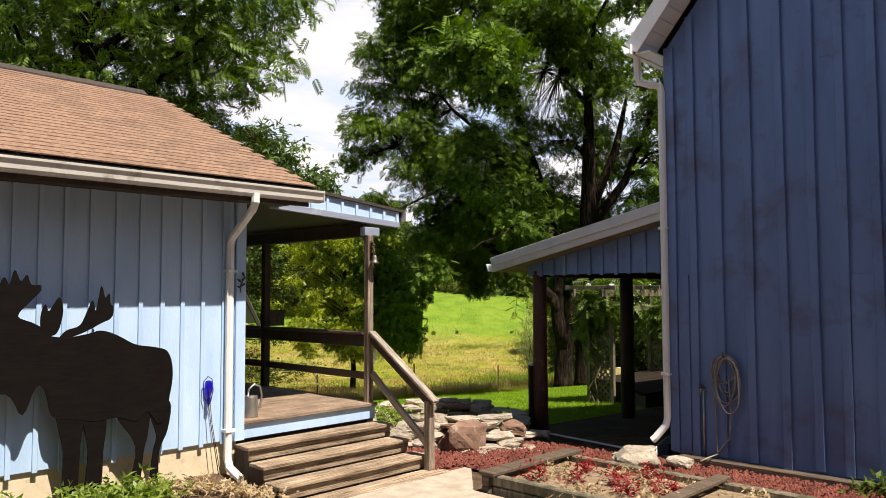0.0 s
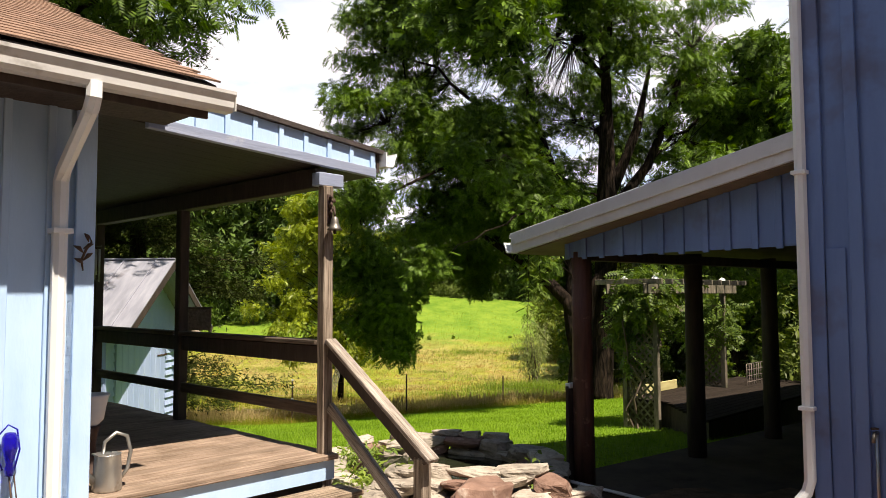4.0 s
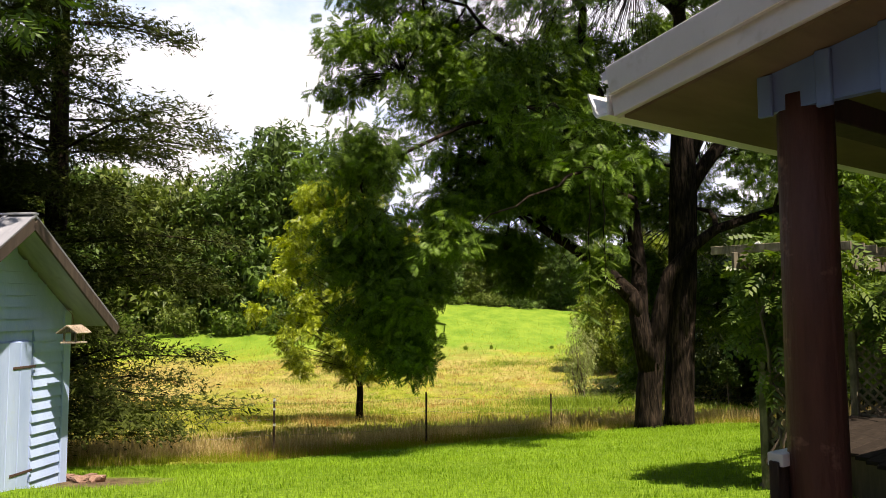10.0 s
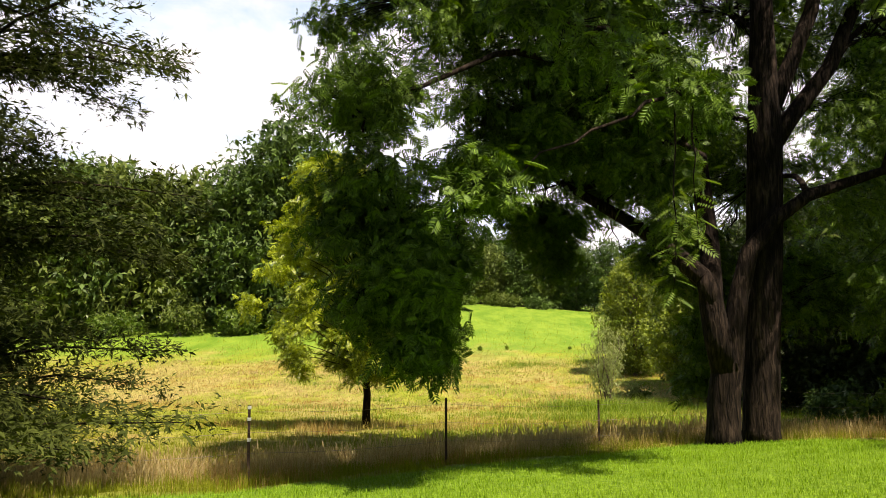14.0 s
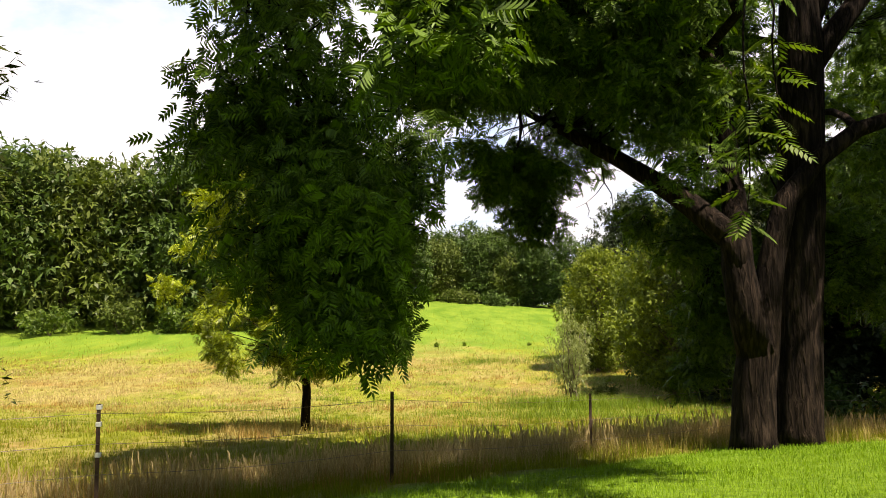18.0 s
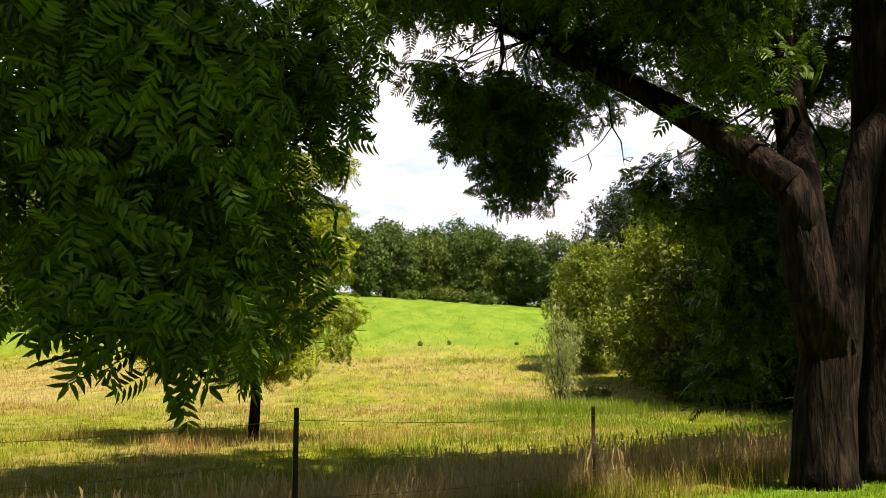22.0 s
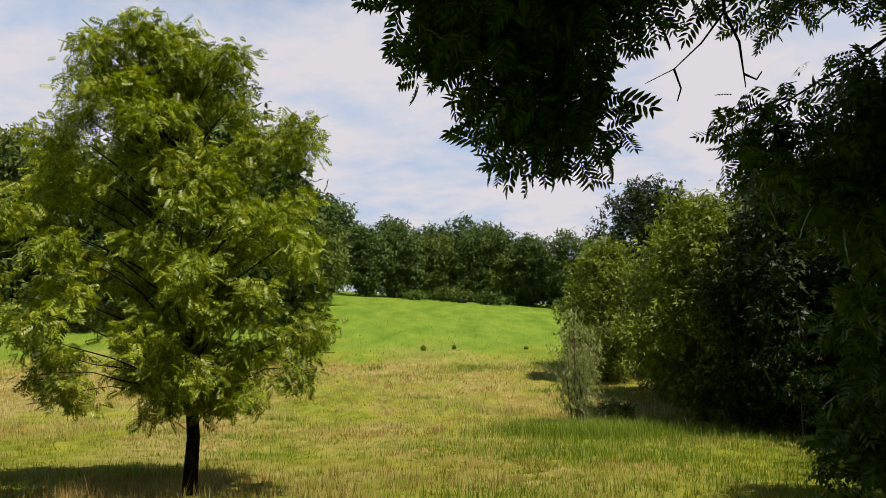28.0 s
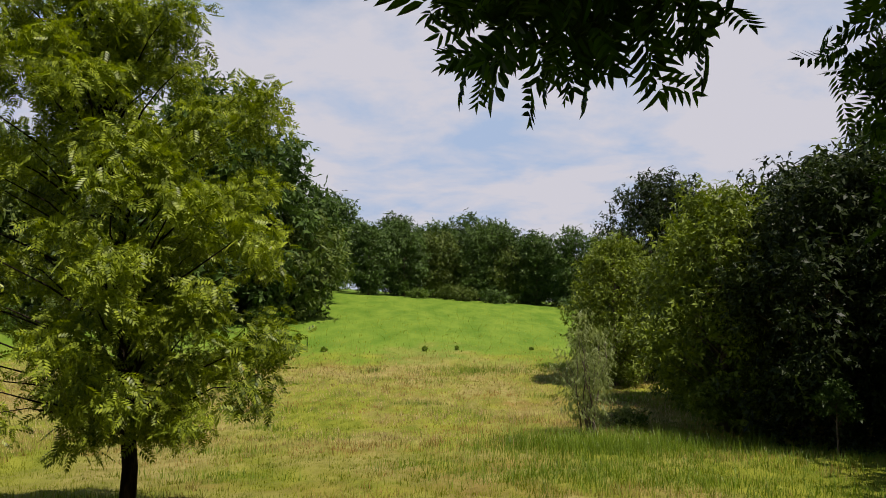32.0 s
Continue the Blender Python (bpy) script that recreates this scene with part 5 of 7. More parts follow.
def build_tree(name, label, base, tall, radii, lumps_n, mat, seed, trunk_r, template, per, spread, size, clear=0.25, lean=(0, 0), bark=None, density=14, category="tree", shape=1.0, group="", lump=1.0, ragged=0.0):
    """A broadleaf tree: trunk, limbs, twigs and a crown of leafy lumps with gaps."""
    rng = np.random.RandomState(seed)
    bx, by = base
    g = float(height(bx, by)) - 0.05
    tree = thing(name, label, category, Matrix.Translation((bx, by, g)), group)
    lumps = []
    mid = tall * (1 + clear) / 2
    hz = tall * (1 - clear) / 2
    for i in range(lumps_n):
        f = (i + 0.5) / lumps_n
        zc = mid + hz * 0.86 * (2 * f - 1)
        wide = math.sqrt(max(0.05, 1 - (abs(2 * f - 1) ** 2.2) * 0.9)) * (1 - 0.35 * shape * f)
        a = 2.4 * i + rng.uniform(-0.5, 0.5)
        k = rng.uniform(0.35 - 0.2 * ragged, 0.80 + 0.3 * ragged) * wide
        rr = rng.uniform(0.30, 0.44) * lump
        lumps.append(((radii[0] * k * math.cos(a) + lean[0] * f, radii[1] * k * math.sin(a) + lean[1] * f, zc), (radii[0] * rr, radii[1] * rr, hz * rng.uniform(0.20, 0.30) * lump), density))
    path = [(0, 0, -0.1), (0.02 * tall * 0.3, 0, tall * 0.12), (lean[0] * 0.3, lean[1] * 0.3, tall * 0.45), (lean[0] * 0.8, lean[1] * 0.8, tall * 0.8), (lean[0], lean[1], tall * 0.95)]
    bark = bark or M["bark_thin"]
    part("trunk", Shape().tube(path, [trunk_r * 1.25, trunk_r, trunk_r * 0.7, trunk_r * 0.35, 0.02], 12, rough=0.08), bark, tree)
    for i, (c, r, n) in enumerate(lumps):
        f = min(0.9, max(0.12 + 0.07 * ragged, c[2] / tall - 0.16))
        a = Vector(path[2]).lerp(Vector(path[4]), (f - 0.45) / 0.5) if f > 0.45 else Vector(path[1]).lerp(Vector(path[2]), (f - 0.12) / 0.33)
        pth = limb_path(a, c, 0.05 * tall * 0.3, 4, 0.15, i)
        part("limb", Shape().tube(pth, [trunk_r * (0.35 - 0.14 * ragged) * (1 - 0.8 * j / 4) for j in range(5)], 6, cap=False), bark, tree)
    tufts, mids = tuft_points(rng, lumps)
    q = crown_quads(rng, tufts, mids, template, per, spread, size)
    part("crown", quads_mesh("crown", q, mat), None, tree)
    return tree


SIMPLE = np.array([[[0, 0, 0], [0.10, 0.055, -0.01], [0.22, 0, -0.05], [0.10, -0.055, -0.01]], [[0.05, 0, 0], [0.12, 0.12, 0.02], [0.16, 0.22, -0.03], [0.06, 0.12, 0.0]], [[0.05, 0, 0], [0.12, -0.12, 0.02], [0.16, -0.22, -0.03], [0.06, -0.12, 0.0]]])


def build_cedar(base, tall, wide, seed, n_whorl=24, name="cedar_tree", label="dark red cedar tree with ragged drooping branches"):
    """A conifer: whorls of boughs with flat sprays of needles, open at the top."""
    rng = np.random.RandomState(seed)
    bx, by = base
    g = float(height(bx, by)) - 0.1
    tree = thing(name, label, "tree", Matrix.Translation((bx, by, g)))
    part("trunk", Shape().tube([(0, 0, 0), (0.05, 0, tall * 0.4), (0, 0.05, tall)], [0.24, 0.17, 0.03], 12, rough=0.1), M["bark"], tree)
    spray = np.array([[[0, 0, 0], [0.10, 0.035, 0.01], [0.26, 0.0, -0.02], [0.10, -0.035, 0.01]], [[0.06, 0, 0], [0.13, 0.09, 0.0], [0.20, 0.15, -0.02], [0.10, 0.04, 0]], [[0.06, 0, 0], [0.13, -0.09, 0.0], [0.20, -0.15, -0.02], [0.10, -0.04, 0]]])
    at, head, dr = [], [], []
    boughs = Shape()
    for i in range(n_whorl):
        f = (i + rng.uniform(0, 1)) / n_whorl
        z = tall * (0.04 + 0.93 * f)
        for k in range(5 if f < 0.6 else 4):
            a = rng.uniform(0, 2 * math.pi)
            L = wide * (1 - f) ** 0.55 * rng.uniform(0.45, 1.15) + 0.25
            tip = Vector((math.cos(a) * L, math.sin(a) * L, z + L * rng.uniform(-0.10, 0.16)))
            boughs.tube([(0, 0, z), tip * 0.5 + Vector((0, 0, z * 0.5 + 0.05 * L)), tip], [0.03, 0.02, 0.006], 4, cap=False)
            m = int(14 + 36 * L)
            t = rng.uniform(0.08, 1.04, m) ** 0.85
            side = rng.normal(0, 0.17, m) * L * (1.1 - 0.6 * t)
            at.append(np.stack([np.cos(a) * L * t - np.sin(a) * side, np.sin(a) * L * t + np.cos(a) * side, z + (tip.z - z) * t + 0.1 * L * np.sin(np.pi * t) * 0.5 + rng.normal(0, 0.06, m)], -1))
            head.append(a + rng.normal(0, 0.7, m))
            dr.append(rng.normal(0.12, 0.35, m))
    at, head, dr = np.concatenate(at), np.concatenate(head), np.concatenate(dr)
    rep = 6
    at = np.repeat(at, rep, 0) + rng.normal(0, 0.085, (len(at) * rep, 3))
    head = np.repeat(head, rep) + rng.normal(0, 0.6, len(at))
    dr = np.repeat(dr, rep) + rng.normal(0, 0.3, len(at))
    q = scatter(spray, at, head, dr, rng.normal(0, 0.8, len(at)), rng.uniform(0.28, 0.62, len(at)))
    part("bough_frame", boughs, M["bark"], tree)["kind"] = "stuff"
    part("crown", quads_mesh("crown", q, M["leaf_cedar"]), None, tree, "dark green scaly needle sprays")


build_big_walnut()
build_tree("young_walnut_tree", "young walnut tree with yellow-green leaves in the meadow", (-4.95, 40.4), 10.9, (4.7, 3.8), 140, M["leaf_young"], 21, 0.135, leaflets(5, 0.27, 0.034, 0.092), 14, 0.18, 1.0, 0.13, bark=M["bark"], density=9, shape=1.4, lump=0.27, ragged=1.0, lean=(-0.9, 0.0))
build_tree("walnut_tree", "tall walnut tree behind the house with hanging boughs", (-8.2, 16.2), 13.5, (5.6, 4.6), 26, M["leaf_walnut"], 23, 0.30, WALNUT, 11, 0.30, 1.15, 0.40, bark=M["bark"], density=34, shape=0.2, lean=(1.0, -1.4))
build_cedar((-7.2, 21.0), 12.5, 3.6, 31, 30)
build_cedar((-9.6, 19.0), 13.5, 3.6, 32, 28)
build_cedar((-8.6, 21.6), 6.0, 2.8, 33, 18)


build_tree("walnut_tree", "shady tree beyond the carport and the pergola", (11.8, 21.8), 9.0, (3.8, 3.6), 26, M["leaf_walnut"], 25, 0.24, WALNUT, 11, 0.30, 1.1, 0.18, bark=M["bark"], density=24, shape=0.3)
build_tree("walnut_tree", "tall shady tree at the meadow's edge past the old walnut", (12.6, 35.5), 12.0, (3.9, 3.6), 26, M["leaf_walnut"], 26, 0.26, WALNUT, 10, 0.34, 1.25, 0.20, bark=M["bark"], density=26, shape=0.1)
build_tree("sapling", "slim sapling at the edge of the woods", (15.0, 54.6), 2.9, (0.8, 0.8), 8, M["leaf_wood"], 27, 0.035, SIMPLE, 9, 0.14, 0.8, 0.5, density=10)


def build_willow():
    rng = np.random.RandomState(41)
    bx, by = 7.1, 60.5
    tree = thing("willow_shrub", "thin feathery willow shrub in the meadow", "shrub", Matrix.Translation((bx, by, float(height(bx, by)) - 0.05)))
    strip = np.array([[[0, 0, 0], [0.10, 0.012, 0], [0.22, 0, -0.02], [0.10, -0.012, 0]], [[0.05, 0, 0], [0.13, 0.05, 0], [0.22, 0.08, -0.02], [0.14, 0.03, 0]]])
    at, head = [], []
    for k in range(16):
        a = rng.uniform(0, 2 * math.pi)
        r, z = rng.uniform(0.3, 1.7), rng.uniform(2.4, 5.4)
        tip = (math.cos(a) * r, math.sin(a) * r, z)
        path = limb_path((rng.normal(0, 0.15), rng.normal(0, 0.15), 0), tip, 0.2, 6, 0.1, k)
        part("stem", Shape().tube(path, [0.045, 0.04, 0.03, 0.025, 0.018, 0.012, 0.006], 5, cap=False), M["bark_thin"], tree)
        for j in range(34):
            p = path[rng.randint(2, 7)]
            at.append((p.x + rng.normal(0, 0.32), p.y + rng.normal(0, 0.32), p.z + rng.normal(0, 0.30)))
    at = np.array(at)
    at = np.repeat(at, 5, 0) + rng.normal(0, 0.12, (len(at) * 5, 3))
    n = len(at)
    q = scatter(strip, at, rng.uniform(0, 6.28, n), rng.uniform(0.5, 1.4, n), rng.normal(0, 0.6, n), rng.uniform(0.8, 1.5, n))
    part("crown", quads_mesh("crown", q, M["leaf_willow"]), None, tree, "pale narrow drooping leaves")


build_willow()


def build_woods():
    """Woods round the meadow: a few models of tree, copied at other sizes and turns."""
    rng = random.Random(9)
    label = "leafy green tree at the wood's edge"
    kinds = ((14, 5.4, "leaf_wood", 0.3), (15, 6.0, "leaf_wood", 0.1), (12, 5.2, "leaf_wood_light", 0.2), (15, 5.2, "leaf_wood", 0.6), (11, 5.6, "leaf_wood_light", 0.0))
    far = [build_tree("woodland_tree", label, FAR[k][:2], tall, (rad, rad), 34, M[mat], 60 + k, 0.22, SIMPLE, 9, 0.55, 2.8, 0.03, density=13, shape=shape, group="woods round the meadow") for k, (tall, rad, mat, shape) in enumerate(kinds)]
    close = [build_tree("woodland_tree", label, NEAR[k][:2], tall * NEAR[k][2], (rad * NEAR[k][2], rad * NEAR[k][2]), 60, M[mat], 70 + k, 0.2, SIMPLE, 14, 0.34, 1.35, 0.02, density=15, shape=shape, group="woods round the meadow", lump=0.8) for k, (tall, rad, mat, shape) in enumerate(((11.8, 4.3, "leaf_sunlit", 0.3), (14, 5.4, "leaf_wood_shaded", 0.3), kinds[2]))]
    for models, spots, base in ((far, FAR[5:], 1.0), (close, NEAR[3:], 0.8)):
        for x, y, s in spots:
            z = float(height(x, y)) - 0.2
            s *= rng.uniform(0.9, 1.1) / base
            pick = rng.randrange(len(models))
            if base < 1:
                # right of 16.2 m only the trees with shade in their leaf colour
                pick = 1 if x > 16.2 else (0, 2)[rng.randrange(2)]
            ob = copy_thing(models[pick], pose(x, y, z, 0, 0, rng.uniform(0, 360)))
            ob.scale = (s, s, s * rng.uniform(0.92, 1.08))


NEAR = [(13.6, 62, 1.0), (18.0, 64, 0.92), (15.5, 71, 0.80), (21.0, 56, 0.98), (12.5, 80, 0.78), (16.6, 57.5, 0.80), (17.0, 84, 0.85), (20.0, 43, 0.75), (17.5, 37, 0.55), (24, 48, 0.9), (15.5, 30.5, 0.5)]
FAR = [(-14.5, 170), (-8, 176), (0.5, 182), (7, 180), (13.5, 178)]
_r = random.Random(4)
for i in range(7):
    FAR.append((-8 + 6.5 * i + _r.uniform(-1, 1), 184 - 1.2 * i, 0.85 + 0.2 * (i % 2)))
for i in range(8):
    FAR.append((-30 + 7.0 * i + _r.uniform(-1.5, 1.5), 188 + _r.uniform(-3, 6), 1.25))
for i in range(7):
    FAR.append((18 + 6.0 * i, 172 - 6 * i + _r.uniform(-3, 3), 0.95))
for i in range(6):
    FAR.append((-19 - 1.2 * i + _r.uniform(-1, 1), 122 + 9 * i, 1.35 - 0.05 * i))
for i in range(9):
    FAR.append((-24 - 6.5 * i + _r.uniform(-1.5, 1.5), 119 - 1.0 * i + _r.uniform(-3, 3), 1.6 + 0.3 * _r.random()))
for i in range(7):
    FAR.append((-30 - 8 * i, 132 + _r.uniform(-3, 3), 1.65))
# trees added mostly out of view, enlarged to shade the right wood's edge
for x, y, s in ((23.5, 66, 1.2), (27, 55, 1.6), (26.5, 43, 1.5), (31, 47, 1.6), (23, 34, 1.3), (28, 35, 1.6), (20, 26, 0.7), (26, 25, 0.9), (17, 21.5, 0.55), (24, 18, 0.9), (34, 40, 1.2)):
    FAR.append((x, y, s))
for x, y, s in ((-24, 34, 0.9), (-22, 24, 0.9), (-34, 45, 1.1), (-46, 62, 1.2), (-20, 17, 0.9)):
    FAR.append((x, y, s))
# unseen trees added behind the way in: close the yard, cut the skylight
for x, y, s in ((-10, -7.5, 0.95), (-5.5, -9.5, 1.05), (-0.5, -10.5, 1.1), (4.5, -11.5, 1.1), (-14.5, -3.5, 0.95), (9.5, -15, 1.2), (-14, -17, 1.2), (-5, -23, 1.3), (5, -25, 1.3), (15, -21, 1.3), (25, -12, 1.2), (-21, -8, 1.2), (30, 2, 1.2)):
    FAR.append((x, y, s))
build_woods()

# ---- things by the house ----


def build_moose():
    """A flat black board cut to the outline of a moose; one plain mesh."""
    def put(px, py):
        k = min(max((px - 100) / 190, 0), 1)
        z = (0.43 + (870 - py) * 0.0049) * (1 - k) + (0.38 + (850 - py) * 0.00524) * k
        return 1.72 + px * 0.00487, z
    outlines = (
        [(-60, 600), (0, 585), (60, 590), (105, 599), (150, 591), (172, 585), (200, 592), (235, 608), (270, 612), (297, 618), (309, 640), (311, 672), (305, 705), (300, 735), (283, 750), (262, 728), (240, 745), (205, 739), (165, 745), (120, 742), (90, 735), (78, 690), (62, 684), (42, 728), (15, 690), (-60, 690)],
        [(98, 730), (142, 735), (139, 790), (133, 885), (110, 885), (110, 800)],
        [(145, 735), (183, 735), (180, 800), (176, 862), (150, 868), (153, 800)],
        [(203, 732), (262, 722), (264, 765), (256, 800), (250, 850), (232, 853), (241, 790)],
        [(266, 722), (307, 712), (304, 760), (287, 800), (285, 860), (268, 866), (275, 800), (281, 770)],
        [(100, 600), (112, 586), (135, 576), (148, 548), (156, 532), (162, 550), (171, 506), (178, 526), (186, 519), (188, 536), (194, 544), (190, 562), (170, 573), (140, 590), (112, 600)],
        [(72, 592), (68, 562), (75, 540), (82, 552), (98, 528), (105, 548), (101, 576), (92, 594)],
        [(-60, 560), (-10, 545), (4, 502), (10, 494), (18, 506), (25, 481), (35, 500), (45, 489), (51, 505), (66, 507), (66, 518), (50, 536), (32, 560), (60, 574), (72, 592), (-60, 602)])
    def rounded(pts):
        out = []
        n = len(pts)
        for i in range(n):
            a, b, c, d = pts[i - 1], pts[i], pts[(i + 1) % n], pts[(i + 2) % n]
            for t in (0.0, 0.25, 0.5, 0.75):
                out.append(tuple(0.5 * (2 * b[m] + (c[m] - a[m]) * t + (2 * a[m] - 5 * b[m] + 4 * c[m] - d[m]) * t * t + (3 * b[m] - a[m] - 3 * c[m] + d[m]) * t ** 3) for m in (0, 1)))
        return out
    s = Shape()
    for k, o in enumerate(outlines):
        o = rounded(o)
        s.prism([put(*p) for p in o][::-1], "y", 6.742 + 0.0015 * k, 6.756 + 0.0015 * k)
    solo("moose_cutout", s, M["black"], "flat black painted moose silhouette board against the wall", "yard ornament", HOUSE)


def build_ornaments():
    orn = thing("glass_ornament", "cobalt blue glass bottle ornament on the wall", "ornament", HOUSE)
    part("bottle", Shape().lathe([(0.0, -0.02), (0.022, -0.015), (0.024, 0.02), (0.018, 0.05), (0.03, 0.09), (0.042, 0.14), (0.04, 0.19), (0.026, 0.215), (0.0, 0.22)], (3.70, 6.90, 1.03), 16), M["glass"], orn)
    part("wire_loop", Shape().tube([(3.665, 6.90, 1.05), (3.64, 6.90, 1.13), (3.645, 6.90, 1.24), (3.69, 6.90, 1.29), (3.735, 6.90, 1.26), (3.75, 6.90, 1.15), (3.72, 6.90, 1.02)], 0.005, 6), M["glass"], orn)
    part("stem", Shape().tube([(3.70, 6.90, 1.02), (3.72, 6.88, 0.8), (3.79, 6.84, 0.30)], 0.005, 5), M["rust"], orn)
    part("stem", Shape().tube([(3.73, 6.92, 1.02), (3.76, 6.93, 0.8), (3.84, 6.90, 0.30)], 0.004, 5), M["rust"], orn)

    bell = thing("door_bell", "small bronze bell on a scrolled iron bracket", "bell", HOUSE)
    c = (5.95, 6.94, 2.50)
    part("bell_cup", Shape().lathe([(0.0, 0.105), (0.018, 0.10), (0.028, 0.08), (0.032, 0.05), (0.042, 0.02), (0.062, 0.0), (0.058, -0.004), (0.04, 0.012), (0.02, 0.07), (0.0, 0.08)], c, 18), M["bronze"], bell)
    part("clapper", Shape().lathe([(0.0, 0.02), (0.008, 0.0), (0.013, -0.02), (0.008, -0.034), (0.0, -0.036)], c, 10), M["rust"], bell)
    part("bracket", Shape().tube([(5.95, 7.01, 2.60), (5.95, 6.98, 2.655), (5.95, 6.95, 2.66), (5.95, 6.94, 2.63), (5.95, 6.94, 2.60)], 0.009, 6), M["rust"], bell)
    for k in range(5):
        part("scroll", Shape().tube([(5.95, 7.005, 2.62 + 0.03 * k), (5.945 + 0.02 * (k % 2), 6.985, 2.64 + 0.03 * k), (5.935 + 0.035 * (k % 2), 6.965, 2.63 + 0.03 * k), (5.94 + 0.03 * (k % 2), 6.975, 2.66 + 0.03 * k)], [0.012, 0.014, 0.012, 0.005], 6), M["rust"], bell)
    part("back_plate", Shape().box(5.925, 5.975, 7.0, 7.008, 2.55, 2.78, 0.002), M["rust"], bell)
    # netting bundle that hangs down behind the post
    net = thing("bird_net", "grey-green twine net hanging on the porch post", "net", HOUSE)
    rng = random.Random(2)
    for k in range(7):
        p = [(6.002 + 0.006 * k, 7.10, 2.28 + 0.02 * k)]
        for j in range(1, 9):
            p.append((6.004 + 0.007 * k * (0.8 + 0.2 * math.sin(j)) + (0, 0, 0, 0, 0, 0.02, 0.07, 0.10, 0.05)[j], 7.11 + 0.01 * rng.random(), 2.28 - 0.125 * j - 0.01 * k))
        part("strand", Shape().tube(p, 0.003, 4, cap=False), M["twine"], net)
    for j in range(34):
        z = 2.27 - 0.029 * j
        o = float(np.interp(z, [1.28, 1.40, 1.53, 1.66], [0.05, 0.10, 0.07, 0.0]))
        part("mesh_row", Shape().tube([(6.0 + o, 7.105, z), (6.025 + o, 7.108, z - 0.008), (6.05 + o, 7.112, z + 0.004)], 0.0025, 4, cap=False), M["twine"], net)

    can = thing("watering_can", "galvanised watering can on the porch deck", "watering can", HOUSE @ Matrix.Translation((4.33, 7.14, 0.78)))
    part("body", Shape().lathe([(0.0, 0.0), (0.085, 0.0), (0.088, 0.012), (0.082, 0.15), (0.078, 0.215), (0.082, 0.225), (0.074, 0.225), (0.07, 0.15)], (0, 0, 0), 20), M["steel"], can)
    part("handle", Shape().tube([(-0.03, 0, 0.22), (-0.02, 0, 0.30), (0.05, 0, 0.35), (0.12, 0, 0.32), (0.145, 0, 0.22), (0.125, 0, 0.11), (0.08, 0, 0.06)], 0.012, 8), M["steel"], can)
    part("top_plate", Shape().prism([(-0.08, -0.05), (0.02, -0.075), (0.02, 0.075), (-0.08, 0.05)], "z", 0.222, 0.23), M["steel"], can)
    part("spout", Shape().tube([(-0.08, 0, 0.06), (-0.16, 0, 0.16), (-0.22, 0, 0.27)], [0.022, 0.015, 0.012], 8), M["steel"], can)

    stand = thing("cast_planter", "dark cast iron garden urn on a pedestal on the porch", "planter", HOUSE @ Matrix.Translation((4.42, 7.62, 0.78)))
    part("pedestal", Shape().lathe([(0.0, 0.0), (0.075, 0.0), (0.07, 0.03), (0.03, 0.08), (0.024, 0.22), (0.04, 0.30), (0.055, 0.33), (0.0, 0.335)], (0, 0, 0), 14), M["rust"], stand)
    part("bowl", Shape().lathe([(0.03, 0.33), (0.07, 0.37), (0.085, 0.46), (0.10, 0.52), (0.11, 0.54), (0.10, 0.545), (0.085, 0.50), (0.0, 0.48)], (0, 0, 0), 16), M["fascia_grey"], stand)

    hook = thing("wall_hook", "small dark iron leaf ornament on the wall corner", "wall ornament", HOUSE)
    part("stem", Shape().tube([(4.07, 6.925, 2.14), (4.055, 6.915, 2.20), (4.075, 6.905, 2.26), (4.11, 6.91, 2.31), (4.10, 6.925, 2.35)], [0.004, 0.007, 0.008, 0.006, 0.003], 6), M["rust"], hook)
    for z, dx, up in ((2.18, -0.055, 0.03), (2.20, 0.05, 0.045), (2.245, -0.06, 0.04), (2.27, 0.055, 0.03), (2.31, -0.03, 0.05)):
        x = 4.065 + (0.03 if z > 2.29 else 0.0)
        leaf = Shape().tube([(x, 6.915, z), (x + 0.5 * dx, 6.90, z + 0.7 * up), (x + dx, 6.905, z + up)], [0.003, 0.013, 0.002], 6)
        part("leaf", leaf, M["rust"], hook)
    chime = thing("wind_chime", "metal tube wind chime hanging from the porch ceiling", "wind chime", HOUSE @ Matrix.Translation((5.7, 10.9, 2.55)))
    part("disc", Shape().lathe([(0.0, 0.0), (0.06, 0.0), (0.06, 0.015), (0.0, 0.015)], (0, 0, 0), 12), M["wood_dark"], chime)
    part("cord", Shape().tube([(0, 0, 0.015), (0, 0, 0.36)], 0.003, 4), M["twine"], chime)
    for k in range(6):
        a = k * math.pi / 3
        part("chime_tube", Shape().tube([(0.045 * math.cos(a), 0.045 * math.sin(a), -0.03), (0.045 * math.cos(a), 0.045 * math.sin(a), -0.30 - 0.02 * k)], 0.008, 6), M["steel"], chime)


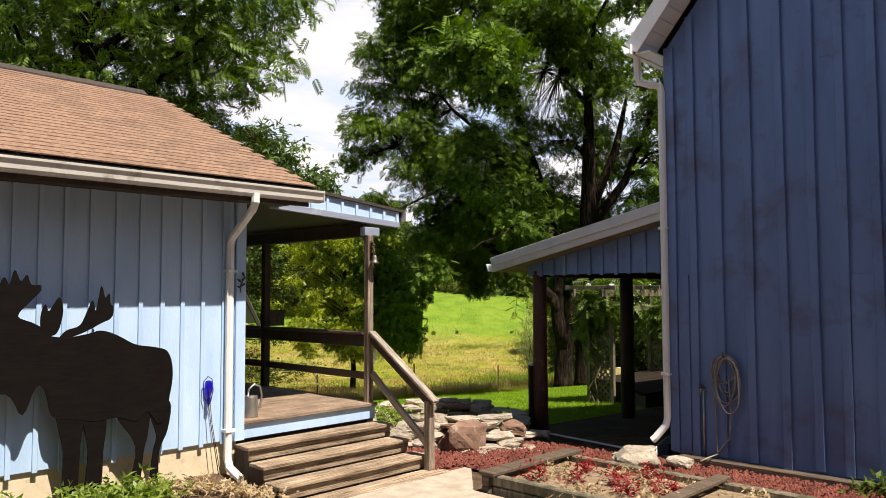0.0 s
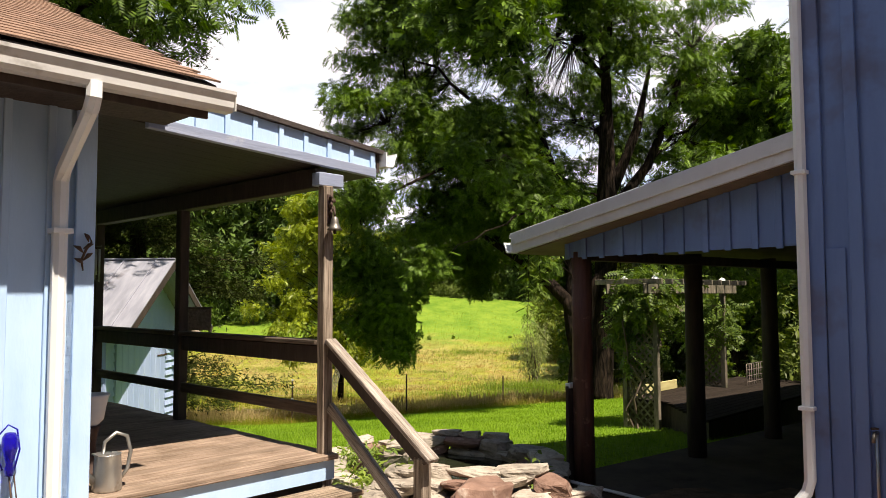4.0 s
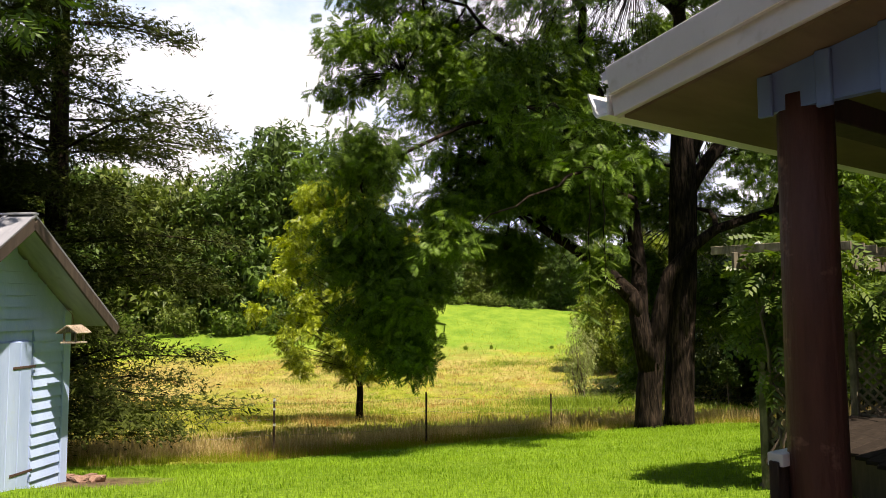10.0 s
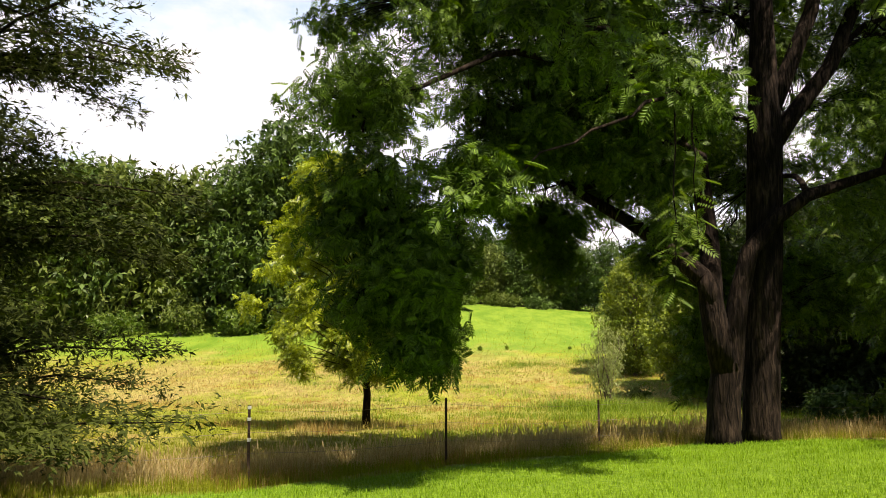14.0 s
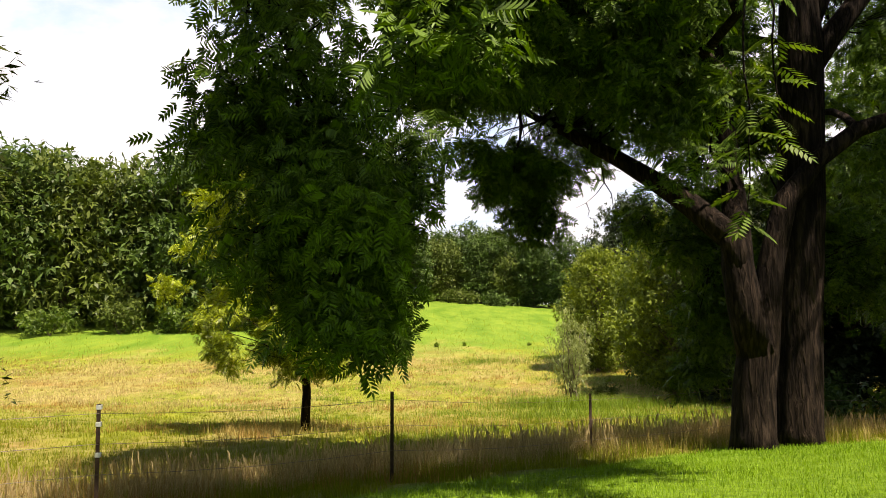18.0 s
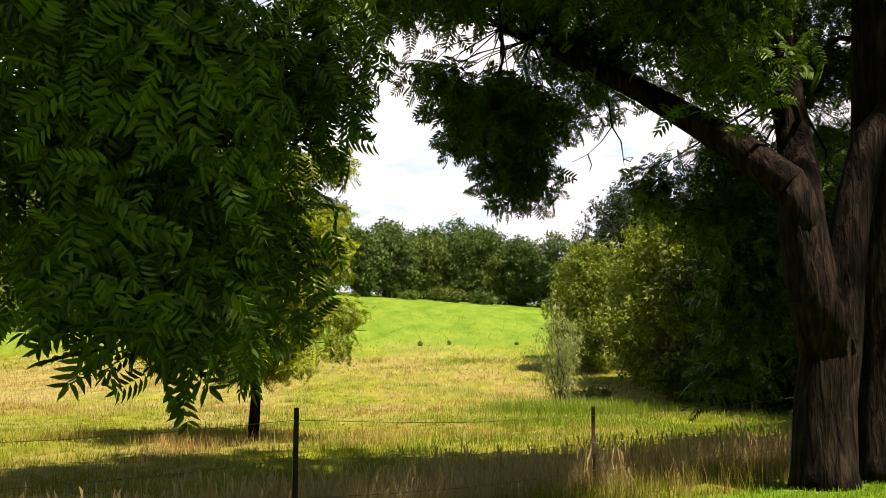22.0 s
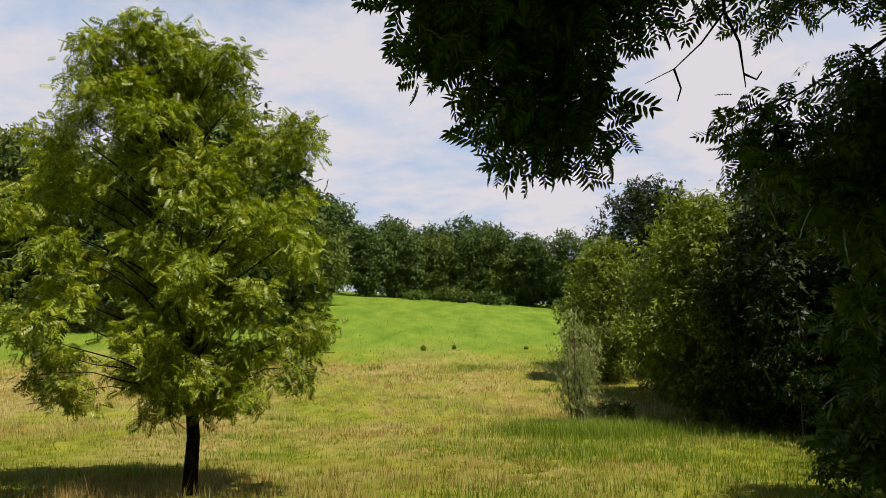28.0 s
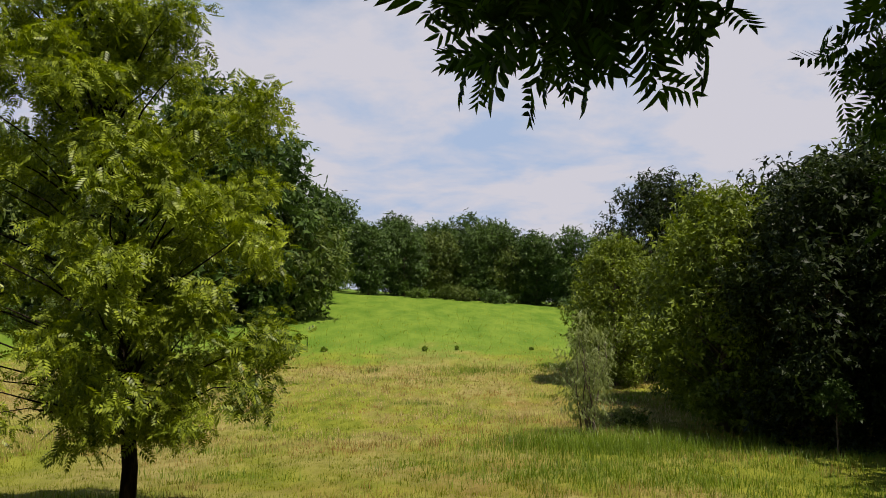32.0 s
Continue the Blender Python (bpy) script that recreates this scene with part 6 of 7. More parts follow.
def build_hose():
    hose = thing("garden_hose", "coiled grey garden hose hanging on the barn wall", "hose", HOUSE @ Matrix.Translation((0.0, -0.075, 0.0)))
    rng = random.Random(8)
    c0 = (3.63, 1.22)
    for k in range(7):
        rv, rz = rng.uniform(0.12, 0.17), rng.uniform(0.20, 0.34)
        if k < 2:
            rz = 0.15
        cv = c0[0] + rng.uniform(-0.03, 0.03)
        top = 1.38 + rng.uniform(-0.02, 0.03)
        pts = []
        for j in range(25):
            a = 2 * math.pi * j / 24
            wob = 0.012 * math.sin(3 * a + k)
            pts.append((8.352 - 0.012 * (k % 4) - 0.008 * math.cos(a), cv + (rv + wob) * math.sin(a) + 0.02 * math.sin(a / 2 + k), top - rz + rz * math.cos(a)))
        part("coil", Shape().tube(pts, 0.0095, 8, cap=False), M["hose"], hose)
    part("hose_tail", Shape().tube([(8.345, 3.72, 1.15), (8.35, 3.76, 0.9), (8.352, 3.75, 0.5), (8.34, 3.74, 0.26), (8.20, 3.78, 0.24), (8.10, 3.84, 0.20)], 0.0095, 8), M["hose"], hose)
    part("hose_tail", Shape().tube([(8.34, 3.60, 1.2), (8.335, 3.57, 0.8), (8.34, 3.60, 0.45), (8.345, 3.72, 0.30), (8.33, 3.78, 0.24)], 0.0095, 8), M["hose"], hose)
    part("hook", Shape().tube([(8.40, 3.63, 1.38), (8.33, 3.63, 1.37), (8.29, 3.63, 1.39), (8.285, 3.63, 1.44)], 0.01, 6), M["rust"], hose)
    tap = thing("wall_tap", "old brass tap low on the barn wall", "tap", HOUSE @ Matrix.Translation((8.36, 3.84, 1.0)))
    part("body", Shape().tube([(0.04, 0, 0), (-0.03, 0, 0), (-0.06, 0, -0.02), (-0.065, 0, -0.06)], 0.014, 8), M["bronze"], tap)
    part("wheel", Shape().lathe([(0.0, 0.03), (0.028, 0.03), (0.028, 0.04), (0.0, 0.045)], (-0.02, 0, 0), 10), M["rust"], tap)
    part("pipe", Shape().tube([(0.02, 0, 0), (0.02, 0, -0.78)], 0.012, 8), M["steel"], tap)


def rock_mesh(seed, squash=0.6):
    """A field stone: a lumpy block broken along a few flat faces."""
    rng = random.Random(seed)
    bm = bmesh.new()
    bmesh.ops.create_cube(bm, size=1.0)
    bmesh.ops.subdivide_edges(bm, edges=bm.edges[:], cuts=4, use_grid_fill=True)
    o = Vector((seed * 7.3, seed * 3.1, seed * 1.7))
    cuts = []
    for k in range(9):
        d = Vector((rng.gauss(0, 1), rng.gauss(0, 1), rng.gauss(0, 0.7))).normalized()
        cuts.append((d, rng.uniform(0.36, 0.50)))
    for v in bm.verts:
        p = v.co * 0.9
        p += p.normalized() * 0.10 * noise.noise(p * 2.2 + o)
        for d, r in cuts:
            over = p.dot(d) - r
            if over > 0:
                p -= d * over
        p += Vector((noise.noise(p * 9 + o), noise.noise(p * 9 - o), noise.noise(p * 8 + o * 2))) * 0.022
        v.co = Vector((p.x, p.y, p.z * squash))
    me = bpy.data.meshes.new("stone")
    bm.to_mesh(me)
    bm.free()
    return me


ROCKS = [rock_mesh(k, 0.55 + 0.1 * (k % 3)) for k in range(9)]


def rock(parent, k, at, size, turn, mat, name="stone"):
    me = ROCKS[k % 9]
    if not me.materials:
        me.materials.append(None)
    ob = new(name, me)
    ob.material_slots[0].link = "OBJECT"
    ob.material_slots[0].material = mat
    if parent:
        ob.parent = parent
    ob.location, ob.scale, ob.rotation_euler = at, size, turn
    return ob


def build_pond():
    pond = thing("stone_pond", "garden pond ringed with stacked field stones", "pond", Matrix.Translation((0.02, 11.45, 0.0)))
    w = Shape()
    n = 32
    w.add([(1.02 * math.cos(2 * math.pi * k / n), 1.38 * math.sin(2 * math.pi * k / n), 0.06) for k in range(n)], [list(range(n))])
    part("water", w, M["water"], pond, "dark still pond water")
    rng = random.Random(14)
    # a rim of flat slabs, two courses
    for layer, (z, count) in enumerate(((0.075, 20), (0.185, 17))):
        for k in range(count):
            a = 2 * math.pi * (k + 0.5 * layer + rng.uniform(-0.15, 0.15)) / count
            x, y = -0.08 + 1.17 * math.cos(a), 1.28 * math.sin(a)
            long = 0.44 + rng.uniform(-0.10, 0.16)
            mat = M["stone_red"] if rng.random() < 0.14 else M["stone"]
            rock(pond, rng.randrange(9), (x, y, z + rng.uniform(-0.015, 0.02)), (long, rng.uniform(0.34, 0.48), rng.uniform(0.19, 0.29)), (rng.uniform(-0.09, 0.09), rng.uniform(-0.09, 0.09), a + math.pi / 2 + rng.uniform(-0.25, 0.25)), mat)
    for x, y, l, d in ((-0.55, 1.22, 0.30, 0.2), (0.02, 1.34, 0.36, 0.28), (0.30, 1.24, 0.28, 0.24), (0.62, 1.12, 0.34, 0.26), (-1.0, 0.85, 0.32, 0.26)):
        rock(pond, rng.randrange(9), (x, y, 0.275), (l, d, 0.16), (rng.uniform(-0.1, 0.1), rng.uniform(-0.1, 0.1), rng.uniform(-0.5, 0.5)), M["stone"])
    # the stepped stack of slabs in front, with one big red block
    rock(pond, 4, (0.22, -1.80, 0.20), (0.66, 0.48, 0.86), (0.05, 0.1, 0.4), M["stone_red"])
    for row in range(5):
        x = -1.0 + 0.11 * row
        while x < 0.80:
            long = rng.uniform(0.26, 0.50)
            y = -1.78 + 0.13 * row + rng.uniform(-0.05, 0.05)
            if not (row < 2 and -0.15 < x + long / 2 < 0.60) and not (row == 0 and x < -0.3):
                mat = M["stone_red"] if rng.random() < 0.15 else M["stone"]
                rock(pond, rng.randrange(9), (x + long / 2, y, 0.06 + 0.085 * row + rng.uniform(-0.02, 0.02)), (long * 1.1, rng.uniform(0.28, 0.42), rng.uniform(0.15, 0.24)), (rng.uniform(-0.14, 0.14), rng.uniform(-0.12, 0.12), rng.uniform(-0.35, 0.35)), mat)
            x += long * rng.uniform(0.72, 0.95)
    for k in range(16):
        x = rng.uniform(-0.4, 1.2)
        s = rng.uniform(0.12, 0.24)
        rock(pond, rng.randrange(9), (x, rng.uniform(-2.0, -1.85) + 0.35 * max(0, x - 0.5), float(height(x, 9.6)) + 0.05), (s, s * 0.8, s * 0.6), (rng.uniform(-0.3, 0.3), rng.uniform(-0.3, 0.3), rng.uniform(0, 6)), M["stone_red"] if rng.random() < 0.3 else M["stone"])
    rock(pond, 2, (1.12, -1.15, 0.16), (0.52, 0.20, 0.12), (0.0, 0.0, 0.5), M["stone"])
    # yellow creeping plant on the rim and a fern by the water
    prng = np.random.RandomState(6)
    for c, mat, nn, sp in (((-0.62, -1.1, 0.26), "weed", 240, (0.22, 0.16, 0.08)), ((0.80, -0.9, 0.26), "leaf_bush", 70, (0.10, 0.10, 0.08)), ((-0.95, 0.2, 0.24), "weed", 120, (0.14, 0.2, 0.06))):
        at = np.array(c) + prng.normal(0, 1, (nn, 3)) * np.array(sp)
        q = scatter(SIMPLE, at, prng.uniform(0, 6.28, nn), prng.normal(0, 0.5, nn), prng.normal(0, 0.5, nn), prng.uniform(0.25, 0.5, nn))
        part("rim_plant", quads_mesh("rim_plant", q, M[mat]), None, pond, "creeping plant with small leaves")["kind"] = "stuff"


def build_bed():
    """Raised timber bed with dried plants, and the red lava mulch round it."""
    bed = thing("raised_bed", "raised timber planting bed with dried plants and red coleus", "planter", HOUSE)
    for z in (0.06, 0.17):
        part("timber", Shape().beam((5.80, 4.88, z + 0.05), (5.80, 2.2, z + 0.05), 0.10, 0.105, c=0.012), M["wood_old_shaded"], bed)
        part("timber", Shape().beam((7.12, 4.88, z + 0.05), (7.12, 2.2, z + 0.05), 0.10, 0.105, c=0.012), M["wood_old_shaded"], bed)
        part("timber", Shape().beam((5.70, 4.93, z + 0.05), (7.22, 4.93, z + 0.05), 0.10, 0.105, c=0.012), M["wood_brown"], bed)
    part("cap_board", Shape().beam((5.68, 4.90, 0.295), (7.26, 4.90, 0.295), 0.20, 0.04, c=0.008), M["wood_brown"], bed)
    part("cross_board", Shape().beam((5.70, 3.10, 0.295), (7.22, 3.10, 0.295), 0.14, 0.04, c=0.008), M["wood_brown"], bed)
    part("soil", Shape().box(5.85, 7.07, 2.2, 4.88, 0.0, 0.21, 0.02), M["soil"], bed)
    rng = np.random.RandomState(17)
    def clump(name, mat, c, n, sp, size, up=0.3, label=""):
        at = np.array(c) + rng.normal(0, 1, (n, 3)) * np.array(sp)
        at[:, 2] = np.maximum(at[:, 2], 0.2)
        q = scatter(SIMPLE, at, rng.uniform(0, 6.28, n), rng.normal(-up, 0.5, n), rng.normal(0, 0.7, n), rng.uniform(0.5, 1.2, n) * size)
        part(name, quads_mesh(name, q, M[mat]), None, bed, label)["kind"] = "stuff"
    for c in ((6.1, 4.6), (6.3, 4.2), (6.75, 4.4), (6.5, 3.9), (6.2, 3.6), (6.8, 3.7), (6.45, 3.3)):
        clump("coleus", "red_leaf", (c[0], c[1], 0.28), 60, (0.07, 0.07, 0.05), 0.26, label="dark red leafy plant")
    for c in ((6.5, 4.7), (6.0, 3.9), (6.6, 3.6), (6.9, 4.0), (6.2, 3.3), (6.8, 3.2), (6.4, 4.45), (6.1, 2.7), (6.8, 2.6)):
        clump("dried_plant", "straw", (c[0], c[1], 0.24), 90, (0.12, 0.12, 0.04), 0.22, label="straw-coloured dried plant")
    walkway = Shape().prism([(3.4, 3.0), (5.66, 3.0), (5.66, 5.05), (6.35, 5.70), (6.35, 5.80), (3.6, 5.80)], "z", -0.2, 0.11)
    solo("walkway", walkway, M["concrete"], "worn pale concrete path before the steps", "path", HOUSE, kind="structure")
    # boulders by the barn corner
    brng = random.Random(31)
    for k, (u, v, s) in enumerate(((7.62, 4.30, 0.56), (7.9, 4.70, 0.20), (7.95, 4.75, 0.16), (7.98, 3.95, 0.30), (8.55, 6.35, 0.26), (8.35, 6.75, 0.22), (8.2, 6.5, 0.2))):
        b = rock(None, k, (0, 0, 0), (s, s * 0.75, s * 0.6), (0, 0, 0), M["stone"], "boulder")
        p = HOUSE @ Vector((u, v, 0))
        b.matrix_world = pose(p.x, p.y, float(height(p.x, p.y)) + 0.22 * s + 0.05, 0, 0, 40 * k) @ Matrix.Diagonal((s, s * 0.75, s * 0.8, 1))
        tagged(b, "grey field boulder beside the barn corner" if u < 8.1 else "small field stone at the carport edge", "boulder")
    # lava rock: loose red lumps on a thin red bed
    lrng = np.random.RandomState(23)
    n = 15000
    u, v = lrng.uniform(5.9, 8.25, n), lrng.uniform(0.8, 7.2, n)
    ok = ~((u < 7.25) & (v < 5.02)) & (v < 7.25 - 0.25 * (u - 6)) & ((u + v > 10.6) | (u > 7.25)) & ~((u < 6.4) & (v < 5.9))
    u, v = u[ok], v[ok]
    c, s_ = math.cos(radians(46)), math.sin(radians(46))
    x, y = u * c - v * s_, u * s_ + v * c
    z = height(x, y) + 0.045 + lrng.uniform(0, 0.035, len(x))
    size = lrng.uniform(0.014, 0.032, len(x))
    q = []
    corners = np.array([[1, 0, 0], [0, 1, 0], [-1, 0, 0], [0, -1, 0], [0, 0, 1], [0, 0, -1]], float)
    faces = [(0, 1, 4, 4), (1, 2, 4, 4), (2, 3, 4, 4), (3, 0, 4, 4)]
    jit = corners[None] * lrng.uniform(0.6, 1.3, (len(x), 6, 1)) * size[:, None, None]
    ang = lrng.uniform(0, 6.28, len(x))
    ca, sa = np.cos(ang)[:, None], np.sin(ang)[:, None]
    jx, jy = jit[..., 0] * ca - jit[..., 1] * sa, jit[..., 0] * sa + jit[..., 1] * ca
    pts = np.stack([jx + x[:, None], jy + y[:, None], jit[..., 2] + z[:, None]], -1)
    quads = np.concatenate([pts[:, list(f)] for f in faces])
    solo("lava_mulch", quads_mesh("lava_mulch", quads, M["lava"]), None, "dark red crushed lava rock mulch", "mulch", kind="stuff")
    gx = Shape()
    outline = [(5.95, 5.85), (6.4, 5.75), (6.4, 5.0), (7.3, 5.0), (7.3, 0.5), (8.24, 0.5), (8.24, 6.4), (7.9, 6.8), (6.2, 7.1), (5.95, 6.9)]
    vs = [HOUSE @ Vector((a, b, 0)) for a, b in outline]
    gx.add([(p.x, p.y, float(height(p.x, p.y)) + 0.035) for p in vs], [list(range(len(vs)))])
    solo("mulch_bed", gx, M["lava"], "red mulch bed between the path and the carport", "ground", kind="structure")


def build_yard_plants():
    rng = np.random.RandomState(29)
    c, s_ = math.cos(radians(46)), math.sin(radians(46))
    def clump(name, label, mat, u, v, n, sp, size, tmpl, up):
        x, y = u * c - v * s_, u * s_ + v * c
        g = float(height(x, y))
        at = np.array([0, 0, 0.06]) + rng.normal(0, 1, (n, 3)) * np.array(sp)
        at[:, 2] = np.abs(at[:, 2])
        q = scatter(tmpl, at, rng.uniform(0, 6.28, n), rng.normal(-up, 0.5, n), rng.normal(0, 0.7, n), rng.uniform(0.6, 1.2, n) * size)
        solo(name, quads_mesh(name, q, M[mat]), None, label, "plant", Matrix.Translation((x, y, g)), kind="stuff")
    clump("weed_clump", "bright green weeds growing against the foundation", "weed", 2.75, 6.42, 300, (0.17, 0.10, 0.06), 0.36, SIMPLE, 0.4)
    clump("weed_clump", "bright green weeds at the moose board's feet", "weed", 2.35, 6.50, 160, (0.12, 0.08, 0.05), 0.36, SIMPLE, 0.4)
    clump("weed_clump", "low green weeds along the house wall", "weed", 1.7, 6.55, 120, (0.08, 0.06, 0.06), 0.4, SIMPLE, 0.4)
    for k in range(5):
        clump("straw_clump", "dry straw stubble at the foundation", "straw", 3.1 + 0.2 * k, 6.45 - 0.05 * k, 140, (0.14, 0.10, 0.02), 0.26, SIMPLE, 0.2)
    clump("weed_clump", "small green weed by the barn sill", "leaf_bush", 8.1, 2.0, 60, (0.08, 0.08, 0.08), 0.5, SIMPLE, 0.3)


# ---- pergola beyond the carport ----
PERGOLA = pose(3.69, 16.35, -0.38, 0, 0, 45.6)     # x along the front posts, y back


def build_pergola():
    pg = thing("pergola", "weathered timber pergola with lattice panels over a low deck", "pergola", PERGOLA)
    wood = M["wood_old_shaded"]
    def lattice(name, a, b, z0, z1, axis):
        pan = part(name, Shape().beam((a[0], a[1], z0), (b[0], b[1], z0), 0.03, 0.05), wood, pg, "crossed lattice panel")
        part("frame_bar", Shape().beam((a[0], a[1], z1), (b[0], b[1], z1), 0.03, 0.05), wood, pan)
        w, h = math.hypot(b[0] - a[0], b[1] - a[1]), z1 - z0
        d = Vector((b[0] - a[0], b[1] - a[1], 0)).normalized()
        off = Vector((-d.y, d.x, 0))
        step = 0.14
        for sgn in (1, -1):
            k = -h
            while k < w:
                s0, s1 = max(k, 0), min(k + h, w)
                if s1 - s0 > 0.04:
                    p = Vector((a[0], a[1], 0)) + d * s0 + Vector((0, 0, z0 + (s0 - k) if sgn > 0 else z1 - (s0 - k)))
                    q = Vector((a[0], a[1], 0)) + d * s1 + Vector((0, 0, z0 + (s1 - k) if sgn > 0 else z1 - (s1 - k)))
                    part("slat", Shape().beam(p + off * 0.006 * sgn, q + off * 0.006 * sgn, 0.010, 0.034, c=0.002), wood, pan)
                k += step
    tops = 2.50
    for x, y in ((0, 0), (2.7, 0), (0, 0.6), (2.7, 0.6)):
        p = part("post", Shape().box(x - 0.045, x + 0.045, y - 0.045, y + 0.045, 0.0, tops + 0.14, 0.006), wood, pg)
        part("post_cap", Shape().lathe([(0.075, 0.0), (0.075, 0.02), (0.045, 0.05), (0.0, 0.075)], (x, y, tops + 0.14), 4), M["white"], p)
    for y in (-0.06, 0.66):
        part("beam", Shape().beam((-0.5, y, tops - 0.02), (3.2, y, tops - 0.02), 0.035, 0.17, c=0.005), wood, pg)
    for k in range(10):
        x = -0.4 + 0.38 * k
        part("rafter", Shape().beam((x, -0.35, tops + 0.10), (x, 0.95, tops + 0.10), 0.035, 0.09, c=0.004), wood, pg)
    part("cross_beam", Shape().beam((0.0, 0.6, 2.10), (2.7, 0.6, 2.10), 0.04, 0.12, c=0.004), wood, pg)
    for k in range(9):
        part("spindle", Shape().tube([(1.2 + 0.095 * k, 0.6, 2.16), (1.2 + 0.095 * k, 0.6, 2.24), (1.2 + 0.095 * k, 0.6, 2.32)], [0.012, 0.03, 0.012], 6), M["white"], pg)
    lattice("lattice", (0.0, 0.05), (0.0, 0.55), 0.05, 2.15, "y")
    lattice("lattice", (2.7, 0.05), (2.7, 0.55), 0.55, 2.15, "y")
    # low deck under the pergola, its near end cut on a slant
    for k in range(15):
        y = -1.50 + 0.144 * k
        part("deck_board", Shape().box(0.10 + 1.05 * min(0.0, y + 0.2), 4.9 + 0.01 * math.sin(5.0 * k), y, y + 0.138, 0.50, 0.54, 0.006), M["deck_shaded"], pg)
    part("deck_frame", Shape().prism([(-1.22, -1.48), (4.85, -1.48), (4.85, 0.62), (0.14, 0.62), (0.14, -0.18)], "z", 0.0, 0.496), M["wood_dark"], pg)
    part("kick_board", Shape().box(0.10, 1.9, 0.60, 0.64, 0.55, 0.72, 0.005), M["plank_yellow"], pg, "yellowed kick board")
    # wisteria over the beams
    rng = np.random.RandomState(37)
    lumps = [((0.15, 0.3, 2.35), (0.55, 0.5, 0.42), 70), ((0.9, 0.4, 2.62), (0.8, 0.45, 0.2), 46), ((0.0, 0.5, 1.7), (0.12, 0.3, 0.5), 14), ((2.7, 0.2, 1.95), (0.35, 0.35, 0.3), 26), ((3.4, 0.7, 1.6), (0.4, 0.5, 0.9), 40)]
    tufts, mids = tuft_points(rng, lumps)
    q = crown_quads(rng, tufts, mids, leaflets(5, 0.28, 0.035, 0.075), 9, 0.14, 1.0)
    vine = thing("wisteria_vine", "leafy wisteria vine sprawling over the pergola", "vine", PERGOLA)
    part("foliage", quads_mesh("foliage", q, M["leaf_bush"]), None, vine)
    for k in range(5):
        part("stem", Shape().tube(limb_path((0.05 * k - 0.05, 0.35 + 0.1 * k, 0.0), (0.4 * k - 0.3, 0.3, 2.4), 0.0, 8, 0.25, k), [0.025, 0.024, 0.022, 0.02, 0.018, 0.016, 0.014, 0.012, 0.008], 6, cap=False), M["bark_thin"], vine)
    cage = thing("wire_cage", "rusty wire mesh plant cage standing past the pergola", "cage", PERGOLA @ Matrix.Translation((3.3, -0.2, 0.25)))
    for k in range(11):
        part("wire", Shape().tube([(0.12 * k, 0, 0), (0.12 * k, 0, 0.72)], 0.006, 4), M["wire"], cage)
        if k < 7:
            part("wire", Shape().tube([(0, 0, 0.12 * k), (1.2, 0, 0.12 * k)], 0.006, 4), M["wire"], cage)


def build_carport_things():
    tray = thing("metal_scoop", "grey metal tray leaning on the barn wall under the carport", "tray", HOUSE @ Matrix.Translation((8.9, 4.55, -0.02)))
    part("pan", Shape().prism([(-0.25, 0.05), (0.25, 0.05), (0.3, 0.20), (0.0, 0.30), (-0.3, 0.22)], "y", 0.0, 0.03), M["steel"], tray)
    part("leg", Shape().box(-0.05, 0.05, 0.0, 0.05, 0.0, 0.2, 0.004), M["rust"], tray)
    spout = thing("splash_block", "pale drain trough at the carport post's foot", "trough", CARPORT @ Matrix.Translation((8.0, 8.25, float(height(1.1, 11.4)))))
    part("trough", Shape().prism([(-0.08, 0.0), (0.08, 0.0), (0.09, 0.07), (0.07, 0.07), (0.06, 0.02), (-0.06, 0.02), (-0.07, 0.07), (-0.09, 0.07)], "x", -0.30, 0.25), M["fascia_grey"], spout)


def build_feeder():
    f = thing("bird_feeder", "small wooden bird feeder hanging from the shed's eave", "bird feeder", pose(-4.55, 16.95, 1.22, 0, 0, 84) @ Matrix.Scale(0.8, 4))
    part("tray", Shape().box(-0.13, 0.13, -0.13, 0.13, 0.0, 0.025, 0.004), M["wood_grey"], f)
    for x in (-0.09, 0.09):
        for y in (-0.09, 0.09):
            part("post", Shape().box(x - 0.012, x + 0.012, y - 0.012, y + 0.012, 0.025, 0.16, 0.002), M["wood_grey"], f)
    for sd in (-1, 1):
        part("roof_board", Shape().beam((0, sd * 0.17, 0.145), (0, 0.0, 0.26), 0.34, 0.02, c=0.003), M["wood_grey"], f)
    part("gable", Shape().prism([(-0.12, 0.16), (0.12, 0.16), (0.0, 0.245)], "x", -0.12, -0.10), M["wood_grey"], f)
    part("hanger", Shape().tube([(0, 0, 0.26), (-0.05, 0, 0.42), (-0.18, 0, 0.5)], 0.005, 5), M["rust"], f)
    for k, (x, y) in enumerate(((-4.95, 17.6), (-4.75, 17.75), (-4.7, 17.45), (-4.55, 17.6))):
        b = rock(None, k + 2, (x, y, float(height(x, y)) + 0.04), (0.22, 0.16, 0.14), (0, 0, 1.3 * k), M["stone_red"], "stone")
        tagged(b, "reddish loose stone at the shed's corner", "stone")
    box = thing("wall_box", "brown wooden planter box resting on the porch rail", "planter", HOUSE @ Matrix.Translation((6.02, 9.46, 1.645)))
    part("body", Shape().box(-0.06, 0.26, -0.08, 0.08, 0.0, 0.22, 0.008), M["wood_brown"], box)
    part("lid", Shape().box(-0.07, 0.27, -0.09, 0.09, 0.22, 0.235, 0.003), M["wood_dark"], box)


build_moose()
build_ornaments()
build_hose()
build_pond()
build_bed()
build_yard_plants()
build_pergola()
build_carport_things()
build_feeder()

# ---- shrubs at the field's edge ----


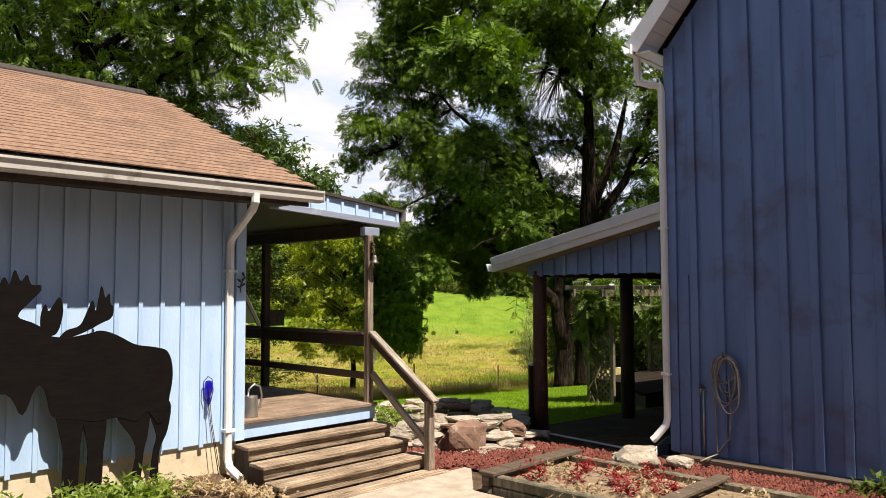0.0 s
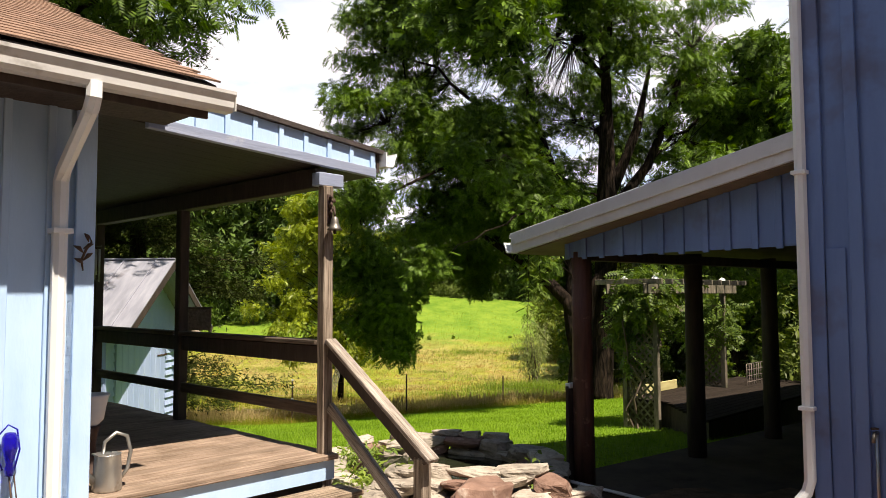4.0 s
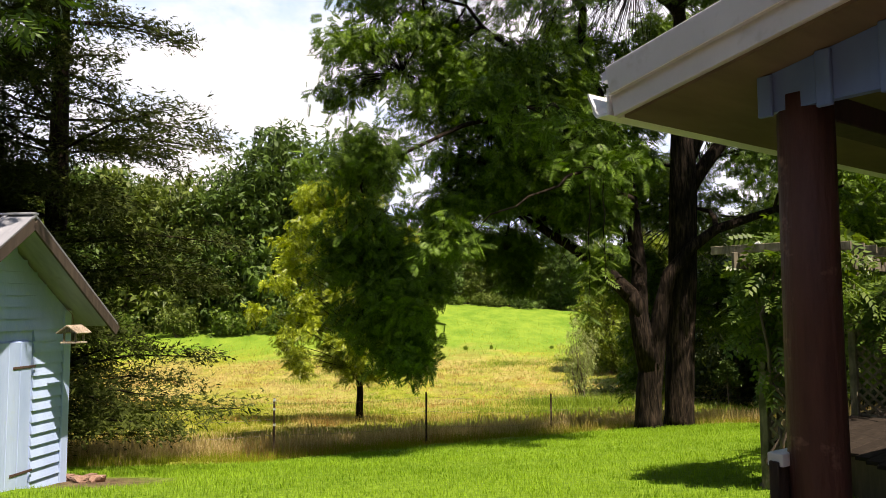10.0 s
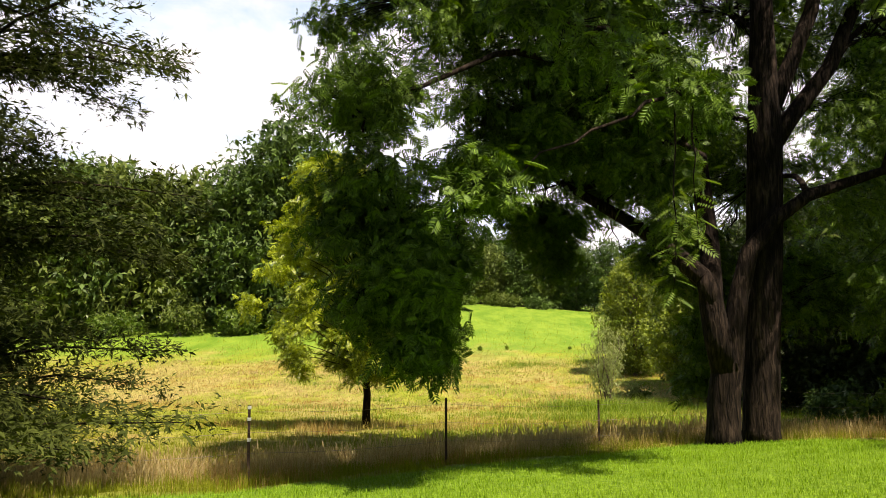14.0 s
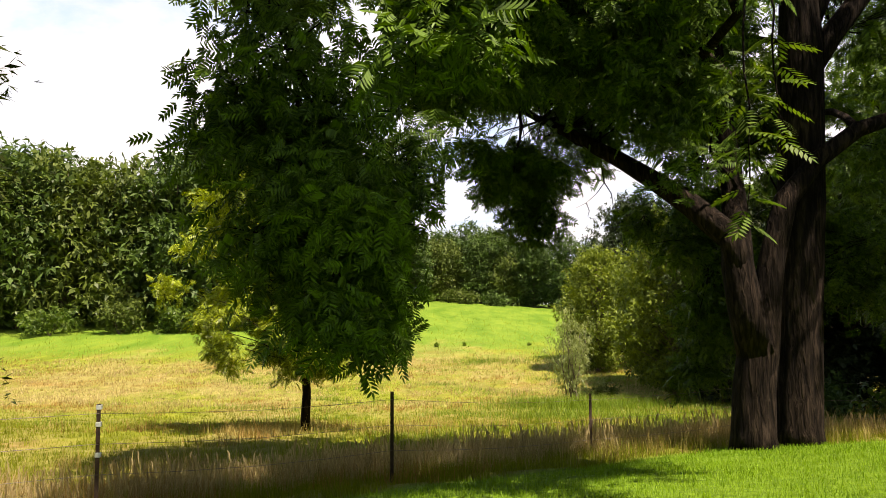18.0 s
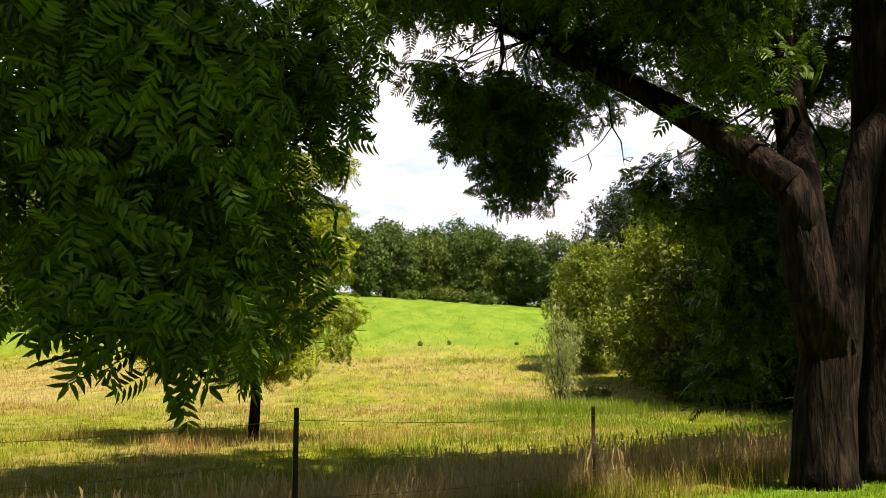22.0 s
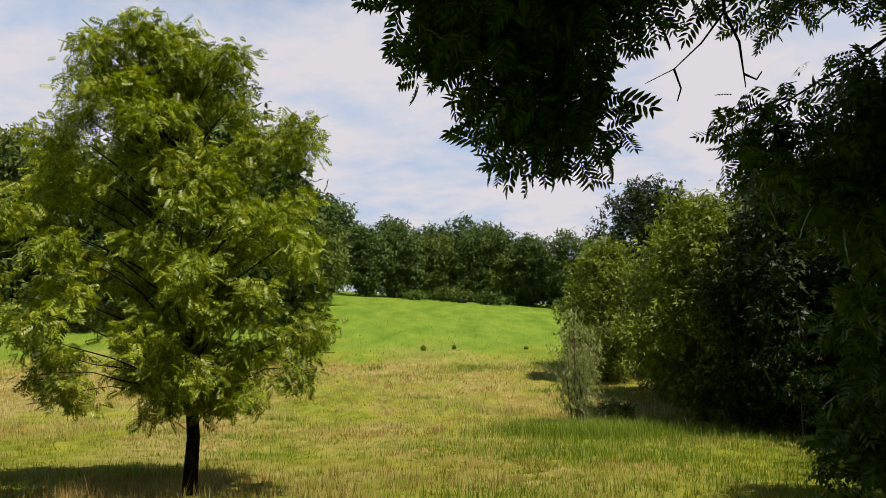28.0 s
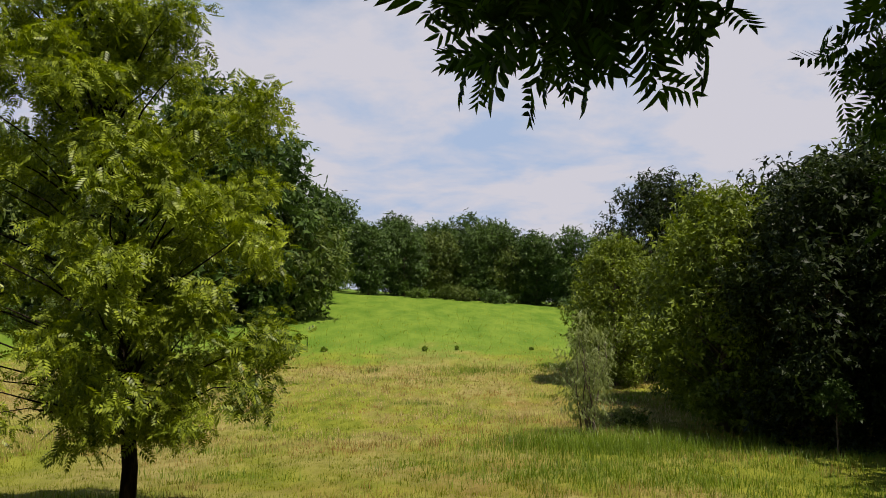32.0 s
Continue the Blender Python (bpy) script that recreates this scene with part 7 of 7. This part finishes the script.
def build_shrub(name, label, at, r, h, mat, seed, size=1.4, n=46):
    rng = np.random.RandomState(seed)
    x, y = at
    sh = thing(name, label, "shrub", Matrix.Translation((x, y, float(height(x, y)) - 0.05)))
    lumps = [((rng.uniform(-0.5, 0.5) * r, rng.uniform(-0.5, 0.5) * r, h * rng.uniform(0.3, 0.75)), (r * 0.6, r * 0.6, h * 0.32), n // 4) for _ in range(5)]
    for k, (c, rr, m) in enumerate(lumps):
        part("stem", Shape().tube(limb_path((0.05 * k, 0, 0), c, 0.05, 4, 0.2, k), [0.03, 0.026, 0.02, 0.014, 0.006], 5, cap=False), M["bark_thin"], sh)
    t, m = tuft_points(rng, lumps)
    part("crown", quads_mesh("crown", crown_quads(rng, t, m, SIMPLE, 12, 0.18 * r, size), M[mat]), None, sh)


for k, (x, y, r, h, mat, sz) in enumerate((
        (-27, 112, 3.0, 4.0, "leaf_bush", 2.4), (-34, 110, 3.2, 4.0, "leaf_bush", 2.4), (-41, 109, 3.2, 4.6, "leaf_wood_light", 2.4), (-21, 116, 2.4, 3.0, "leaf_bush", 2.2),
        (-49, 108, 3.2, 4.0, "leaf_bush", 2.4), (16.5, 50, 1.6, 1.6, "leaf_wood", 1.5), (17.5, 53, 1.8, 1.8, "leaf_wood", 1.5), (-4.5, 168, 2.6, 1.6, "leaf_bush", 2.2), (1.0, 170, 3.0, 3.4, "leaf_wood_light", 2.2), (4.6, 169, 2.6, 3.8, "leaf_wood_light", 2.2), (9.5, 166, 3.2, 2.6, "leaf_wood", 2.2), (24, 158, 4.0, 2.4, "leaf_wood", 2.2),
        # last two of this row: leaf colour lightened to stand for sunlight
        (10.5, 33, 1.3, 1.6, "leaf_bush", 1.0), (12.5, 30, 1.5, 1.8, "leaf_wood", 1.1), (9.0, 23, 1.2, 1.7, "leaf_bush", 0.9), (10.5, 20.5, 1.5, 2.6, "leaf_bush", 1.0), (12.8, 24.5, 1.9, 3.4, "leaf_wood_light", 1.2), (11.5, 17.5, 1.6, 3.0, "leaf_wood", 1.1), (8.3, 19.8, 1.5, 3.2, "leaf_wood_light", 0.8), (9.8, 21.4, 1.6, 3.8, "leaf_sunlit", 0.8),
        (-1.45, 99.6, 0.26, 0.75, "weed_tall", 0.5), (1.7, 100.5, 0.2, 0.45, "weed_tall", 0.5), (-16.5, 99, 0.3, 0.6, "weed_tall", 0.7), (-11, 98.5, 0.28, 0.5, "weed_tall", 0.7), (9.0, 101, 0.22, 0.4, "weed_tall", 0.5), (-13.6, 98, 0.25, 0.5, "weed_tall", 0.7),
        (8.6, 62.5, 1.2, 1.3, "leaf_willow", 0.6), (9.8, 63.5, 1.1, 1.0, "leaf_bush", 0.6))):
    build_shrub("shrub", "leafy green shrub at the meadow's edge" if y < 95 else "small dark bush on the open hillside", (x, y), r, h, mat, 80 + k, sz)

# ---- grass ----


def build_grass():
    rng = np.random.RandomState(51)
    blade = np.array([[[0, -0.5, 0], [0, 0.5, 0], [0.18, 0.22, 0.62], [0.18, -0.18, 0.62]], [[0.18, -0.18, 0.62], [0.18, 0.22, 0.62], [0.46, 0.02, 1.0], [0.46, -0.02, 1.0]]])

    single = np.array([[[0, -0.5, 0], [0, 0.5, 0], [0.40, 0.05, 1.0], [0.40, -0.05, 1.0]]])

    def blades(x, y, h, w, lean, shape=blade):
        n = len(x)
        a = rng.uniform(0, 6.28, n)
        ca, sa = np.cos(a), np.sin(a)
        z = height(x, y) - 0.02
        b = shape[None] * np.stack([h * lean, w, h], -1)[:, None, None, :]
        px = b[..., 0] * ca[:, None, None] - b[..., 1] * sa[:, None, None] + x[:, None, None]
        py = b[..., 0] * sa[:, None, None] + b[..., 1] * ca[:, None, None] + y[:, None, None]
        return np.stack([px, py, b[..., 2] + z[:, None, None]], -1).reshape(-1, 4, 3)

    # lawn: short blades, thinning with distance from the path
    n = 330000
    x, y = rng.uniform(-8, 9, n), rng.uniform(11.5, 28.5, n)
    ok = (y < lawn_edge(x) + rng.normal(0, 0.12, n)) & ~(((x - 0.02) / 1.25) ** 2 + ((y - 11.45) / 1.75) ** 2 < 1)
    ok &= ~(np.hypot((x + 4.6) / 1.3, (y - 17.6) / 1.0) < 0.75)
    cu, cv = x * math.cos(radians(39)) + y * math.sin(radians(39)), -x * math.sin(radians(39)) + y * math.cos(radians(39))
    ok &= ~((cv < 8.4) & (cu > 8.0))
    hu, hv = x * math.cos(radians(46)) + y * math.sin(radians(46)), -x * math.sin(radians(46)) + y * math.cos(radians(46))
    ok &= ~((hu < 6.05) & (hv < 12.5)) & ~((hv + 0.35 * (hu - 7) < 7.5) & (hu > 6.0))
    x, y = x[ok], y[ok]
    q = blades(x, y, rng.uniform(0.035, 0.085, len(x)), rng.uniform(0.006, 0.012, len(x)), rng.uniform(0.3, 1.6, len(x)), single)
    solo("lawn_grass", quads_mesh("lawn_grass", q, M["grass_lawn"]), None, "short bright green mown lawn grass", "grass", kind="stuff")

    # meadow: stems stand in tufts; straw by the fence, green, rust and gold in drifts beyond
    def tufted(n, x, y, spread):
        k = 7
        cx, cy = np.repeat(x, k), np.repeat(y, k)
        near = spread * (1 + (cy - 20) / 30)
        return cx + rng.normal(0, 1, n * k) * near, cy + rng.normal(0, 1, n * k) * near * 0.6, np.repeat(rng.uniform(0.55, 1.25, n), k)

    n = 52000
    y = 20 + 70 * rng.uniform(0, 1, n) ** 1.9
    x = rng.uniform(-1, 1, n) * (7 + 0.52 * (y - 12)) + 0.3
    ok = y - lawn_edge(x) + rng.normal(0, 0.25, n) > 0.3
    x, y = x[ok], y[ok]
    cdrift = np.array([1.1 * noise.noise((a * 0.10, b * 0.13, 5.0)) + 0.9 * noise.noise((a * 0.42, b * 0.34, 2.0)) + 0.5 * noise.noise((a * 1.7, b * 1.3, 8.0)) for a, b in zip(x, y)])
    ctint = np.array([noise.noise((a * 0.16, b * 0.22, 31.0)) + 0.5 * noise.noise((a * 0.6, b * 0.8, 3.0)) for a, b in zip(x, y)])
    cdrift, ctint = np.repeat(cdrift, 7), np.repeat(ctint, 7)
    x, y, vigour = tufted(len(x), x, y, 0.07)
    m = len(x)
    past = y - lawn_edge(x)
    fringe = smoothstep(5.5, 3.0, past + 1.2 * ctint) * (0.05 + 0.95 * smoothstep(1.2, 2.8, past))
    lush = smoothstep(4, 7, past) * (1 - smoothstep(46, 58, y))
    dry = (cdrift + 1.1 * fringe - 0.42 * lush + 0.45 * smoothstep(54, 66, y) + rng.normal(0, 0.16, m)) > 0.05
    rust_band = smoothstep(32, 36, y) * (1 - smoothstep(41, 47, y))
    rusty = dry & (1.3 * ctint + 0.35 * rust_band + rng.normal(0, 0.14, m) > 0.26 + 0.6 * fringe)
    straw = dry & ~rusty & ((fringe > 0.35) | (y > 58)) & (rng.uniform(0, 1, m) < 0.85)
    tall = rng.uniform(0.16, 0.44, m) * vigour * (0.85 + 0.4 * np.clip(cdrift, -1, 1)) * (0.8 + 0.4 * fringe) * np.where(y > 45, 0.8, 1.0)
    tall *= np.where(dry, 1.0, 0.72)
    tall *= np.where(rng.uniform(0, 1, m) < 0.05, 1.6, 1.0)
    wide = rng.uniform(0.005, 0.012, m) * (1 + (y - 20) / 30)
    for name, mask, mat, label in (("dry_grass", dry & ~rusty & ~straw, "grass_dry", "tall golden meadow grass"), ("straw_grass", straw, "grass_straw", "pale straw-coloured seeding meadow grass"), ("rusty_grass", rusty, "grass_red", "rust-tinted seeding meadow grass"), ("green_grass", ~dry, "grass_green", "soft green meadow grass")):
        close = mask & (y < 31)
        far = mask & (y >= 31)
        q = np.concatenate([blades(x[close], y[close], tall[close], wide[close], rng.uniform(0.2, 1.3, close.sum())), blades(x[far], y[far], tall[far], wide[far] * 1.2, rng.uniform(0.3, 1.8, far.sum()), single)])
        solo(name, quads_mesh(name, q, M[mat]), None, label, "grass", kind="stuff")
    # a deep feathery fringe along the fence, with seed heads on its tallest stems
    n = 15000
    x = rng.uniform(-12, 15, n)
    y = lawn_edge(x) + rng.uniform(0, 1, n) ** 1.2 * 5.5 + rng.normal(0, 0.15, n)
    ok = (y > lawn_edge(x) + 0.1) & (np.abs(x) < 8 + 0.5 * (y - 16))
    x, y = x[ok], y[ok]
    drift = np.repeat(np.array([noise.noise((a * 0.5, b * 0.45, 12.0)) + 0.6 * noise.noise((a * 1.9, b * 1.6, 4.0)) for a, b in zip(x, y)]), 7)
    x, y, vigour = tufted(len(x), x, y, 0.05)
    m = len(x)
    past = y - lawn_edge(x)
    # green in place of straw near the lawn stands for the walnut's shade
    pick = drift + rng.normal(0, 0.22, m) - 0.80 + 1.35 * smoothstep(0.9, 2.4, past) - 0.45 * smoothstep(4.2, 5.6, past)
    tall = rng.uniform(0.20, 0.46, m) * vigour * (0.85 + 0.4 * np.clip(drift, -1, 1)) * (0.45 + 0.55 * smoothstep(0.4, 2.2, past))
    turn = rng.uniform(0, 1, m)
    straw = pick > -0.05
    for name, mask, mat, label in (("fringe_grass", straw & ((turn > 0.12) | (past < 1.8)), "grass_straw", "pale feathery seeding grass along the fence"), ("fringe_stems", straw & (turn <= 0.12) & (past >= 1.8), "grass_red", "brown dead stems among the fence grass"), ("fringe_weeds", ~straw, "grass_green", "green grass and weeds along the fence")):
        q = [blades(x[mask], y[mask], tall[mask], rng.uniform(0.005, 0.011, mask.sum()), rng.uniform(0.1, 1.0, mask.sum()))]
        if mat == "grass_straw":
            head = mask & (rng.uniform(0, 1, m) < 0.22)
            plume = np.array([[[0, -0.5, 0.62], [0.03, 0.0, 0.72], [0.09, 0.5, 1.0], [0.02, -0.1, 0.9]]])
            q.append(blades(x[head], y[head], tall[head] * 1.25, rng.uniform(0.02, 0.035, head.sum()), rng.uniform(0.3, 1.2, head.sum()), plume))
            q.append(blades(x[head], y[head], tall[head] * 1.2, rng.uniform(0.003, 0.005, head.sum()), rng.uniform(0.1, 0.6, head.sum()), single))
        solo(name, quads_mesh(name, np.concatenate(q), M[mat]), None, label, "grass", kind="stuff")
    # rank green weeds round the willow and a dark patch on the slope
    for c, sp, m, hh in (((6.9, 57.0), (2.4, 1.5), 4200, 0.85), ((4.7, 87.3), (3.2, 1.2), 1500, 0.6), ((5.2, 50.5), (2.4, 2.0), 3600, 0.42), ((13, 55), (3.5, 2.5), 3500, 0.45), ((11, 46), (3.0, 2.0), 2400, 0.35)):
        x, y = rng.normal(c[0], sp[0], m), rng.normal(c[1], sp[1], m)
        q = blades(x, y, rng.uniform(0.4, 1.0, m) * hh, rng.uniform(0.012, 0.03, m), rng.uniform(0.3, 1.6, m))
        solo("weed_patch", quads_mesh("weed_patch", q, M["weed_tall"]), None, "rank dark green weeds in the meadow", "weeds", kind="stuff")
    spots = []
    for k in range(46):
        cx, cy = rng.uniform(-16, 16), rng.uniform(34, 92)
        m = 260
        x, y = rng.normal(cx, rng.uniform(0.5, 1.6), m), rng.normal(cy, rng.uniform(0.3, 0.7), m)
        spots.append(blades(x, y, rng.uniform(0.15, 0.42, m), rng.uniform(0.012, 0.03, m), rng.uniform(0.3, 1.5, m), single))
    solo("meadow_weeds", quads_mesh("meadow_weeds", np.concatenate(spots), M["weed_tall"]), None, "scattered low green weeds among the dry grass", "weeds", kind="stuff")
    # tufts farther up
    n = 60000
    y = 78 + 90 * rng.uniform(0, 1, n)
    x = rng.uniform(-1, 1, n) * (40 + 0.2 * y)
    ok = rng.uniform(0, 1, n) < np.clip(1.3 - (y - 78) / 60, 0.12, 1)
    x, y = x[ok], y[ok]
    green = y > 96 + 0.1 * x + rng.normal(0, 5, len(x))
    keep = ~green | (rng.uniform(0, 1, len(x)) < 0.4)
    x, y, green = x[keep], y[keep], green[keep]
    for name, mask, mat, label in (("hill_grass", green, "grass_green", "green pasture grass on the hill"), ("slope_grass", ~green, "grass_dry", "dry grass on the lower slope")):
        q = blades(x[mask], y[mask], rng.uniform(0.10, 0.26, mask.sum()), rng.uniform(0.04, 0.10, mask.sum()), rng.uniform(0.5, 2.5, mask.sum()), single)
        solo(name, quads_mesh(name, q, M[mat]), None, label, "grass", kind="stuff")


build_grass()
build_shingles(house)
